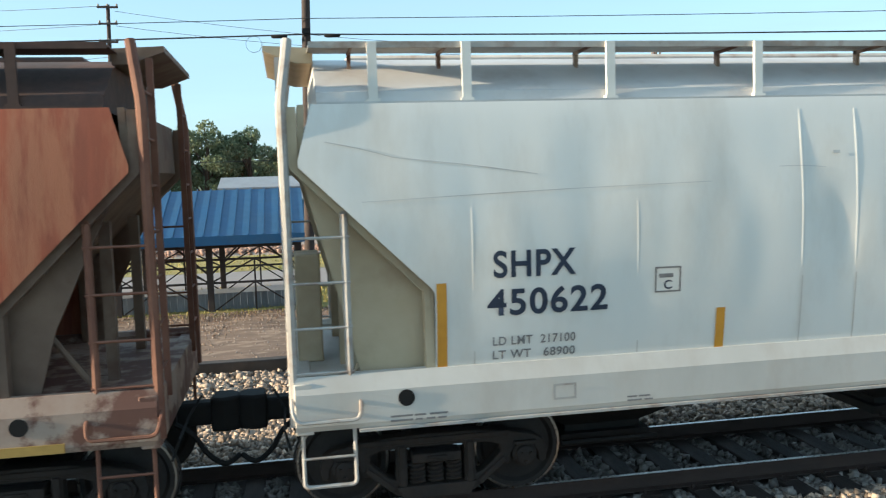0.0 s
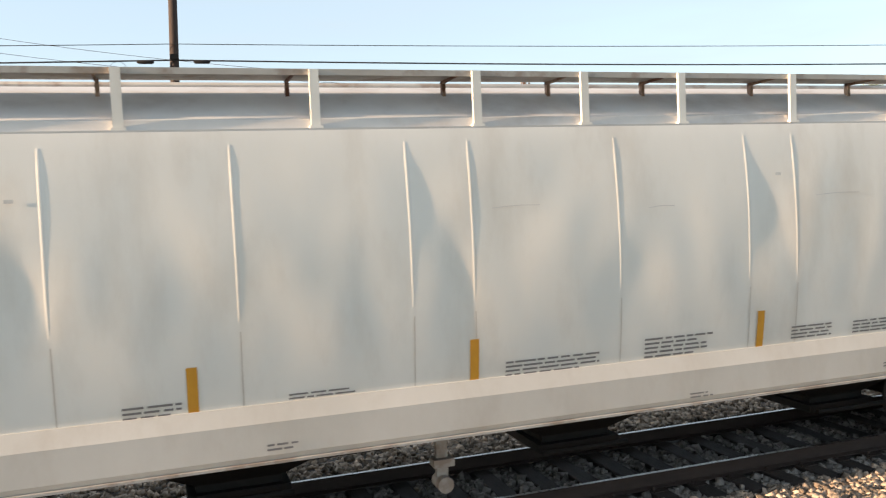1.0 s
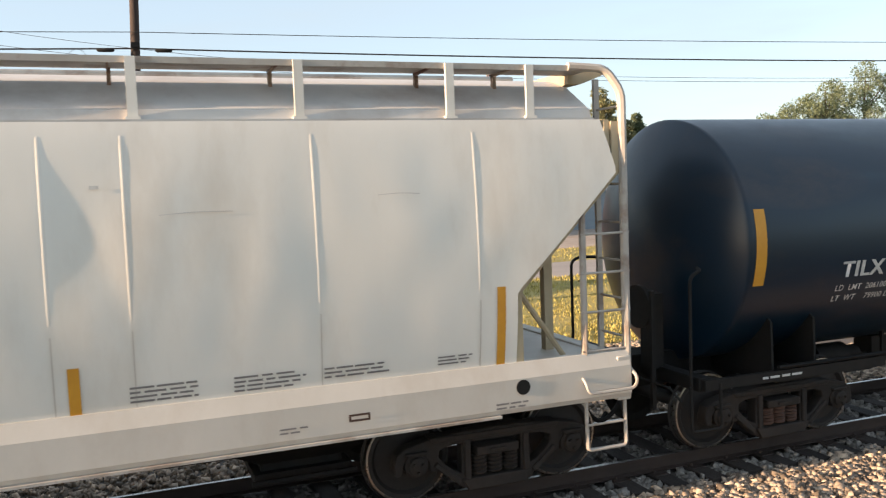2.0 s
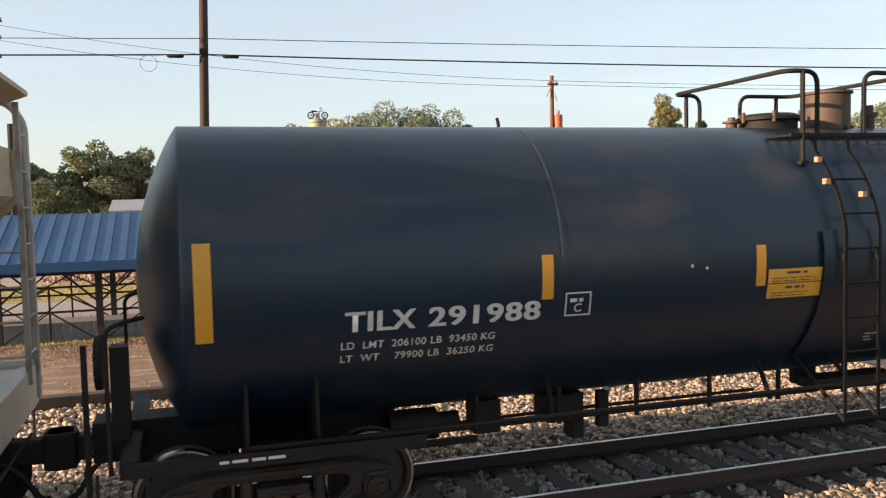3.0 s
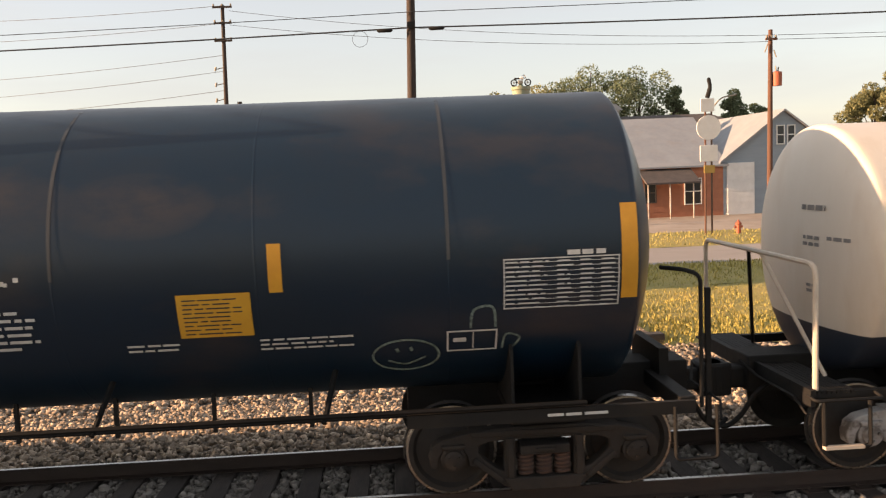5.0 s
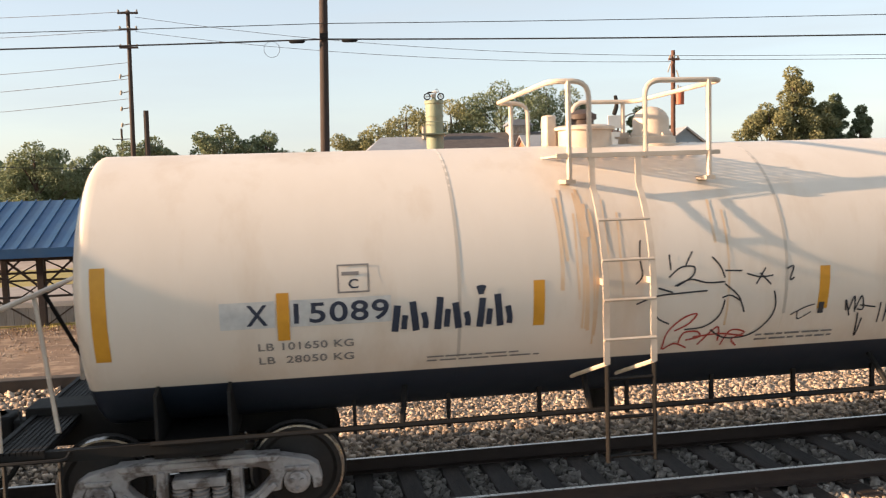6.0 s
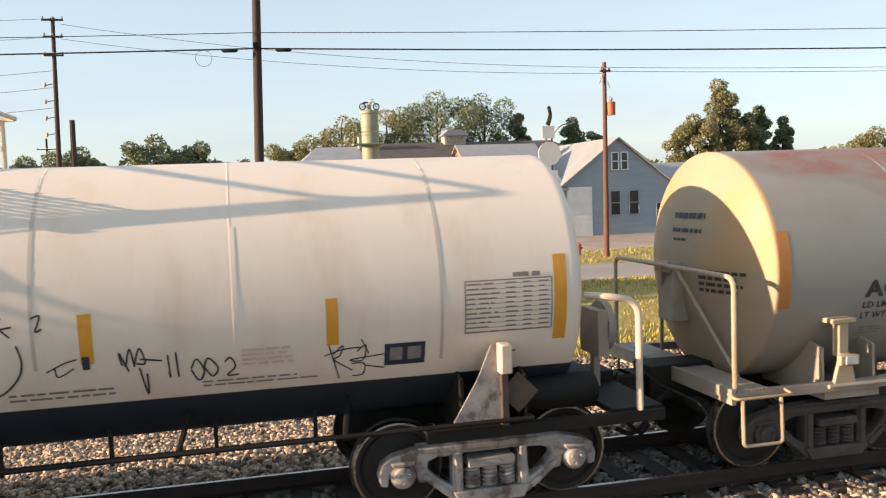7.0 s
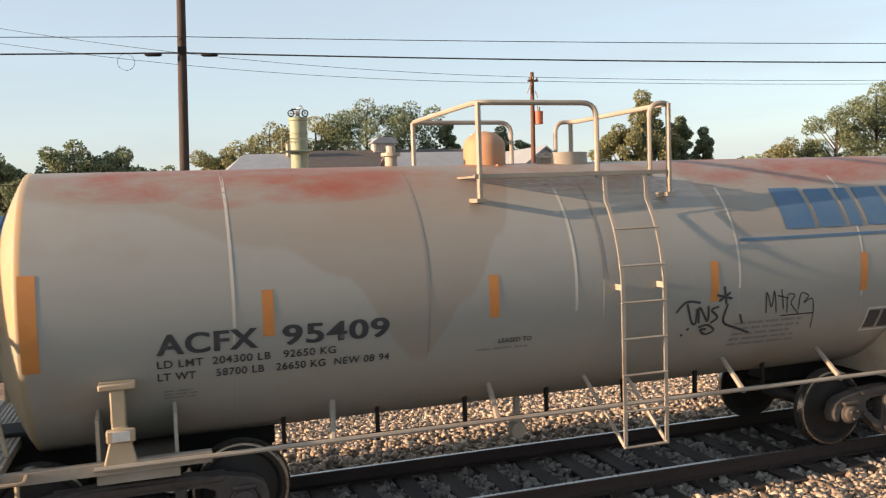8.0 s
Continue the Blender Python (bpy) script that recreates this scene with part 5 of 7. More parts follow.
for s in (-1, 1):
    part("side_channel", Geo().box(min(s * 5.6, s * 8.3), max(s * 5.6, s * 8.3), -1.42, -1.36, 0.88, 1.0), BLACK_STEEL, black_tank)
    part("channel_print", bars(lambda x, z: -1.42, min(s * 6.9, s * 7.5), max(s * 6.9, s * 7.5), 0.925, 0.955, 1, 55 + s, 0.9, 0.003), INK_WHITE, black_tank, kind="stuff")
    for sgn in (-1, 1):
        part("end_handrail", Geo().path(bent([(s * 8.40, sgn * 1.30, 0.90), (s * 8.40, sgn * 1.30, 2.16), (s * 8.26, sgn * 1.30, 2.22), (s * 8.10, sgn * 1.05, 2.22)], 0.08), 0.021, 7), BLACK_STEEL, black_tank)
    part("end_post", Geo().box(s * 8.62 - 0.025, s * 8.62 + 0.025, -0.92, -0.87, 0.6, 1.98), BLACK_STEEL, black_tank)
    part("end_sill", Geo().box(s * 8.25 - 0.08, s * 8.25 + 0.08, -1.35, 1.35, 0.86, 1.02), BLACK_STEEL, black_tank, bevel=0.01)
    part("sill_step", Geo().path(bent([(s * 8.1, -1.42, 0.95), (s * 8.1, -1.44, 0.45), (s * 8.5, -1.44, 0.45), (s * 8.5, -1.42, 0.95)], 0.05), 0.018, 6), BLACK_STEEL, black_tank)
    part("hand_brake", join([Geo().cyl((s * 8.5, -0.5, 1.75), (s * 8.56, -0.5, 1.75), 0.26, 20), Geo().box(s * 8.35 - 0.08, s * 8.35 + 0.08, -0.62, -0.38, 1.0, 1.9)]) if s < 0 else Geo().box(s * 8.3 - 0.05, s * 8.3 + 0.05, -0.5, 0.5, 1.0, 1.3), BLACK_STEEL, black_tank)


# cream-white tank car with a black belly
WX = 17.05
white_tank, ws_, wp = tank_car("tank_car", "cream-white tank car with black belly and graffiti", WX, 5.70, 1.345, 2.225, 0.25, 4.90, CREAM_TANK, CREAM, CREAM, TRUCK_PALE,
                               (-2.45, 0.85, 2.50, 4.40), (-1.08, -0.61, 1.8), (-1.43, 0.25, 3.44), BLACK_STEEL, False)
top_rails(wp, ((-1.09, -1.48, -1.30), (-0.52, 0.30, 0.14)), 3.44, 4.14, 3.19, CREAM, 0.026)
manway(white_tank, 0.02, 0.20, 3.60, 3.98, CREAM, True)
part("dome_flange", Geo().lathe([(3.48, 0.34), (3.56, 0.34), (3.57, 0.27), (3.64, 0.27), (3.65, 0.22), (3.70, 0.22)], "z", (0.02, 0, 0), 24), CREAM, white_tank)
fittings(white_tank, ((-0.25, 0.1, 0.14),), 3.56, CREAM)
part("hinged_manway_cover", Geo().lathe([(3.50, 0.32), (3.72, 0.32), (3.73, 0.36), (3.76, 0.36), (3.78, 0.30)], "z", (-0.78, 0, 0), 24), CREAM, white_tank)
part("vent_cap", Geo().lathe([(3.76, 0.13), (3.84, 0.13), (3.85, 0.16), (3.90, 0.16), (3.96, 0.05)], "z", (-0.78, 0, 0), 16), BROWN_DOME, white_tank)
part("liquid_line_box", Geo().box(-1.22, -1.10, -0.1, 0.1, 3.5, 3.9), CREAM, white_tank, bevel=0.02)
rust_rnd = random.Random(515)
for k in range(16):
    x, z = rust_rnd.choice((-1.30, -1.18, -0.98, 0.14)) + rust_rnd.gauss(0, 0.10), rust_rnd.uniform(2.85, 3.15)
    end = z - rust_rnd.uniform(0.3, 1.35)
    part("rust_run", stroke(ws_, [(x, z), (x + rust_rnd.uniform(-0.02, 0.02), (z + end) / 2), (x, end)], rust_rnd.uniform(0.012, 0.04), 0.003 + 0.0001 * k), RUST_RUN, white_tank)
for x in (-1.74, 1.21, 3.31):
    part("reflective_tape", patch(ws_, x, x + 0.11, 1.83, 2.27, 0.003, 1, 6), YELLOW, white_tank, "yellow reflective strip")
for x in (-5.70, 5.52):
    part("reflective_tape", patch(ws_, x, x + 0.13, 1.72, 2.56, 0.003, 1, 10), YELLOW, white_tank, "tall yellow reflective strip")
part("number_panel", patch(ws_, -4.00, -3.09, 1.955, 2.20, 0.005, 2, 3), INK_WHITE, white_tank, "white panel behind the number")
part("number_panel", patch(ws_, -4.62, -4.14, 1.955, 2.20, 0.005, 2, 3), INK_WHITE, white_tank)
words("reporting_mark", "15089", ws_, -3.97, 1.98, 0.19, 0.86, INK_BLUE, white_tank, off=0.009)
words("reporting_mark", "X", ws_, -4.39, 1.98, 0.19, 0.19, INK_BLUE, white_tank, off=0.009)
words("load_limit", "LB 101650 KG", ws_, -4.30, 1.735, 0.075, 0.86, INK_GRAY, white_tank)
words("light_weight", "LB  28050 KG", ws_, -4.30, 1.60, 0.075, 0.86, INK_GRAY, white_tank)
part("reflective_tape", patch(ws_, -4.12, -4.01, 1.83, 2.27, 0.010, 1, 6), YELLOW, white_tank)
part("clearance_plate", outline(ws_, -3.57, -3.28, 2.24, 2.50, 0.016), INK_GRAY, white_tank)
words("clearance_letter", "C", ws_, -3.47, 2.28, 0.085, 0.09, INK_BLUE, white_tank)
part("plate_caption", bars(ws_, -3.53, -3.32, 2.40, 2.46, 1, 14), INK_GRAY, white_tank, kind="stuff")
for x, z0, z1, w, paint in ((-2.45, 1.55, 3.5, 0.016, SEAM_DULL), (0.85, 1.8, 3.5, 0.016, SEAM_DULL), (2.52, 2.1, 2.95, 0.018, CREAM_TANK), (4.40, 1.6, 3.5, 0.016, SEAM_DULL)):
    part("weld_line", patch(ws_, x - w, x + w, z0, z1, 0.0025, 1, 28), paint, white_tank, "grimy weld line round the tank")
data_table(white_tank, ws_, 4.62, 5.50, 1.84, 2.35, 80, INK_GRAY)
part("stencil_box", join([patch(ws_, 3.85, 4.24, 1.58, 1.80, 0.007, 1, 3), ]), INK_BLUE, white_tank, "dark stencil box")
part("stencil_panes", join([patch(ws_, 3.90, 4.02, 1.63, 1.76, 0.010, 1, 1), patch(ws_, 4.07, 4.20, 1.63, 1.76, 0.010, 1, 1)]), INK_GRAY, white_tank)
part("faded_notice", bars(ws_, 2.55, 3.05, 1.70, 1.88, 4, 83, 0.55), CREAM, white_tank, kind="stuff")
for k, (x0, x1, z0, z1, rows) in enumerate(((-2.75, -1.6, 1.52, 1.60, 2), (0.6, 1.5, 1.52, 1.62, 2), (2.2, 3.3, 1.52, 1.60, 2), (4.9, 5.2, 1.62, 1.67, 1))):
    part("stencilled_notice", bars(ws_, x0, x1, z0, z1, rows, 85 + k, 0.42), INK_GRAY, white_tank, kind="stuff")
# bold sprayed block shapes, thin black tags and one red tag
for k in range(6):
    x, h, lean = -3.06 + 0.20 * k, 0.25 + 0.03 * (k % 3), 0.03 * (-1) ** k
    part("sprayed_bar", join([stroke(ws_, [(x, 1.85), (x + lean / 2, 1.85 + h * 0.5), (x + lean, 1.85 + h)], 0.065), stroke(ws_, [(x + 0.085, 1.87), (x + 0.09, 1.93), (x + 0.085 + lean / 2, 1.85 + h * 0.62)], 0.055, 0.0075)]), INK_BLUE, white_tank)
part("sprayed_dot", stroke(ws_, [(-2.28, 2.20), (-2.24, 2.21), (-2.21, 2.20)], 0.085), INK_BLUE, white_tank)


def tag(skin, lines, w):
    """A thin sprayed tag: each line a stroke, each a little above the one before."""
    return join([stroke(skin, line, w, 0.0066 + 0.0002 * i) for i, line in enumerate(lines)])


part("sprayed_tag", tag(ws_, ([(-0.66, 2.6), (-0.68, 2.43), (-0.66, 2.26), (-0.73, 2.18)], [(-0.38, 2.45), (-0.37, 2.3)], [(-0.14, 2.47), (-0.2, 2.37), (-0.22, 2.32)], [(-0.39, 2.23), (-0.27, 2.32), (-0.13, 2.32), (-0.15, 2.23), (-0.31, 2.14)],
                              [(-0.33, 2.14), (-0.17, 2.2), (0.0, 2.16), (0.19, 2.16)], [(-0.72, 1.98), (-0.52, 2.05), (-0.24, 2.07), (0.01, 2.08)], [(-0.5, 2.13), (-0.35, 2.08)], [(0.06, 2.41), (0.14, 2.32), (0.19, 2.2)], [(0.19, 2.27), (0.37, 2.26)]), 0.017), INK_BLACK, white_tank, "loose thin black spray strokes", kind="stuff")
part("sprayed_tag", tag(ws_, ([(0.19, 2.14), (0.34, 2.01), (0.42, 1.84)], [(0.17, 2.0), (0.26, 2.02), (0.38, 1.95)], [(0.2, 1.98), (0.16, 1.82), (0.02, 1.71), (-0.19, 1.69)], [(-0.55, 1.96), (-0.49, 1.83), (-0.36, 1.76)], [(0.72, 2.04), (0.75, 1.89), (0.7, 1.74), (0.53, 1.59), (0.27, 1.57), (0.09, 1.67)],
                              [(0.42, 2.23), (0.56, 2.19), (0.7, 2.2)], [(0.62, 2.28), (0.52, 2.12)], [(0.56, 2.23), (0.68, 2.11)], [(0.85, 2.26), (0.92, 2.28), (0.88, 2.15), (0.93, 2.17)]), 0.016), INK_BLACK, white_tank, kind="stuff")
part("sprayed_tag", tag(ws_, ([(1.54, 1.79), (1.52, 1.91), (1.59, 1.73)], [(1.57, 1.79), (1.61, 1.94), (1.64, 1.77)], [(1.64, 1.79), (1.69, 1.94), (1.73, 1.8), (1.66, 1.8)], [(1.69, 1.84), (1.87, 1.81)], [(1.68, 1.76), (1.73, 1.49), (1.74, 1.7)], [(1.99, 1.88), (2.0, 1.64)], [(1.92, 1.86), (1.93, 1.64)],
                              [(2.11, 1.71), (2.16, 1.8), (2.22, 1.68), (2.17, 1.59), (2.11, 1.7)], [(2.22, 1.72), (2.26, 1.8), (2.34, 1.7), (2.29, 1.62), (2.22, 1.72)], [(2.4, 1.75), (2.45, 1.79), (2.49, 1.7), (2.42, 1.62), (2.52, 1.62)]), 0.016), INK_BLACK, white_tank, kind="stuff")
part("sprayed_tag", tag(ws_, ([(3.29, 1.73), (3.46, 1.78), (3.63, 1.79)], [(3.33, 1.83), (3.43, 1.48)], [(3.37, 1.74), (3.46, 1.82), (3.43, 1.72), (3.38, 1.68), (3.55, 1.56)], [(3.59, 1.75), (3.67, 1.81), (3.65, 1.66), (3.53, 1.67), (3.9, 1.71)], [(3.54, 1.63), (3.66, 1.62), (3.65, 1.51), (3.55, 1.5)], [(3.63, 1.87), (3.7, 1.72)], [(3.67, 1.6), (3.85, 1.56)],
                              [(0.93, 1.78), (1.07, 1.85), (1.18, 1.88)], [(1.0, 1.81), (1.02, 1.73), (1.15, 1.8)]), 0.012), INK_BLACK, white_tank, kind="stuff")
part("sprayed_tag", tag(ws_, ([(-0.38, 1.48), (-0.36, 1.67), (-0.22, 1.81), (-0.08, 1.85), (-0.15, 1.75), (-0.29, 1.68)], [(-0.22, 1.53), (-0.19, 1.65), (-0.05, 1.66), (-0.01, 1.6), (-0.15, 1.57)], [(-0.01, 1.51), (0.16, 1.7), (0.2, 1.54)], [(-0.08, 1.6), (0.2, 1.62), (0.47, 1.58)],
                              [(0.24, 1.49), (0.31, 1.65), (0.47, 1.62), (0.35, 1.55), (0.42, 1.47)], [(-0.37, 1.48), (-0.26, 1.54), (-0.12, 1.48)]), 0.018), INK_RED, white_tank, "red sprayed tag", kind="stuff")
part("paint_drip", patch(ws_, 1.22, 1.28, 1.78, 1.90, 0.011, 1, 2), INK_BLACK, white_tank)


def end_walk(car, xe, s, mat, rail_mat, side, z=1.06, step_mat=None):
    """End platform of planks between the tank head and the coupler, with corner rails and steps."""
    w0, w1 = sorted((xe, xe - s * 0.42))
    plat_ = part("end_platform", Geo().box(w0, w1, -1.42, 1.42, z - 0.07, z - 0.03), mat, car)
    for k in range(9):
        x = w0 + (w1 - w0) * (k + 0.5) / 9
        part("plank", Geo().box(x - 0.018, x + 0.018, -1.42, 1.42, z - 0.03, z), mat, plat_)
    part("end_channel", Geo().box(min(xe - s * 0.02, xe + s * 0.03), max(xe - s * 0.02, xe + s * 0.03), -1.45, 1.45, z - 0.14, z + 0.02), mat, plat_)
    part("corner_rail", Geo().path(bent([(xe - s * 0.05, side * 1.38, z), (xe - s * 0.05, side * 1.38, 2.22), (xe - s * 0.05, -side * 1.38, 2.24), (xe - s * 0.05, -side * 1.38, z)], 0.14), 0.028, 8), rail_mat, car, "bent pipe safety rail")
    part("rail_brace", Geo().path([(xe - s * 0.05, side * 0.2, 2.23), (xe - s * 0.4, side * 0.9, z)], 0.022, 6), rail_mat, car)
    part("rail_brace", Geo().path([(xe - s * 0.05, -side * 0.1, 2.23), (xe - s * 0.4, -side * 0.8, z)], 0.022, 6), mat, car)
    for sgn in (-1, 1):
        part("sill_step", Geo().path(bent([(xe - s * 0.10, sgn * 1.44, z - 0.08), (xe - s * 0.10, sgn * 1.46, 0.48), (xe - s * 0.55, sgn * 1.46, 0.48), (xe - s * 0.55, sgn * 1.44, z - 0.08)], 0.05), 0.02, 6), step_mat or rail_mat, car)
        part("grab_iron", Geo().path(bent([(xe + s * 0.03, sgn * 1.38, z - 0.04), (xe + s * 0.03, sgn * 1.54, z - 0.06), (xe - s * 0.62, sgn * 1.54, z - 0.06), (xe - s * 0.62, sgn * 1.40, z - 0.04)], 0.05), 0.016, 6), step_mat or rail_mat, car)
        g = Geo().box(min(xe, xe - s * 2.1), max(xe, xe - s * 2.1), sgn * 1.36 - 0.04, sgn * 1.36 + 0.04, z - 0.12, z - 0.02)
        part("side_channel", g, mat, car)


for y0, y1, z0, z1, rows, sd in ((-0.62, -0.1, 2.66, 2.76, 1, 1), (-0.5, -0.15, 2.28, 2.42, 2, 2), (-1.05, -0.6, 2.36, 2.43, 1, 3), (-0.4, -0.2, 1.78, 1.9, 2, 4)):
    head_bars(white_tank, 5.70, 0.25, 1.345, 2.225, False, y0, y1, z0, z1, rows, 400 + sd, INK_GRAY)
end_walk(white_tank, -6.55, -1, BLACK_STEEL, CREAM, -1, 1.02, BLACK_STEEL)
part("step_tread", Geo().box(-6.46, -6.08, -1.50, -1.44, 0.47, 0.50), CREAM, white_tank, "cream step tread")
part("end_rail", Geo().path(bent([(6.40, -1.35, 0.92), (6.40, -1.35, 2.05), (6.05, -1.35, 2.12), (5.9, -1.2, 2.12)], 0.16), 0.035, 8), CREAM, white_tank, "bent cream pipe rail")
part("end_platform", Geo().box(6.1, 6.65, -1.35, 1.35, 0.92, 0.98), BLACK_STEEL, white_tank)
part("side_channel", Geo().box(4.2, 6.65, -1.40, -1.32, 0.84, 0.95), BLACK_STEEL, white_tank)
part("air_reservoir", Geo().lathe([(5.1, 0.02), (5.12, 0.14), (5.2, 0.18), (6.0, 0.18), (6.08, 0.14), (6.10, 0.02)], "x", (0, -0.95, 1.12), 20), BLACK_STEEL, white_tank, "dark blue-black air tank")
part("placard_holder", Geo().prism([(5.12 + x, 1.25 + z) for x, z in ((-0.2, 0), (0, 0.2), (0.2, 0), (0, -0.2))], -1.37, -1.35, "y"), BROWN_DOME, white_tank, "diamond placard holder")
part("saddle_bracket", Geo().box(4.92, 5.04, -1.46, -1.30, 1.45, 1.74), CREAM, white_tank, bevel=0.02)
part("saddle_web", Geo().prism([(4.46, 0.98), (4.99, 0.98), (4.99, 1.74), (4.86, 1.72), (4.72, 1.40)], -1.345, -1.325, "y"), TRUCK_PALE, white_tank, "grey splashed saddle plate")
part("bracket_post", Geo().box(4.94, 5.00, -1.42, -1.32, 0.95, 1.46), BROWN_DOME, white_tank)
part("hand_brake", join([Geo().box(6.30, 6.42, -0.6, -0.1, 1.35, 1.85), Geo().cyl((6.42, -0.35, 1.65), (6.5, -0.35, 1.65), 0.28, 24), Geo().box(6.33, 6.40, -0.4, -0.3, 0.9, 1.4)]), GRAY_STEEL, white_tank, "grey hand brake housing and wheel")
part("outlet_valve", Geo().cyl((-0.6, 0, 0.62), (-0.6, 0, 0.95), 0.14, 14), BLACK_STEEL, white_tank)

# grey tank car with a rusty top
GX = 30.37
gray_tank, gs, gp = tank_car("tank_car", "weathered grey tank car with rust-stained top", GX, 5.27, 1.335, 2.215, 0.36, 4.43, GRAY_TANK, GRAY_STEEL, GRAY_STEEL, TRUCK_GRAY,
                             (-3.57, -1.75, -0.18, 0.14, 1.80, 3.5), (0.27, 0.76, 1.7), (-1.18, 1.01, 3.40), head_mat=GRAY_HEAD)
top_rails(gp, ((0.20, -1.14, -1.12), (0.83, 1.10, 1.06)), 3.40, 4.12, 3.16, GRAY_STEEL, 0.028)
manway(gray_tank, -0.62, 0.24, 3.46, 3.92, ORANGE_RUST, True)
fittings(gray_tank, ((-1.72, 0.0, 0.25), (0.5, 0.1, 0.16), (0.1, -0.1, 0.14)), 3.52, GRAY_STEEL)
part("hinged_manway_cover", Geo().cyl((0.35, 0, 3.5), (0.35, 0, 3.66), 0.30, 20), GRAY_STEEL, gray_tank)
for x, z0, z1 in ((-3.32, 2.00, 2.42), (-1.13, 2.00, 2.42), (1.43, 1.97, 2.41), (3.47, 1.96, 2.40)):
    part("reflective_tape", patch(gs, x, x + 0.10, z0, z1, 0.003, 1, 6), ORANGE, gray_tank, "faded orange reflective strip")
part("reflective_tape", patch(gs, -5.30, -5.16, 1.84, 2.66, 0.003, 1, 10), ORANGE, gray_tank, "tall faded orange strip")
words("reporting_mark", "ACFX", gs, -4.24, 1.90, 0.19, 0.86, INK_BLACK, gray_tank, bold=0.016, double=0.012)
words("reporting_mark", "95409", gs, -3.15, 1.90, 0.19, 0.99, INK_BLACK, gray_tank, bold=0.016, double=0.012)
words("load_limit", "LD LMT  204300 LB   92650 KG", gs, -4.24, 1.78, 0.075, 1.58, INK_BLACK, gray_tank)
words("light_weight", "LT WT     58700 LB   26650 KG  NEW 08 94", gs, -4.24, 1.66, 0.075, 2.10, INK_BLACK, gray_tank)
for k, (x0, x1, z0, z1, rows) in enumerate(((-4.2, -3.9, 1.48, 1.58, 3), (-1.25, -0.45, 1.66, 1.71, 1), (1.80, 2.86, 1.42, 1.74, 5))):
    part("stencilled_notice", bars(gs, x0, x1, z0, z1, rows, 120 + k, 0.45), INK_GRAY, gray_tank, kind="stuff")
words("lease_notice", "LEASED TO", gs, -1.02, 1.725, 0.05, 0.36, INK_BLACK, gray_tank)
logo = part("side_logo", patch(gs, 2.50, 2.90, 2.71, 3.17, 0.008, 2, 5), LOGO_BLUE, gray_tank, "faded blue painted logo of plain blocks")
for x0, x1 in ((2.97, 3.33), (3.41, 3.58), (3.67, 4.03), (4.12, 4.28), (4.37, 4.72)):
    part("logo_block", patch(gs, x0, x1, 2.71, 3.15, 0.008, 2, 5), LOGO_BLUE, logo)
part("logo_rule", patch(gs, 1.85, 4.9, 2.605, 2.635, 0.008, 8, 1), LOGO_BLUE, logo)
part("sprayed_tag", tag(gs, ([(1.01, 1.88), (1.13, 1.99), (1.31, 1.97)], [(1.14, 1.97), (1.22, 1.77), (1.28, 1.74), (1.27, 1.91)], [(1.32, 1.74), (1.3, 1.92), (1.43, 1.75), (1.41, 1.93)], [(1.55, 1.91), (1.46, 1.88), (1.55, 1.79), (1.47, 1.73)], [(1.66, 1.93), (1.64, 1.73), (1.84, 1.64), (2.03, 1.57)], [(1.84, 1.8), (1.9, 1.69)],
                             [(1.6, 2.13), (1.64, 1.93)], [(1.51, 2.04), (1.71, 1.99)], [(1.54, 1.97), (1.68, 2.06)], [(1.33, 1.69), (1.44, 1.71), (1.54, 1.64), (1.44, 1.6), (1.36, 1.66), (1.44, 1.66)], [(1.21, 1.69), (1.18, 1.67)], [(1.14, 1.63), (1.13, 1.6)]), 0.026), INK_BLACK, gray_tank, "black sprayed tag", kind="stuff")
part("sprayed_tag", tag(gs, ([(2.19, 1.79), (2.16, 2.03), (2.25, 1.85), (2.26, 2.04), (2.33, 1.78)], [(2.36, 2.05), (2.42, 1.81)], [(2.31, 1.98), (2.47, 1.94)], [(2.48, 1.77), (2.45, 1.97), (2.55, 1.97), (2.51, 1.88), (2.64, 1.75)], [(2.63, 1.79), (2.63, 1.98), (2.74, 1.95), (2.69, 1.87), (2.81, 1.9), (2.89, 1.55)], [(2.4, 1.74), (2.85, 1.74)]), 0.014), INK_BLACK, gray_tank, kind="stuff")
part("stencil_box", outline(gs, 3.66, 4.10, 1.44, 1.74, 0.02), INK_WHITE, gray_tank)
part("stencil_panes", join([patch(gs, 3.69, 3.86, 1.48, 1.70, 0.008, 1, 3), patch(gs, 3.90, 4.07, 1.48, 1.70, 0.008, 1, 3)]), INK_BLACK, gray_tank)
for y0, y1, z0, z1, rows, sd in ((-0.55, 0.25, 2.78, 2.90, 1, 1), (-0.5, 0.25, 2.62, 2.70, 1, 2), (-0.1, 0.2, 2.52, 2.57, 1, 5), (-1.05, -0.35, 1.96, 2.24, 4, 3), (0.35, 0.7, 1.9, 2.2, 4, 4)):
    head_bars(gray_tank, 5.27, 0.36, 1.335, 2.215, True, y0, y1, z0, z1, rows, 410 + sd, INK_BLACK)
part("head_bracket", join([Geo().box(-5.80, -5.60, -0.02, 0.36, 1.55, 2.26), Geo().box(-5.86, -5.80, 0.0, 0.34, 2.14, 2.28)]), GRAY_STEEL, gray_tank, bevel=0.02)
end_walk(gray_tank, -5.92, -1, GRAY_STEEL, TAN_RAIL, -1, 1.06)
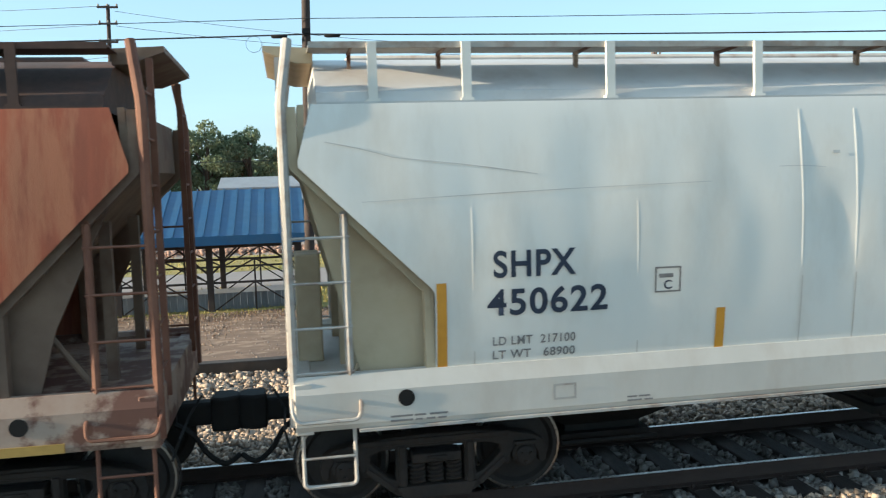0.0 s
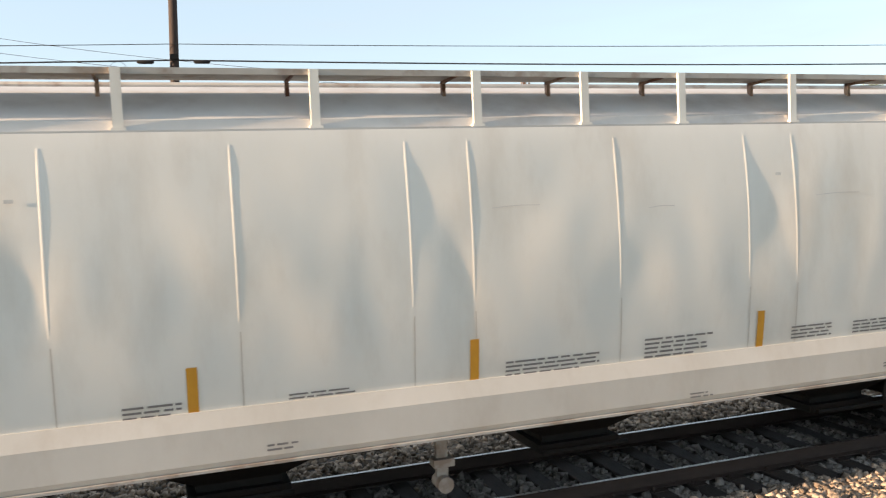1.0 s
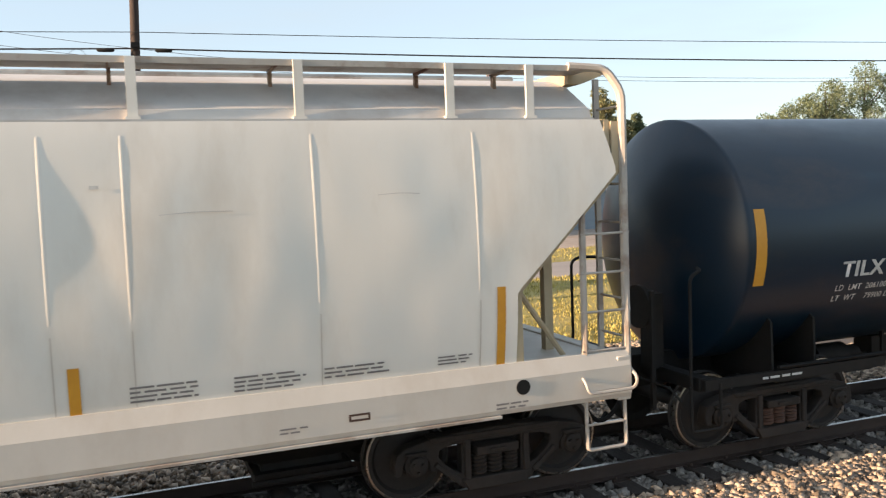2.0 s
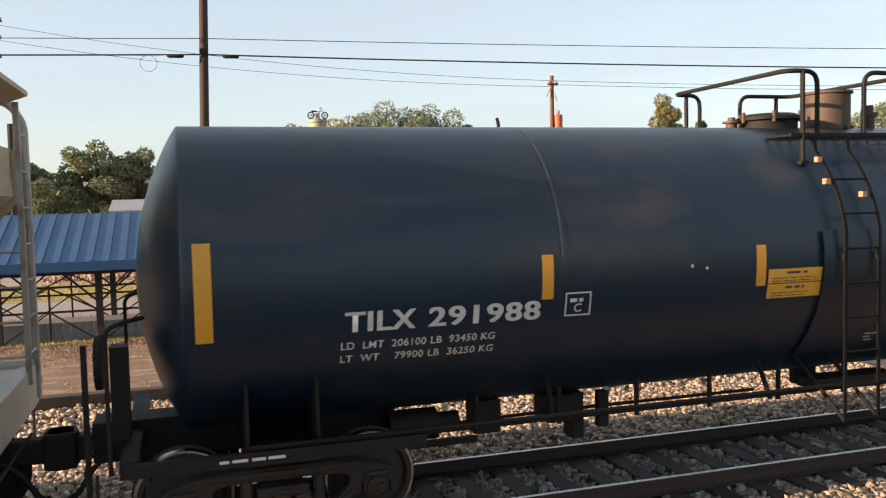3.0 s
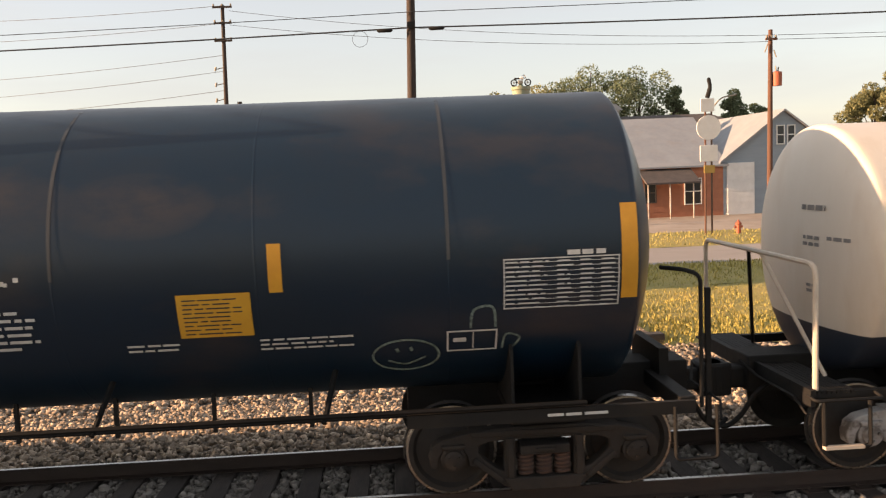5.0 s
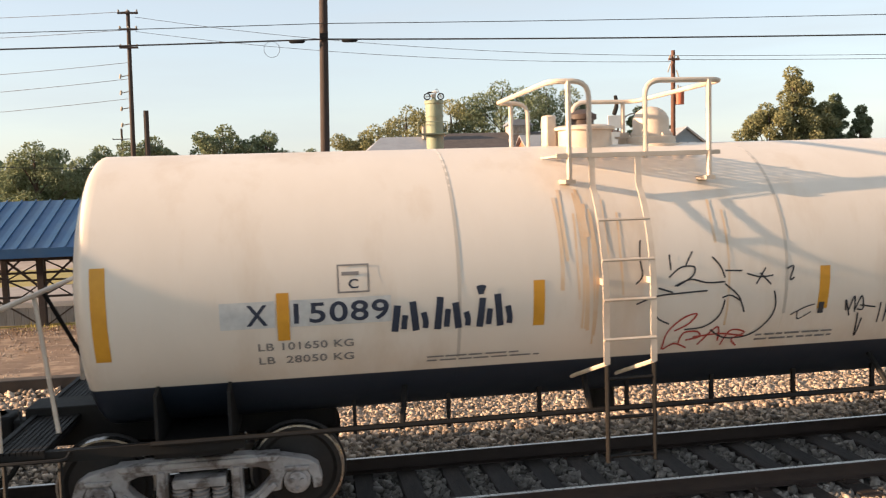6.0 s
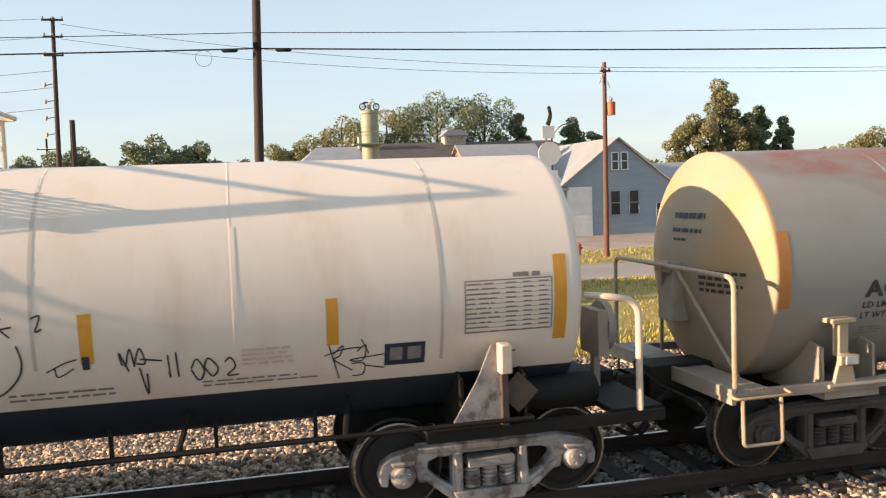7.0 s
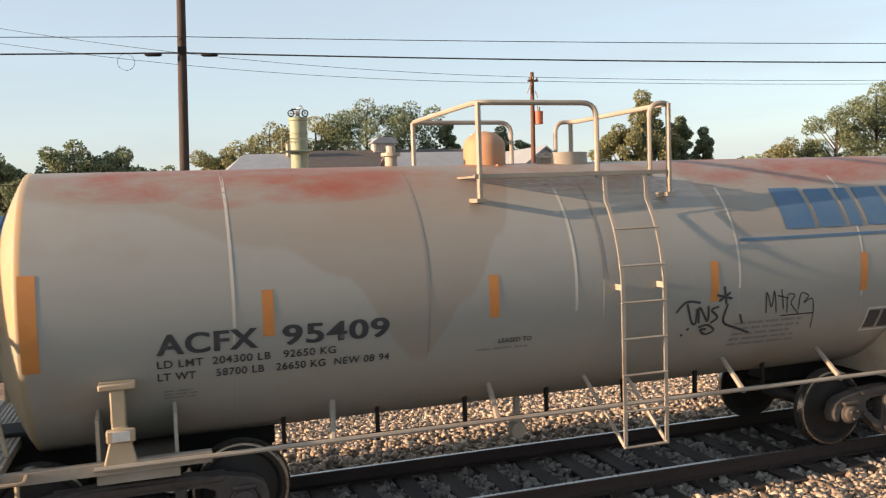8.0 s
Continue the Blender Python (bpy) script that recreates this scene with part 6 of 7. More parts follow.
part("saddle_bracket", join([Geo().box(-4.72, -4.42, -1.40, -1.10, 1.655, 1.71), Geo().box(-4.63, -4.51, -1.39, -1.28, 1.30, 1.66), Geo().prism([(-4.62, 1.34), (-4.50, 1.34), (-4.42, 0.96), (-4.72, 0.96)], -1.41, -1.36, "y"), Geo().box(-4.67, -4.44, -1.47, -1.40, 1.22, 1.33)]), TAN_RAIL, gray_tank, bevel=0.012)
for x, z0, z1, w, paint in ((-3.57, 2.1, 3.47, 0.014, SEAM_PALE), (-1.75, 1.7, 3.47, 0.012, SEAM_DARK), (-0.18, 2.0, 3.25, 0.016, SEAM_PALE), (0.14, 2.3, 3.3, 0.013, SEAM_DARK), (1.80, 2.1, 3.2, 0.014, SEAM_PALE), (3.5, 1.9, 3.3, 0.012, SEAM_PALE)):
    part("weld_line", patch(gs, x - w, x + w, z0, z1, 0.0025, 1, 28), paint, gray_tank, "scuffed weld line round the tank")
part("card_holder", Geo().box(-4.62, -4.48, -1.495, -1.48, 1.24, 1.32), INK_WHITE, gray_tank)
part("outlet_valve", join([Geo().cyl((-0.45, -0.4, 0.55), (-0.45, -0.25, 0.55), 0.09, 14), Geo().box(-0.48, -0.42, -0.36, -0.3, 0.55, 1.0)]), GRAY_STEEL, gray_tank)


# ------------------------------------------------------------------ blue-roofed open pavilion
pav = new("pavilion")
tagged(pav, "open timber pavilion with blue metal roof and lattice rails", "pavilion")
PX0, PX1 = -12.6, 0.45
EAVE, RIDGE = (24.0, 1.74), (27.4, 3.0)
roof_g = Geo().prism([(EAVE[0], EAVE[1] - 0.05), EAVE, RIDGE, (30.8, 1.74), (30.8, 1.69), (27.4, 2.94)], PX0, PX1)
pav_roof = part("roof", roof_g, BLUE_METAL, pav, "blue standing-seam metal roof", smooth=20)
seam_rib = None
for k in range(int((PX1 - PX0) / 0.41) + 1):
    x = PX0 + 0.41 * k
    m = Matrix.Translation((x, 0, 0))
    if seam_rib is None:
        seam_rib = part("roof_seam", Geo().prism([(EAVE[0], EAVE[1] + 0.005), (EAVE[0], EAVE[1] + 0.045), (RIDGE[0], RIDGE[1] + 0.045), (RIDGE[0], RIDGE[1] + 0.005)], -0.018, 0.018), BLUE_METAL, pav_roof)
        seam_rib.matrix_basis = m
    else:
        again(seam_rib, m, pav_roof)
part("fascia", Geo().box(PX0, PX1, 23.95, 24.0, 1.50, 1.76), BLUE_METAL, pav)
part("eave_beam", Geo().box(PX0 + 0.1, PX1 - 0.1, 24.9, 25.1, 1.38, 1.66), DARK_WOOD, pav)
part("eave_beam", Geo().box(PX0 + 0.1, PX1 - 0.1, 29.7, 29.9, 1.38, 1.66), DARK_WOOD, pav)
for y in (25.0, 29.8):
    for x in (0.25, -2.30, -4.85, -7.40, -9.95, -12.4):
        part("post", Geo().box(x - 0.09, x + 0.09, y - 0.09, y + 0.09, -0.6, 1.45), DARK_WOOD, pav, bevel=0.01)
        for s in (-1, 1):
            if PX0 < x + s * 0.9 < PX1:
                part("knee_brace", Geo().strut((x, 0.55), (x + s * 0.95, 1.42), 0.055, y - 0.04, y + 0.04), DARK_WOOD, pav)
for k in range(5):
    xa, xb = 0.25 - 2.55 * k, 0.25 - 2.55 * (k + 1)
    for y in (25.0, 29.8):
        g = Geo().box(xb, xa, y - 0.03, y + 0.03, 0.98, 1.04).box(xb, xa, y - 0.03, y + 0.03, 0.30, 0.36)
        xm = (xa + xb) / 2
        g.strut((xb, 0.33), (xm, 1.0), 0.045, y - 0.02, y + 0.02).strut((xm, 1.0), (xa, 0.33), 0.045, y - 0.02, y + 0.02)
        g.strut((xm, -0.5), (xm, 1.0), 0.05, y - 0.025, y + 0.025)
        g.strut((xb, -0.55), (xm, 0.33), 0.04, y - 0.018, y + 0.018).strut((xm, 0.33), (xa, -0.55), 0.04, y - 0.018, y + 0.018)
        part("lattice_rail", g, DARK_WOOD, pav)
board = None
for k in range(64):
    x = PX0 + 0.1 + 0.2 * k
    if x > PX1 - 0.15:
        break
    m = Matrix.Translation((x, 25.35, 0))
    if board is None:
        board = part("wall_board", Geo().box(0.006, 0.194, 0, 0.04, -0.58, -0.02), GRAY_BOARD, pav, "grey weathered skirting board")
        board.matrix_basis = m
    else:
        again(board, m, pav)
part("deck", Geo().box(PX0, PX1, 25.4, 29.8, -0.5, -0.42), GRAY_BOARD, pav)


# ------------------------------------------------------------------ utility poles and wires
def pole(label, x, y, z1, r0, r1, mat, lean=0.0, arms=()):
    p = new("utility_pole")
    p.location = (x, y, GROUND_Z)
    tagged(p, label, "utility pole", "utility poles")
    h = z1 - GROUND_Z
    pts = [(lean * h * k / 10, 0, h * k / 10 - 0.1) for k in range(11)]
    part("shaft", Geo().path(pts, [r0 + (r1 - r0) * k / 10 for k in range(11)], 14), mat, p)
    for z, half in arms:
        zz = z - GROUND_Z
        part("crossarm", Geo().box(lean * zz - half, lean * zz + half, -0.16, -0.05, zz - 0.05, zz + 0.05), mat, p)
        for s in (-1, 0.0, 1):
            part("insulator", Geo().lathe([(zz + 0.05, 0.035), (zz + 0.10, 0.06), (zz + 0.13, 0.04), (zz + 0.17, 0.055), (zz + 0.19, 0.02)], "z", (lean * zz + s * (half - 0.06), -0.10, 0), 10), GRAY_STEEL, p)
    return p


pole_a = pole("tall brown wooden utility pole beside the pavilion", 0.50, 24.0, 10.8, 0.15, 0.11, POLE_WOOD, 0.029)
part("cable_clamp", Geo().box(0.12, 0.34, -0.20, -0.08, 7.88, 8.02), BLACK_STEEL, pole_a)
part("meter_box", Geo().box(0.02, 0.22, -0.22, -0.10, 3.1, 3.45), GRAY_STEEL, pole_a)
pole_0 = pole("distant wooden utility pole with short crossarms", -9.55, 50.0, 13.35, 0.16, 0.10, POLE_WOOD, 0.02, ((13.1, 0.55), (12.2, 0.5), (11.2, 0.5)))
for z in (9.6, 8.7, 7.8, 6.9):
    part("insulator_arm", join([Geo().cyl((0.02 * z - 0.5, 0, z + 0.62), (0.02 * z, 0, z + 0.72), 0.03, 6), Geo().cyl((0.02 * z - 0.55, 0, z + 0.52), (0.02 * z - 0.5, 0, z + 0.76), 0.06, 8)]), GRAY_STEEL, pole_0)
stub_pole = pole("short wooden pole stub without wires", -8.72, 50.0, 7.8, 0.16, 0.14, POLE_WOOD, 0.012)
pole_3 = pole("reddish wooden utility pole with transformer", 18.38, 40.0, 9.45, 0.15, 0.10, POLE_RED, 0.008, ((8.9, 0.28),))
tf = part("transformer", Geo().lathe([(7.30, 0.02), (7.30, 0.22), (7.95, 0.23), (7.98, 0.15), (8.0, 0.02)], "z", (0.38, -0.05, 0), 18), RED_PAINT, pole_3, "faded red transformer can")
part("bushing", join([Geo().cyl((0.30, -0.1, 7.95), (0.28, -0.1, 8.25), 0.035, 8), Geo().cyl((0.46, 0.05, 7.95), (0.50, 0.05, 8.2), 0.035, 8)]), GRAY_STEEL, tf)
part("cutout", join([Geo().cyl((-0.25, -0.1, 8.9), (-0.1, -0.1, 9.3), 0.03, 6), Geo().cyl((0.2, -0.1, 9.0), (0.32, -0.1, 8.65), 0.03, 6)]), GRAY_STEEL, pole_3)
far_pole = pole("small far utility pole with crossarm", -22.0, 110.0, 11.0, 0.16, 0.12, POLE_WOOD, 0.0, ((9.6, 1.1),))


def wire(label, a, b, r, sag=0.0, n=40):
    a, b = Vector(a), Vector(b)
    pts = [a.lerp(b, k / n) - Vector((0, 0, sag * 4 * (k / n) * (1 - k / n))) for k in range(n + 1)]
    ob = solid("overhead_wire", Geo().path(pts, r, 5), WIRE)
    return tagged(ob, label, "wire", "overhead wires")


# a line through pole_a that nears the track to the right
A = Vector((0.74, 23.85, 0))
LINE = Vector((0.995, -0.10, 0))
wire("thick black overhead cable on the tall pole", A + LINE * -45 + Vector((0, 0, 7.55)), A + Vector((0, 0, 7.24)), 0.022, 0.25)
wire("thick black overhead cable on the tall pole", A + Vector((0, 0, 7.24)), A + LINE * 45 + Vector((0, 0, 7.35)), 0.022, 0.25)
wire("thin overhead wire above the cable", A + LINE * -45 + Vector((0, 0, 7.85)), A + Vector((0, 0, 7.67)), 0.011, 0.2)
wire("thin overhead wire above the cable", A + Vector((0, 0, 7.67)), A + LINE * 45 + Vector((0, 0, 8.05)), 0.011, 0.2)
for s, d in ((-1, 0.75), (1, 0.70)):
    c = A + LINE * (s * d) + Vector((0, 0, 7.19))
    box = solid("splice_box", Geo().path([c - LINE * 0.22, c - LINE * 0.16, c + LINE * 0.16, c + LINE * 0.22], [0.02, 0.05, 0.05, 0.02], 8), BLACK_STEEL)
    tagged(box, "black cable splice case hanging on the cable", "cable splice", "cable splices")
ring = [A + LINE * (-1.45 + 0.22 * math.cos(k * 0.42)) + Vector((0, 0, 6.99 + 0.22 * math.sin(k * 0.42))) for k in range(16)]
tagged(solid("cable_coil", Geo().path(ring, 0.006, 5), WIRE), "thin loop of spare cable under the overhead cable", "cable")
for z0, z1, xb in ((12.9, 9.1, 18.5), (12.1, 8.8, 18.5)):
    wire("thin wire between distant poles", (-8.9, 50, z0), (xb, 40, z1), 0.012, 0.5)
for z in (9.1, 8.9):
    wire("thin wire running from the transformer pole", (18.5, 40, z), (75, 30, z + 0.4), 0.012, 0.6)
for z, e in ((13.2, 15.2), (12.2, 13.6), (10.4, 10.6), (9.5, 9.3), (8.4, 8.0)):
    wire("thin wire from the distant pole", (-9.3, 50, z), (-42, 62, e), 0.014, 0.4)
wire("low service wire behind the pavilion", (-30, 46, 5.6), (12.0, 66, 5.4), 0.02, 0.9)

# ------------------------------------------------------------------ roadside sign and hydrant
sign_post = new("roadside_sign")
sign_post.location = (16.1, 42.0, GROUND_Z)
tagged(sign_post, "tall roadside sign with round and square white panels", "sign")
part("post", Geo().cyl((-0.16, 0, 0), (-0.12, 0, 6.4), 0.05, 8), POLE_RED, sign_post)
part("post", Geo().cyl((0.18, 0, 0), (0.20, 0, 6.6), 0.05, 8), POLE_WOOD, sign_post)
part("round_panel", Geo().lathe([(-0.16, 0.02), (-0.16, 0.62), (-0.09, 0.62), (-0.09, 0.02)], "y", (0, 0, 5.5), 32), WHITE_TRIM, sign_post, "plain round white panel")
part("square_panel", Geo().box(-0.45, 0.45, -0.16, -0.09, 3.80, 4.62), WHITE_TRIM, sign_post, bevel=0.01)
part("square_panel", Geo().box(-0.26, 0.30, -0.16, -0.09, 3.2, 3.6), YELLOW_OLD, sign_post, bevel=0.01)
part("square_panel", Geo().box(-0.40, 0.30, -0.16, -0.09, 6.3, 6.95), WHITE_TRIM, sign_post, bevel=0.01)
part("arrow", Geo().path(smooth_line([(-0.05, -0.1, 7.0), (0.10, -0.1, 7.5), (0.02, -0.1, 8.0)]), [0.12] * 6 + [0.10] * 6 + [0.02], 8), BLACK_STEEL, sign_post, "curved dark arrow fin")
part("street_lamp_arm", Geo().path(bent([(0.2, 0, 6.4), (0.7, 0, 7.0), (1.5, 0, 7.1)], 0.3), 0.035, 8), GRAY_STEEL, sign_post)
hyd = solid("fire_hydrant", join([Geo().lathe([(0, 0.18), (0.05, 0.18), (0.06, 0.13), (0.5, 0.13), (0.52, 0.17), (0.58, 0.17), (0.70, 0.06), (0.76, 0.03)], "z", (17.66, 42.0, GROUND_Z), 16), Geo().cyl((17.45, 42, GROUND_Z + 0.4), (17.87, 42, GROUND_Z + 0.4), 0.07, 10)]), RED_PAINT)
tagged(hyd, "small red fire hydrant on the verge", "hydrant")


# ------------------------------------------------------------------ buildings
def window(parent, x0, x1, z0, z1, y, trim=WHITE_TRIM):
    w = part("window", Geo().box(x0, x1, y - 0.02, y + 0.02, z0, z1), DARK_PANE, parent, "dark window pane")
    t = 0.07
    part("window_frame", Geo().box(x0 - t, x0, y - 0.06, y + 0.02, z0 - t, z1 + t).box(x1, x1 + t, y - 0.06, y + 0.02, z0 - t, z1 + t).box(x0, x1, y - 0.06, y + 0.02, z1, z1 + t).box(x0, x1, y - 0.08, y + 0.02, z0 - t, z0).box(x0, x1, y - 0.05, y + 0.02, (z0 + z1) / 2 - 0.03, (z0 + z1) / 2 + 0.03), trim, w)


def gabled(name, label, x0, x1, y0, y1, z0, ze, zr, wall, roof_mat, along="y", over=0.3):
    """A house: walls and a pitched roof with its ridge along x or y."""
    h = new(name)
    tagged(h, label, "building")
    if along == "y":
        xm = (x0 + x1) / 2
        part("wall", Geo().prism([(x0, z0), (x1, z0), (x1, ze), (xm, zr), (x0, ze)], y0, y1, "y"), wall, h)
        k = (zr - ze) / (xm - x0)
        for s, xe in ((-1, x0 - over), (1, x1 + over)):
            zz = ze - k * over
            part("roof", Geo().prism([(xm, zr + 0.05), (xe, zz + 0.05), (xe, zz + 0.17), (xm, zr + 0.17)], y0 - over, y1 + over, "y"), roof_mat, h)
    else:
        ym = (y0 + y1) / 2
        part("wall", Geo().prism([(y0, z0), (y1, z0), (y1, ze), (ym, zr), (y0, ze)], x0, x1), wall, h)
        k = (zr - ze) / (ym - y0)
        for s, ye in ((-1, y0 - over), (1, y1 + over)):
            zz = ze - k * over
            part("roof", Geo().prism([(ym, zr + 0.05), (ye, zz + 0.05), (ye, zz + 0.17), (ym, zr + 0.17)], x0 - over, x1 + over), roof_mat, h)
    return h


GZ = GROUND_Z
house = gabled("small_house", "small grey clapboard house with white double door and awning", 2.1, 7.4, 58, 66, GZ, 2.15, 3.35, HOUSE_GRAY, PALE_ROOF)
part("gable_trim", join([Geo().strut((1.8, 2.02), (4.75, 3.36), 0.16, 57.66, 57.72), Geo().strut((4.75, 3.36), (7.7, 2.02), 0.16, 57.66, 57.72)]), WHITE_TRIM, house)
for x0 in (4.10, 4.85):
    d = part("door", Geo().box(x0, x0 + 0.70, 57.93, 57.99, -0.35, 1.42), WHITE_TRIM, house, "white door leaf")
    part("door_panel", Geo().box(x0 + 0.12, x0 + 0.58, 57.91, 57.93, -0.1, 0.5).box(x0 + 0.12, x0 + 0.58, 57.91, 57.93, 0.65, 1.25), WHITE_TRIM, d)
window(house, 3.62, 3.92, 0.2, 1.42, 57.97)
window(house, 5.80, 6.05, 0.2, 1.42, 57.97)
awn = part("awning", Geo().prism([(57.95, 1.98), (56.9, 1.52), (56.9, 1.56), (57.95, 2.03)], 2.7, 7.05), PALE_ROOF, house, "striped metal awning")
for k in range(14):
    part("awning_strip", Geo().prism([(57.95, 2.035), (56.9, 1.565), (56.9, 1.60), (57.95, 2.07)], 2.75 + 0.31 * k, 2.90 + 0.31 * k), WHITE_TRIM, awn)
part("step", Geo().box(4.9, 6.1, 57.2, 57.95, GZ, -0.38), BRICK, house)
for k in range(11):
    part("clapboard_edge", Geo().box(2.1, 7.4, 57.975, 57.995, GZ + 0.15 + 0.24 * k, GZ + 0.165 + 0.24 * k), HOUSE_GRAY, house)

shed = gabled("blue_shed", "blue metal shed beside the small house", -4.0, 1.95, 60, 66, GZ, 1.9, 2.5, BLUE_METAL, PALE_ROOF, "x")

tower = new("steel_tower")
tower.location = (10.25, 65, GZ)
tower.scale = (0.86, 0.86, 0.956)
tagged(tower, "pale green steel silo tower with a railed platform", "tower")
part("shaft", Geo().lathe([(0, 1.35), (0.9, 1.35), (1.0, 1.15), (2.0, 1.15), (2.3, 0.80), (10.2, 0.78), (10.3, 0.86), (10.5, 0.86), (10.52, 0.3), (10.8, 0.1)], "z", n=32), GREEN_METAL, tower)
for k in range(8):
    a = k * math.pi / 4
    part("base_fin", Geo().box(1.15 * math.cos(a) - 0.12, 1.15 * math.cos(a) + 0.12, 1.15 * math.sin(a) - 0.12, 1.15 * math.sin(a) + 0.12, 0.9, 1.95), GREEN_METAL, tower)
for z in (4.2, 5.9, 7.6, 9.2):
    part("band", Geo().lathe([(z, 0.80), (z, 0.84), (z + 0.12, 0.84), (z + 0.12, 0.80)], "z", n=32, caps=False), GREEN_METAL, tower)
part("platform", Geo().box(-1.7, 1.0, -1.3, 0.3, 7.75, 7.85), GREEN_METAL, tower)
for x in (-1.7, -1.0, 0.95):
    part("platform_rail_post", Geo().cyl((x, -1.3, 7.85), (x, -1.3, 8.75), 0.035, 6), GREEN_METAL, tower)
part("platform_rail", Geo().path([(-1.7, 0.2, 8.75), (-1.7, -1.3, 8.75), (0.95, -1.3, 8.75)], 0.035, 6), GREEN_METAL, tower)
part("opening", Geo().box(-0.40, 0.32, -0.86, -0.70, 4.75, 5.6), BLACK_STEEL, tower)
part("top_plate", Geo().box(-0.8, 0.8, -0.25, 0.1, 10.50, 10.56), GREEN_METAL, tower)

# a small motorcycle mounted as a landmark on the tower's top
bike = new("motorcycle")
bike.location = (10.25, 64.88, GZ + 10.56 * 0.956)
bike.scale = (0.86, 0.86, 0.86)
tagged(bike, "small black and white motorcycle mounted on the silo tower", "motorcycle")
for x in (-0.62, 0.62):
    wheel = part("wheel", Geo().path([(x + 0.27 * math.cos(a), 0, 0.32 + 0.27 * math.sin(a)) for a in (k * 0.3927 for k in range(17))], 0.055, 6), BLACK_STEEL, bike)
    part("hub", Geo().cyl((x, -0.06, 0.32), (x, 0.06, 0.32), 0.07, 10), WHITE_DIRTY, wheel)
    for k in range(4):
        part("spoke", Geo().cyl((x - 0.25 * math.cos(k * 0.785), 0, 0.32 - 0.25 * math.sin(k * 0.785)), (x + 0.25 * math.cos(k * 0.785), 0, 0.32 + 0.25 * math.sin(k * 0.785)), 0.014, 5), GRAY_STEEL, wheel)
part("frame", join([Geo().cyl((-0.62, 0, 0.32), (-0.12, 0, 0.34), 0.03, 6), Geo().cyl((-0.12, 0, 0.34), (0.30, 0, 0.72), 0.03, 6), Geo().cyl((-0.5, 0, 0.62), (0.34, 0, 0.70), 0.035, 6)]), BLACK_STEEL, bike)
part("engine", Geo().box(-0.26, 0.16, -0.13, 0.13, 0.22, 0.52), GRAY_STEEL, bike, bevel=0.03)
part("fuel_tank", Geo().lathe([(-0.12, 0.03), (-0.06, 0.12), (0.16, 0.14), (0.30, 0.05)], "x", (0, 0, 0.72), 14), WHITE_TRIM, bike, "white fuel tank")
part("seat", Geo().box(-0.58, -0.12, -0.10, 0.10, 0.64, 0.74), BLACK_STEEL, bike, bevel=0.03)
part("fork", join([Geo().cyl((0.62, -0.07, 0.32), (0.36, -0.07, 0.92), 0.022, 6), Geo().cyl((0.62, 0.07, 0.32), (0.36, 0.07, 0.92), 0.022, 6)]), GRAY_STEEL, bike)
part("handlebar", Geo().path([(0.18, -0.32, 0.98), (0.34, -0.18, 0.94), (0.34, 0.18, 0.94), (0.18, 0.32, 0.98)], 0.02, 6), BLACK_STEEL, bike)


def brick_front(parent, x0, x1, y, z0, z1):
    """Courses of brick proud of the wall."""
    n = int((z1 - z0) / 0.42)
    for k in range(n):
        part("brick_course", Geo().box(x0, x1, y - 0.03, y, z0 + 0.42 * k, z0 + 0.42 * k + 0.36), BRICK, parent)


def hipped(name, label, x0, x1, r0, r1, y0, y1, z0, ze, zr, wall, roof_mat):
    """A broad building whose roof slopes in on its ends: ridge from r0 to r1."""
    h = new(name)
    tagged(h, label, "building")
    part("wall", Geo().box(x0, x1, y0, y1, z0, ze), wall, h)
    ym, e = (y0 + y1) / 2, 0.4
    vs = [(x0 - e, y0 - e, ze), (x1 + e, y0 - e, ze), (x1 + e, y1 + e, ze), (x0 - e, y1 + e, ze), (r0, ym, zr), (r1, ym, zr)]
    vs += [(x, y, z - 0.15) for x, y, z in vs[:4]]
    part("roof", Geo().add(vs, [(0, 1, 5, 4), (1, 2, 5), (2, 3, 4, 5), (3, 0, 4), (0, 6, 7, 1), (1, 7, 8, 2), (2, 8, 9, 3), (3, 9, 6, 0), (6, 9, 8, 7)]), roof_mat, h, smooth=0)
    return h


mill = hipped("brick_mill", "long red brick mill with brown shingle roof", 9.0, 36.0, 14.4, 32.0, 71, 95, GZ, 4.0, 7.9, BRICK, BROWN_ROOF)
brick_front(mill, 9.0, 36.0, 71, GZ, 3.9)
cup = part("roof_monitor", Geo().box(20.4, 22.6, 82.0, 83.4, 7.6, 8.5), WHITE_DIRTY, mill, "roof monitor vent")
part("monitor_roof", Geo().prism([(20.1, 8.5), (22.9, 8.5), (22.2, 9.1), (20.8, 9.1)], 81.8, 83.6, "y"), PALE_ROOF, cup)
for k in range(6):
    part("monitor_slat", Geo().box(20.55 + 0.34 * k, 20.72 + 0.34 * k, 81.92, 82.02, 7.75, 8.4), GRAY_STEEL, cup)
barn = hipped("metal_roof_barn", "low brick building with broad pale metal roof", 3.4, 8.9, 7.6, 12.8, 70.9, 93, GZ, 3.7, 7.6, BRICK, PALE_ROOF)
part("roof_vent", Geo().box(11.6, 12.8, 80.6, 81.8, 7.3, 8.5), GRAY_STEEL, barn)
lean_to = gabled("brick_lean_to", "brick annexe with pale wall end", 12.4, 16.8, 60, 66, GZ, 2.8, 3.4, BRICK, PALE_ROOF, "y", 0.15)
part("pale_wall", Geo().box(12.4, 16.8, 59.93, 59.99, 1.9, 2.8), WHITE_DIRTY, lean_to)
part("green_door", Geo().box(13.9, 14.8, 59.92, 59.98, GZ, 1.5), GREEN_METAL, lean_to)
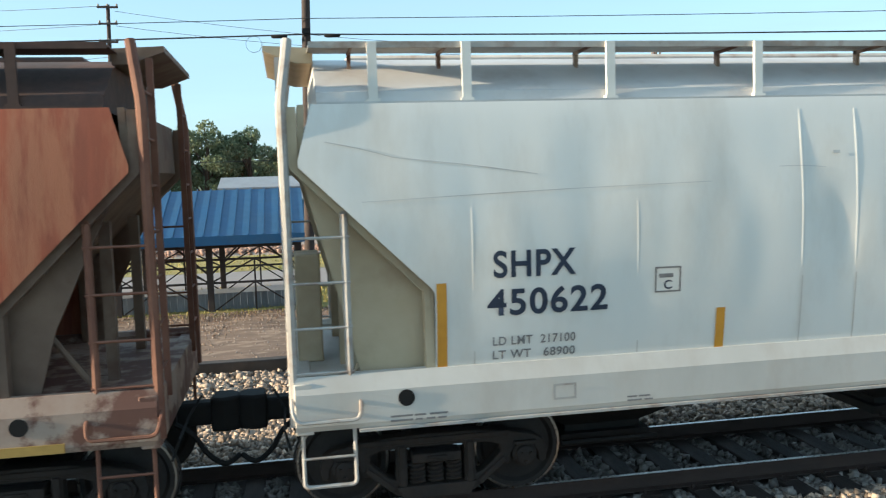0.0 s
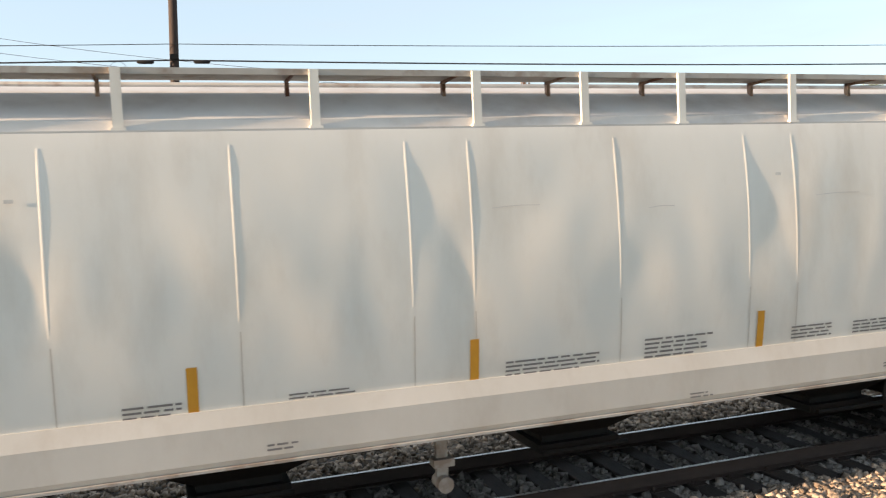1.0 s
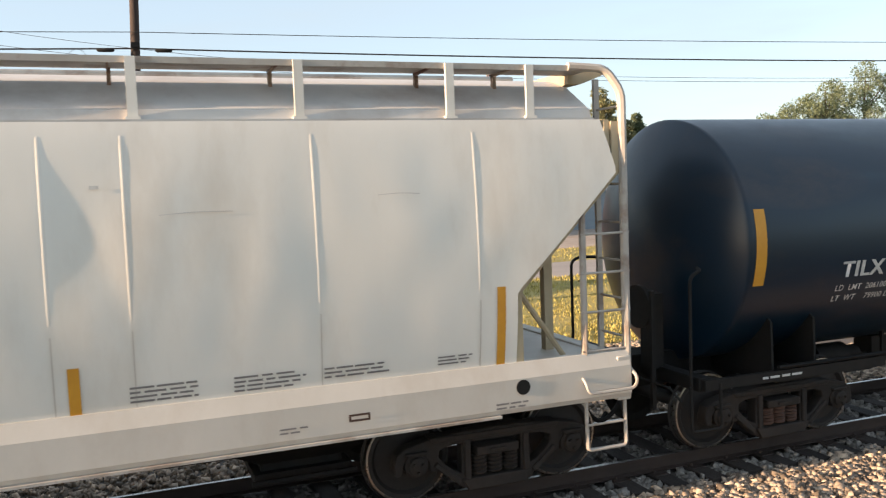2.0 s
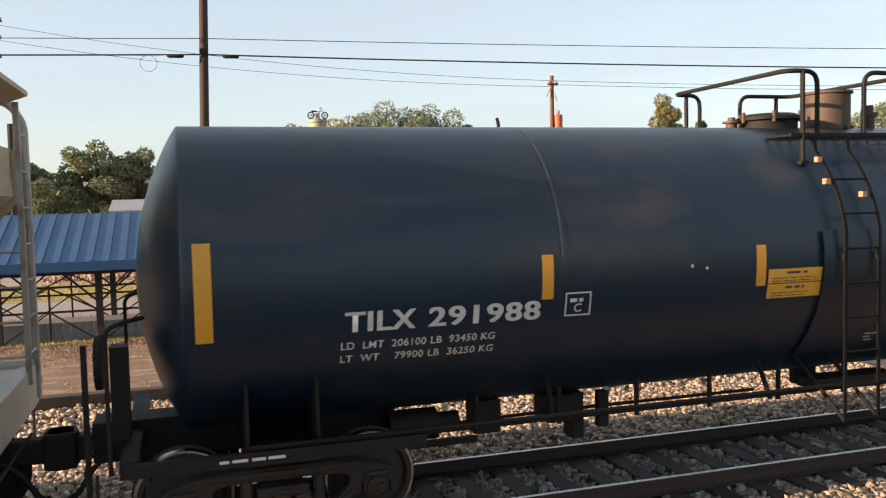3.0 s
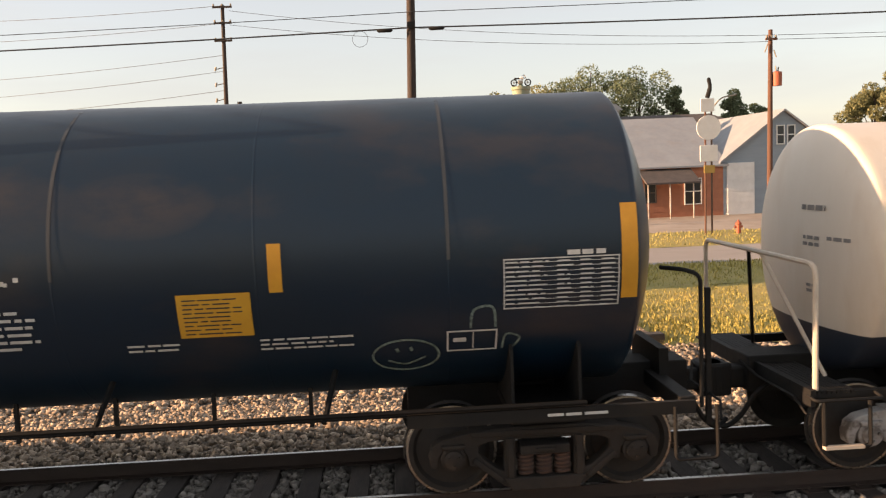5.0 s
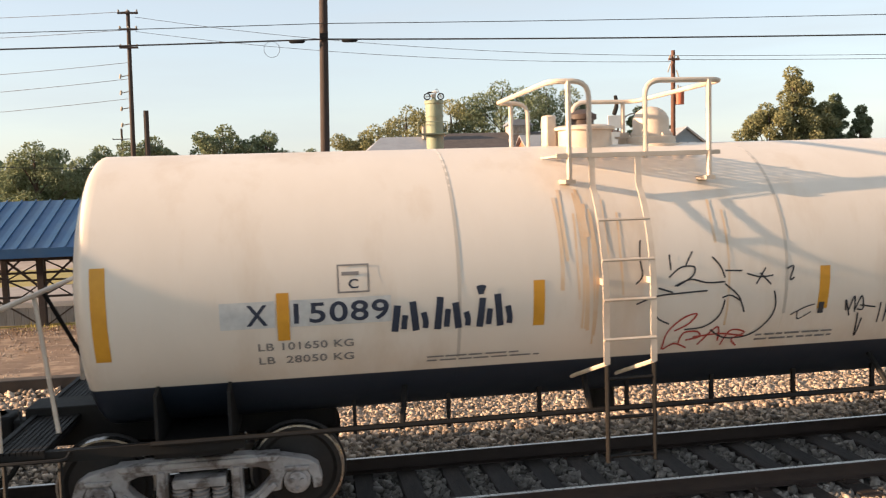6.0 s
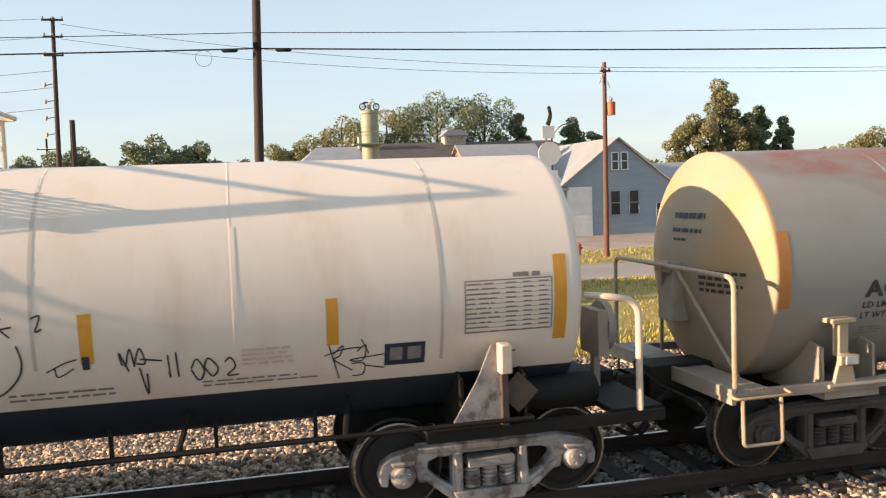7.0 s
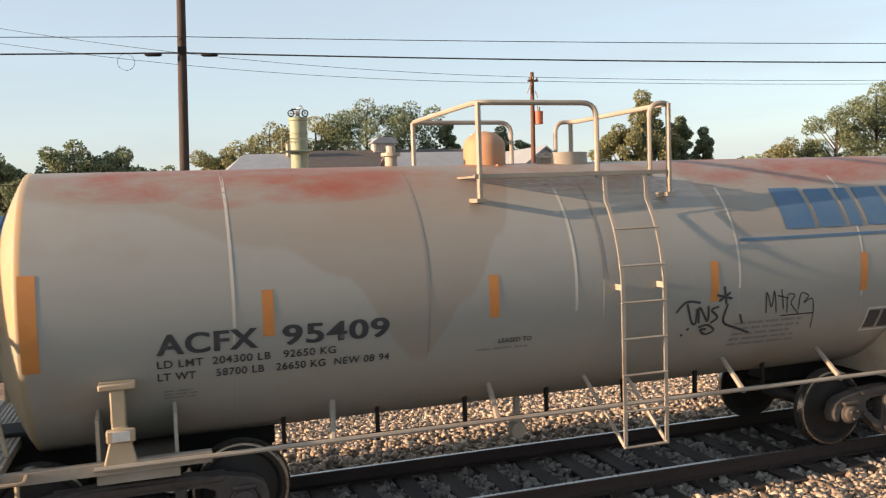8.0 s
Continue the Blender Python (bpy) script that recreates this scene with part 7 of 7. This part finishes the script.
shop = gabled("brick_shop", "red brick shop with pale metal roof", 16.9, 22.9, 57, 70, GZ, 2.9, 6.4, BRICK, PALE_ROOF, "x", 0.3)
brick_front(shop, 16.9, 22.9, 57, GZ, 2.8)
window(shop, 20.2, 21.3, 0.3, 2.0, 56.96)
window(shop, 17.4, 18.1, 0.5, 1.8, 56.96, BROWN_ROOF)
# The steep dark slope stands in for the shade under the canopy.
part("canopy", Geo().prism([(56.95, 2.60), (55.0, 1.75), (55.0, 1.87), (56.95, 2.74)], 16.9, 20.6), BROWN_ROOF, shop, "canopy on thin posts, its dark slope standing in for shade below")
for x in (17.1, 18.6, 20.2):
    part("canopy_post", Geo().cyl((x, 55.3, GZ), (x, 55.3, 1.9), 0.05, 8), WHITE_DIRTY, shop)
gable = gabled("gabled_workshop", "grey gabled workshop with blue shade in its wall colour and white roller door", 22.9, 31.5, 57, 74, GZ, 3.15, 6.4, GRAY_SIDING, PALE_ROOF, "y", 0.3)
rd = part("roller_door", Geo().box(23.15, 25.1, 56.92, 56.98, GZ, 3.0), WHITE_TRIM, gable, "white roller door")
for k in range(9):
    part("door_slat", Geo().box(23.2, 25.05, 56.89, 56.925, GZ + 0.05 + 0.4 * k, GZ + 0.40 + 0.4 * k), WHITE_TRIM, rd)
window(gable, 26.75, 27.2, 4.2, 5.4, 56.97)
window(gable, 27.5, 27.95, 4.2, 5.4, 56.97)
window(gable, 26.6, 27.3, 0.9, 2.6, 56.97, GRAY_SIDING)
window(gable, 28.1, 28.8, 0.9, 2.6, 56.97, GRAY_SIDING)
window(gable, 30.3, 30.7, 0.6, 1.6, 56.97, GRAY_SIDING)
annex = gabled("low_metal_annexe", "low pale metal-roofed annexe behind the workshop", 31.6, 44.0, 62, 76, GZ, 2.6, 4.7, GRAY_SIDING, PALE_ROOF, "x", 0.3)
rear = gabled("flat_roof_house", "low house with thin pale roof edge behind the pavilion", -4.9, 1.2, 72, 80, GZ, 2.75, 3.5, GRAY_BOARD, PALE_ROOF, "x", 0.7)


# ------------------------------------------------------------------ trees
def leaf_cloud(name, lobes, count, size, mat, parent, seed):
    """Crown: many small leaf clumps scattered through rounded lobes, thinner inside, with gaps."""
    rs = np.random.RandomState(seed)
    w = np.array([l[3] ** 2 for l in lobes], float)
    which = rs.choice(len(lobes), count, p=w / w.sum())
    L = np.array(lobes, float)[which]
    d = rs.normal(size=(count, 3))
    d /= np.linalg.norm(d, axis=1)[:, None]
    rad = L[:, 3] * rs.uniform(0.45, 1.0, count) ** 0.5 * rs.uniform(0.8, 1.12, count)
    c = L[:, :3] + d * rad[:, None] * np.array([1, 1, 0.85])
    s = size * rs.uniform(0.5, 1.3, count)
    u = rs.normal(size=(count, 3))
    u /= np.linalg.norm(u, axis=1)[:, None]
    v = np.cross(u, rs.normal(size=(count, 3)))
    v /= np.linalg.norm(v, axis=1)[:, None]
    q = np.stack([c + u * s[:, None], c + v * s[:, None] * 0.6, c - u * s[:, None], c - v * s[:, None] * 0.6], 1)
    g = Geo()
    g.v = [tuple(p) for p in q.reshape(-1, 3)]
    g.f = [(4 * i, 4 * i + 1, 4 * i + 2, 4 * i + 3) for i in range(count)]
    me = bpy.data.meshes.new(name)
    me.from_pydata(g.v, [], g.f)
    me.materials.append(mat)
    ob = new(name, me)
    ob.parent = parent
    return ob


def tree(label, x, y, h, w, mat, seed, count=2600, tall=False):
    rnd = random.Random(seed)
    t = new("tree")
    t.location = (x, y, GROUND_Z)
    tagged(t, label, "tree", "trees behind the buildings")
    g = Geo().path([(0, 0, 0), (rnd.uniform(-0.2, 0.2), 0, h * 0.3), (rnd.uniform(-0.4, 0.4), 0, h * 0.7), (rnd.uniform(-0.4, 0.4), 0, h * 0.92)], [0.35, 0.28, 0.16, 0.05], 8)
    lobes = []
    n = 46
    for k in range(n):
        f = 0.24 + 0.62 * (k + rnd.random()) / n
        spread = w / 2 * (0.95 if not tall else 0.8) * math.sin(math.pi * min(0.95, max(0.12, (f - 0.12) / 0.95))) ** 0.6
        if tall:
            spread = w / 2 * min(0.85, 1.12 - f)
        a = rnd.uniform(0, 6.28)
        rr = rnd.uniform(0.3, 1.0) * spread
        p = (rr * math.cos(a), rr * math.sin(a) * 0.7, h * f)
        lobes.append((*p, w * rnd.uniform(0.075, 0.155) * (0.85 if tall and f > 0.6 else 1.0)))
        if k % 2:
            g.path([(0, 0, max(1.0, h * f - rr * 0.8 - 1)), p], [0.10, 0.03], 5)
    lobes.append((rnd.uniform(-0.5, 0.5), 0, h * 0.90, w * 0.13))
    part("trunk", g, BARK, t)
    leaf_cloud("crown", lobes, count, 0.155, mat, t, seed)
    return t


for k, (x, y, h, w, warm, tall) in enumerate((
        (-15.5, 95, 9.6, 9, 0, 0), (-8.5, 95, 10.8, 9, 0, 0), (-4.0, 96, 10.2, 8, 0, 0), (1.5, 100, 8.0, 8, 0, 0),
        (8.0, 112, 11.0, 9, 1, 0), (13.5, 110, 14.0, 12, 1, 0), (20.0, 112, 15.2, 11, 1, 0), (26.5, 110, 17.4, 13, 0, 0), (33.0, 111, 17.2, 12, 0, 0), (38.0, 110, 14.6, 6, 0, 1),
        (40.5, 115, 11.5, 7, 0, 0), (46.5, 112, 14.0, 7, 0, 1), (50.5, 114, 12.0, 6, 0, 0),
        (56.6, 96, 12.6, 8, 1, 0), (59.6, 95, 17.2, 9, 1, 1), (62.4, 96, 13.4, 7, 1, 0), (66.5, 97, 14.0, 6, 0, 1), (69.8, 97, 12.4, 6, 0, 1),
        (80.5, 92, 10.0, 9, 1, 0), (86.5, 91, 14.2, 11, 0, 0), (92.5, 90, 17.4, 13, 0, 0), (100.0, 90, 20.5, 14, 0, 0),
        (-22.0, 100, 9.0, 9, 0, 0), (-29.0, 98, 9.5, 10, 0, 0))):
    tree("leafy green tree with uneven crown" if not warm else "leafy tree turning yellow-brown", x, y, h, w, LEAF_WARM if warm else LEAF, 300 + k, 16000, tall)

# far woods and a low hill on the horizon
rs_ = np.random.RandomState(9)
wood_root = new("far_woods")
tagged(wood_root, "hazy line of far woods on the horizon", "woods", kind="stuff")
lobes = [(x, 150 + rs_.uniform(-6, 6), rs_.uniform(2.5, 6.5), rs_.uniform(3.0, 5.0)) for x in np.arange(-90, 260, 3.4)]
leaf_cloud("far_crowns", lobes, 16000, 0.75, LEAF, wood_root, 77)
hill = Geo()
hx = [-900 + 40 * k for k in range(60)]
hill.add([(x, y, z) for x in hx for y, z in ((700, -1), (760, 12 + 9 * noise.noise(Vector((x * 0.004, 2, 0)))), (900, 26 + 16 * noise.noise(Vector((x * 0.003, 5, 0)))), (1100, -1))],
         [(i * 4 + j, (i + 1) * 4 + j, (i + 1) * 4 + j + 1, i * 4 + j + 1) for i in range(len(hx) - 1) for j in range(3)])
tagged(solid("far_hill", hill, LEAF, smooth=80), "low wooded hill on the horizon", "hill", kind="structure")


# ------------------------------------------------------------------ grass
def tufts(name, n, x0, x1, y0, y1, z, seed, label, size=0.09):
    rs = np.random.RandomState(seed)
    x, y, a = rs.uniform(x0, x1, n), rs.uniform(y0, y1, n), rs.uniform(0, 6.28, n)
    h, lean = size * rs.uniform(0.5, 1.5, n), rs.uniform(-0.5, 0.5, (n, 2))
    base = np.stack([x, y, np.full(n, z)], 1)
    side = np.stack([np.cos(a), np.sin(a), np.zeros(n)], 1) * size * 0.22
    tip = base + np.stack([lean[:, 0] * h, lean[:, 1] * h, h], 1)
    v = np.stack([base - side, base + side, tip], 1).reshape(-1, 3)
    me = bpy.data.meshes.new(name)
    me.from_pydata(v.tolist(), [], [(3 * i, 3 * i + 1, 3 * i + 2) for i in range(n)])
    me.materials.append(GRASS)
    return tagged(new(name, me), label, "grass", kind="stuff")


tufts("grass_tufts", 26000, 5.5, 26, 16.9, 24.6, -0.55, 1, "short dry grass blades on the lawn")
tufts("grass_tufts", 16000, -8, 28, 24.6, 30.5, -0.55, 2, "short dry grass blades beside the road", 0.10)
tufts("grass_tufts", 6000, -10, 30, 36.8, 44.3, -0.58, 3, "short grass blades on the verge", 0.12)
tufts("grass_tufts", 900, -8, 5.5, 23.7, 24.8, -0.48, 4, "ragged weeds at the pavilion's foot", 0.07)
tufts("grass_tufts", 900, 3.5, 6.5, 17.6, 24, -0.46, 5, "sparse weeds on the dirt terrace", 0.10)

# ------------------------------------------------------------------ wooden ties, one by one
tie_mesh = None
rnd_tie = random.Random(12)
for k in range(-60, 100):
    x = k * TIE_STEP
    m = pose(x + rnd_tie.uniform(-0.02, 0.02), TRACK_Y + rnd_tie.uniform(-0.03, 0.03), rnd_tie.uniform(-0.006, 0.004), 0, 0, rnd_tie.uniform(-1.2, 1.2))
    if tie_mesh is None:
        tie_mesh = part("tie", Geo().prism([(-TIE_HALF, -0.36), (TIE_HALF, -0.36), (TIE_HALF, -0.185), (TIE_HALF - 0.012, -0.174), (-TIE_HALF + 0.012, -0.174), (-TIE_HALF, -0.185)], -1.30, 1.30, "y"), TIE_WOOD, track, "dark weathered wooden tie", smooth=0)
        tie_mesh.matrix_basis = m
        plate_mesh = part("tie_plate", Geo().box(-0.09, 0.09, -0.753 - 0.18, -0.753 + 0.18, -0.174, -0.163).cyl((-0.05, -0.753 - 0.09, -0.165), (-0.05, -0.753 - 0.09, -0.135), 0.016, 6).cyl((0.05, -0.753 + 0.09, -0.165), (0.05, -0.753 + 0.09, -0.135), 0.016, 6), RAIL_STEEL, track, "rusty tie plate with spikes")
        plate_mesh.matrix_basis = m
    else:
        again(tie_mesh, m, track)
        again(plate_mesh, m, track)


# ------------------------------------------------------------------ what moves
def motions():
    times = [0.25 * k for k in range(33)]
    for car, xc in CARS:
        walk(car, [(t, pose(xc + gone(t), TRACK_Y, 0)) for t in times])
    turns = [k / 15 for k in range(121)]
    for ws, x in WHEELS:
        walk(ws, [(t, Matrix.Translation((x, 0, WHEEL_R)) @ Matrix.Rotation(gone(t) / WHEEL_R, 4, "Y")) for t in turns])


motions()
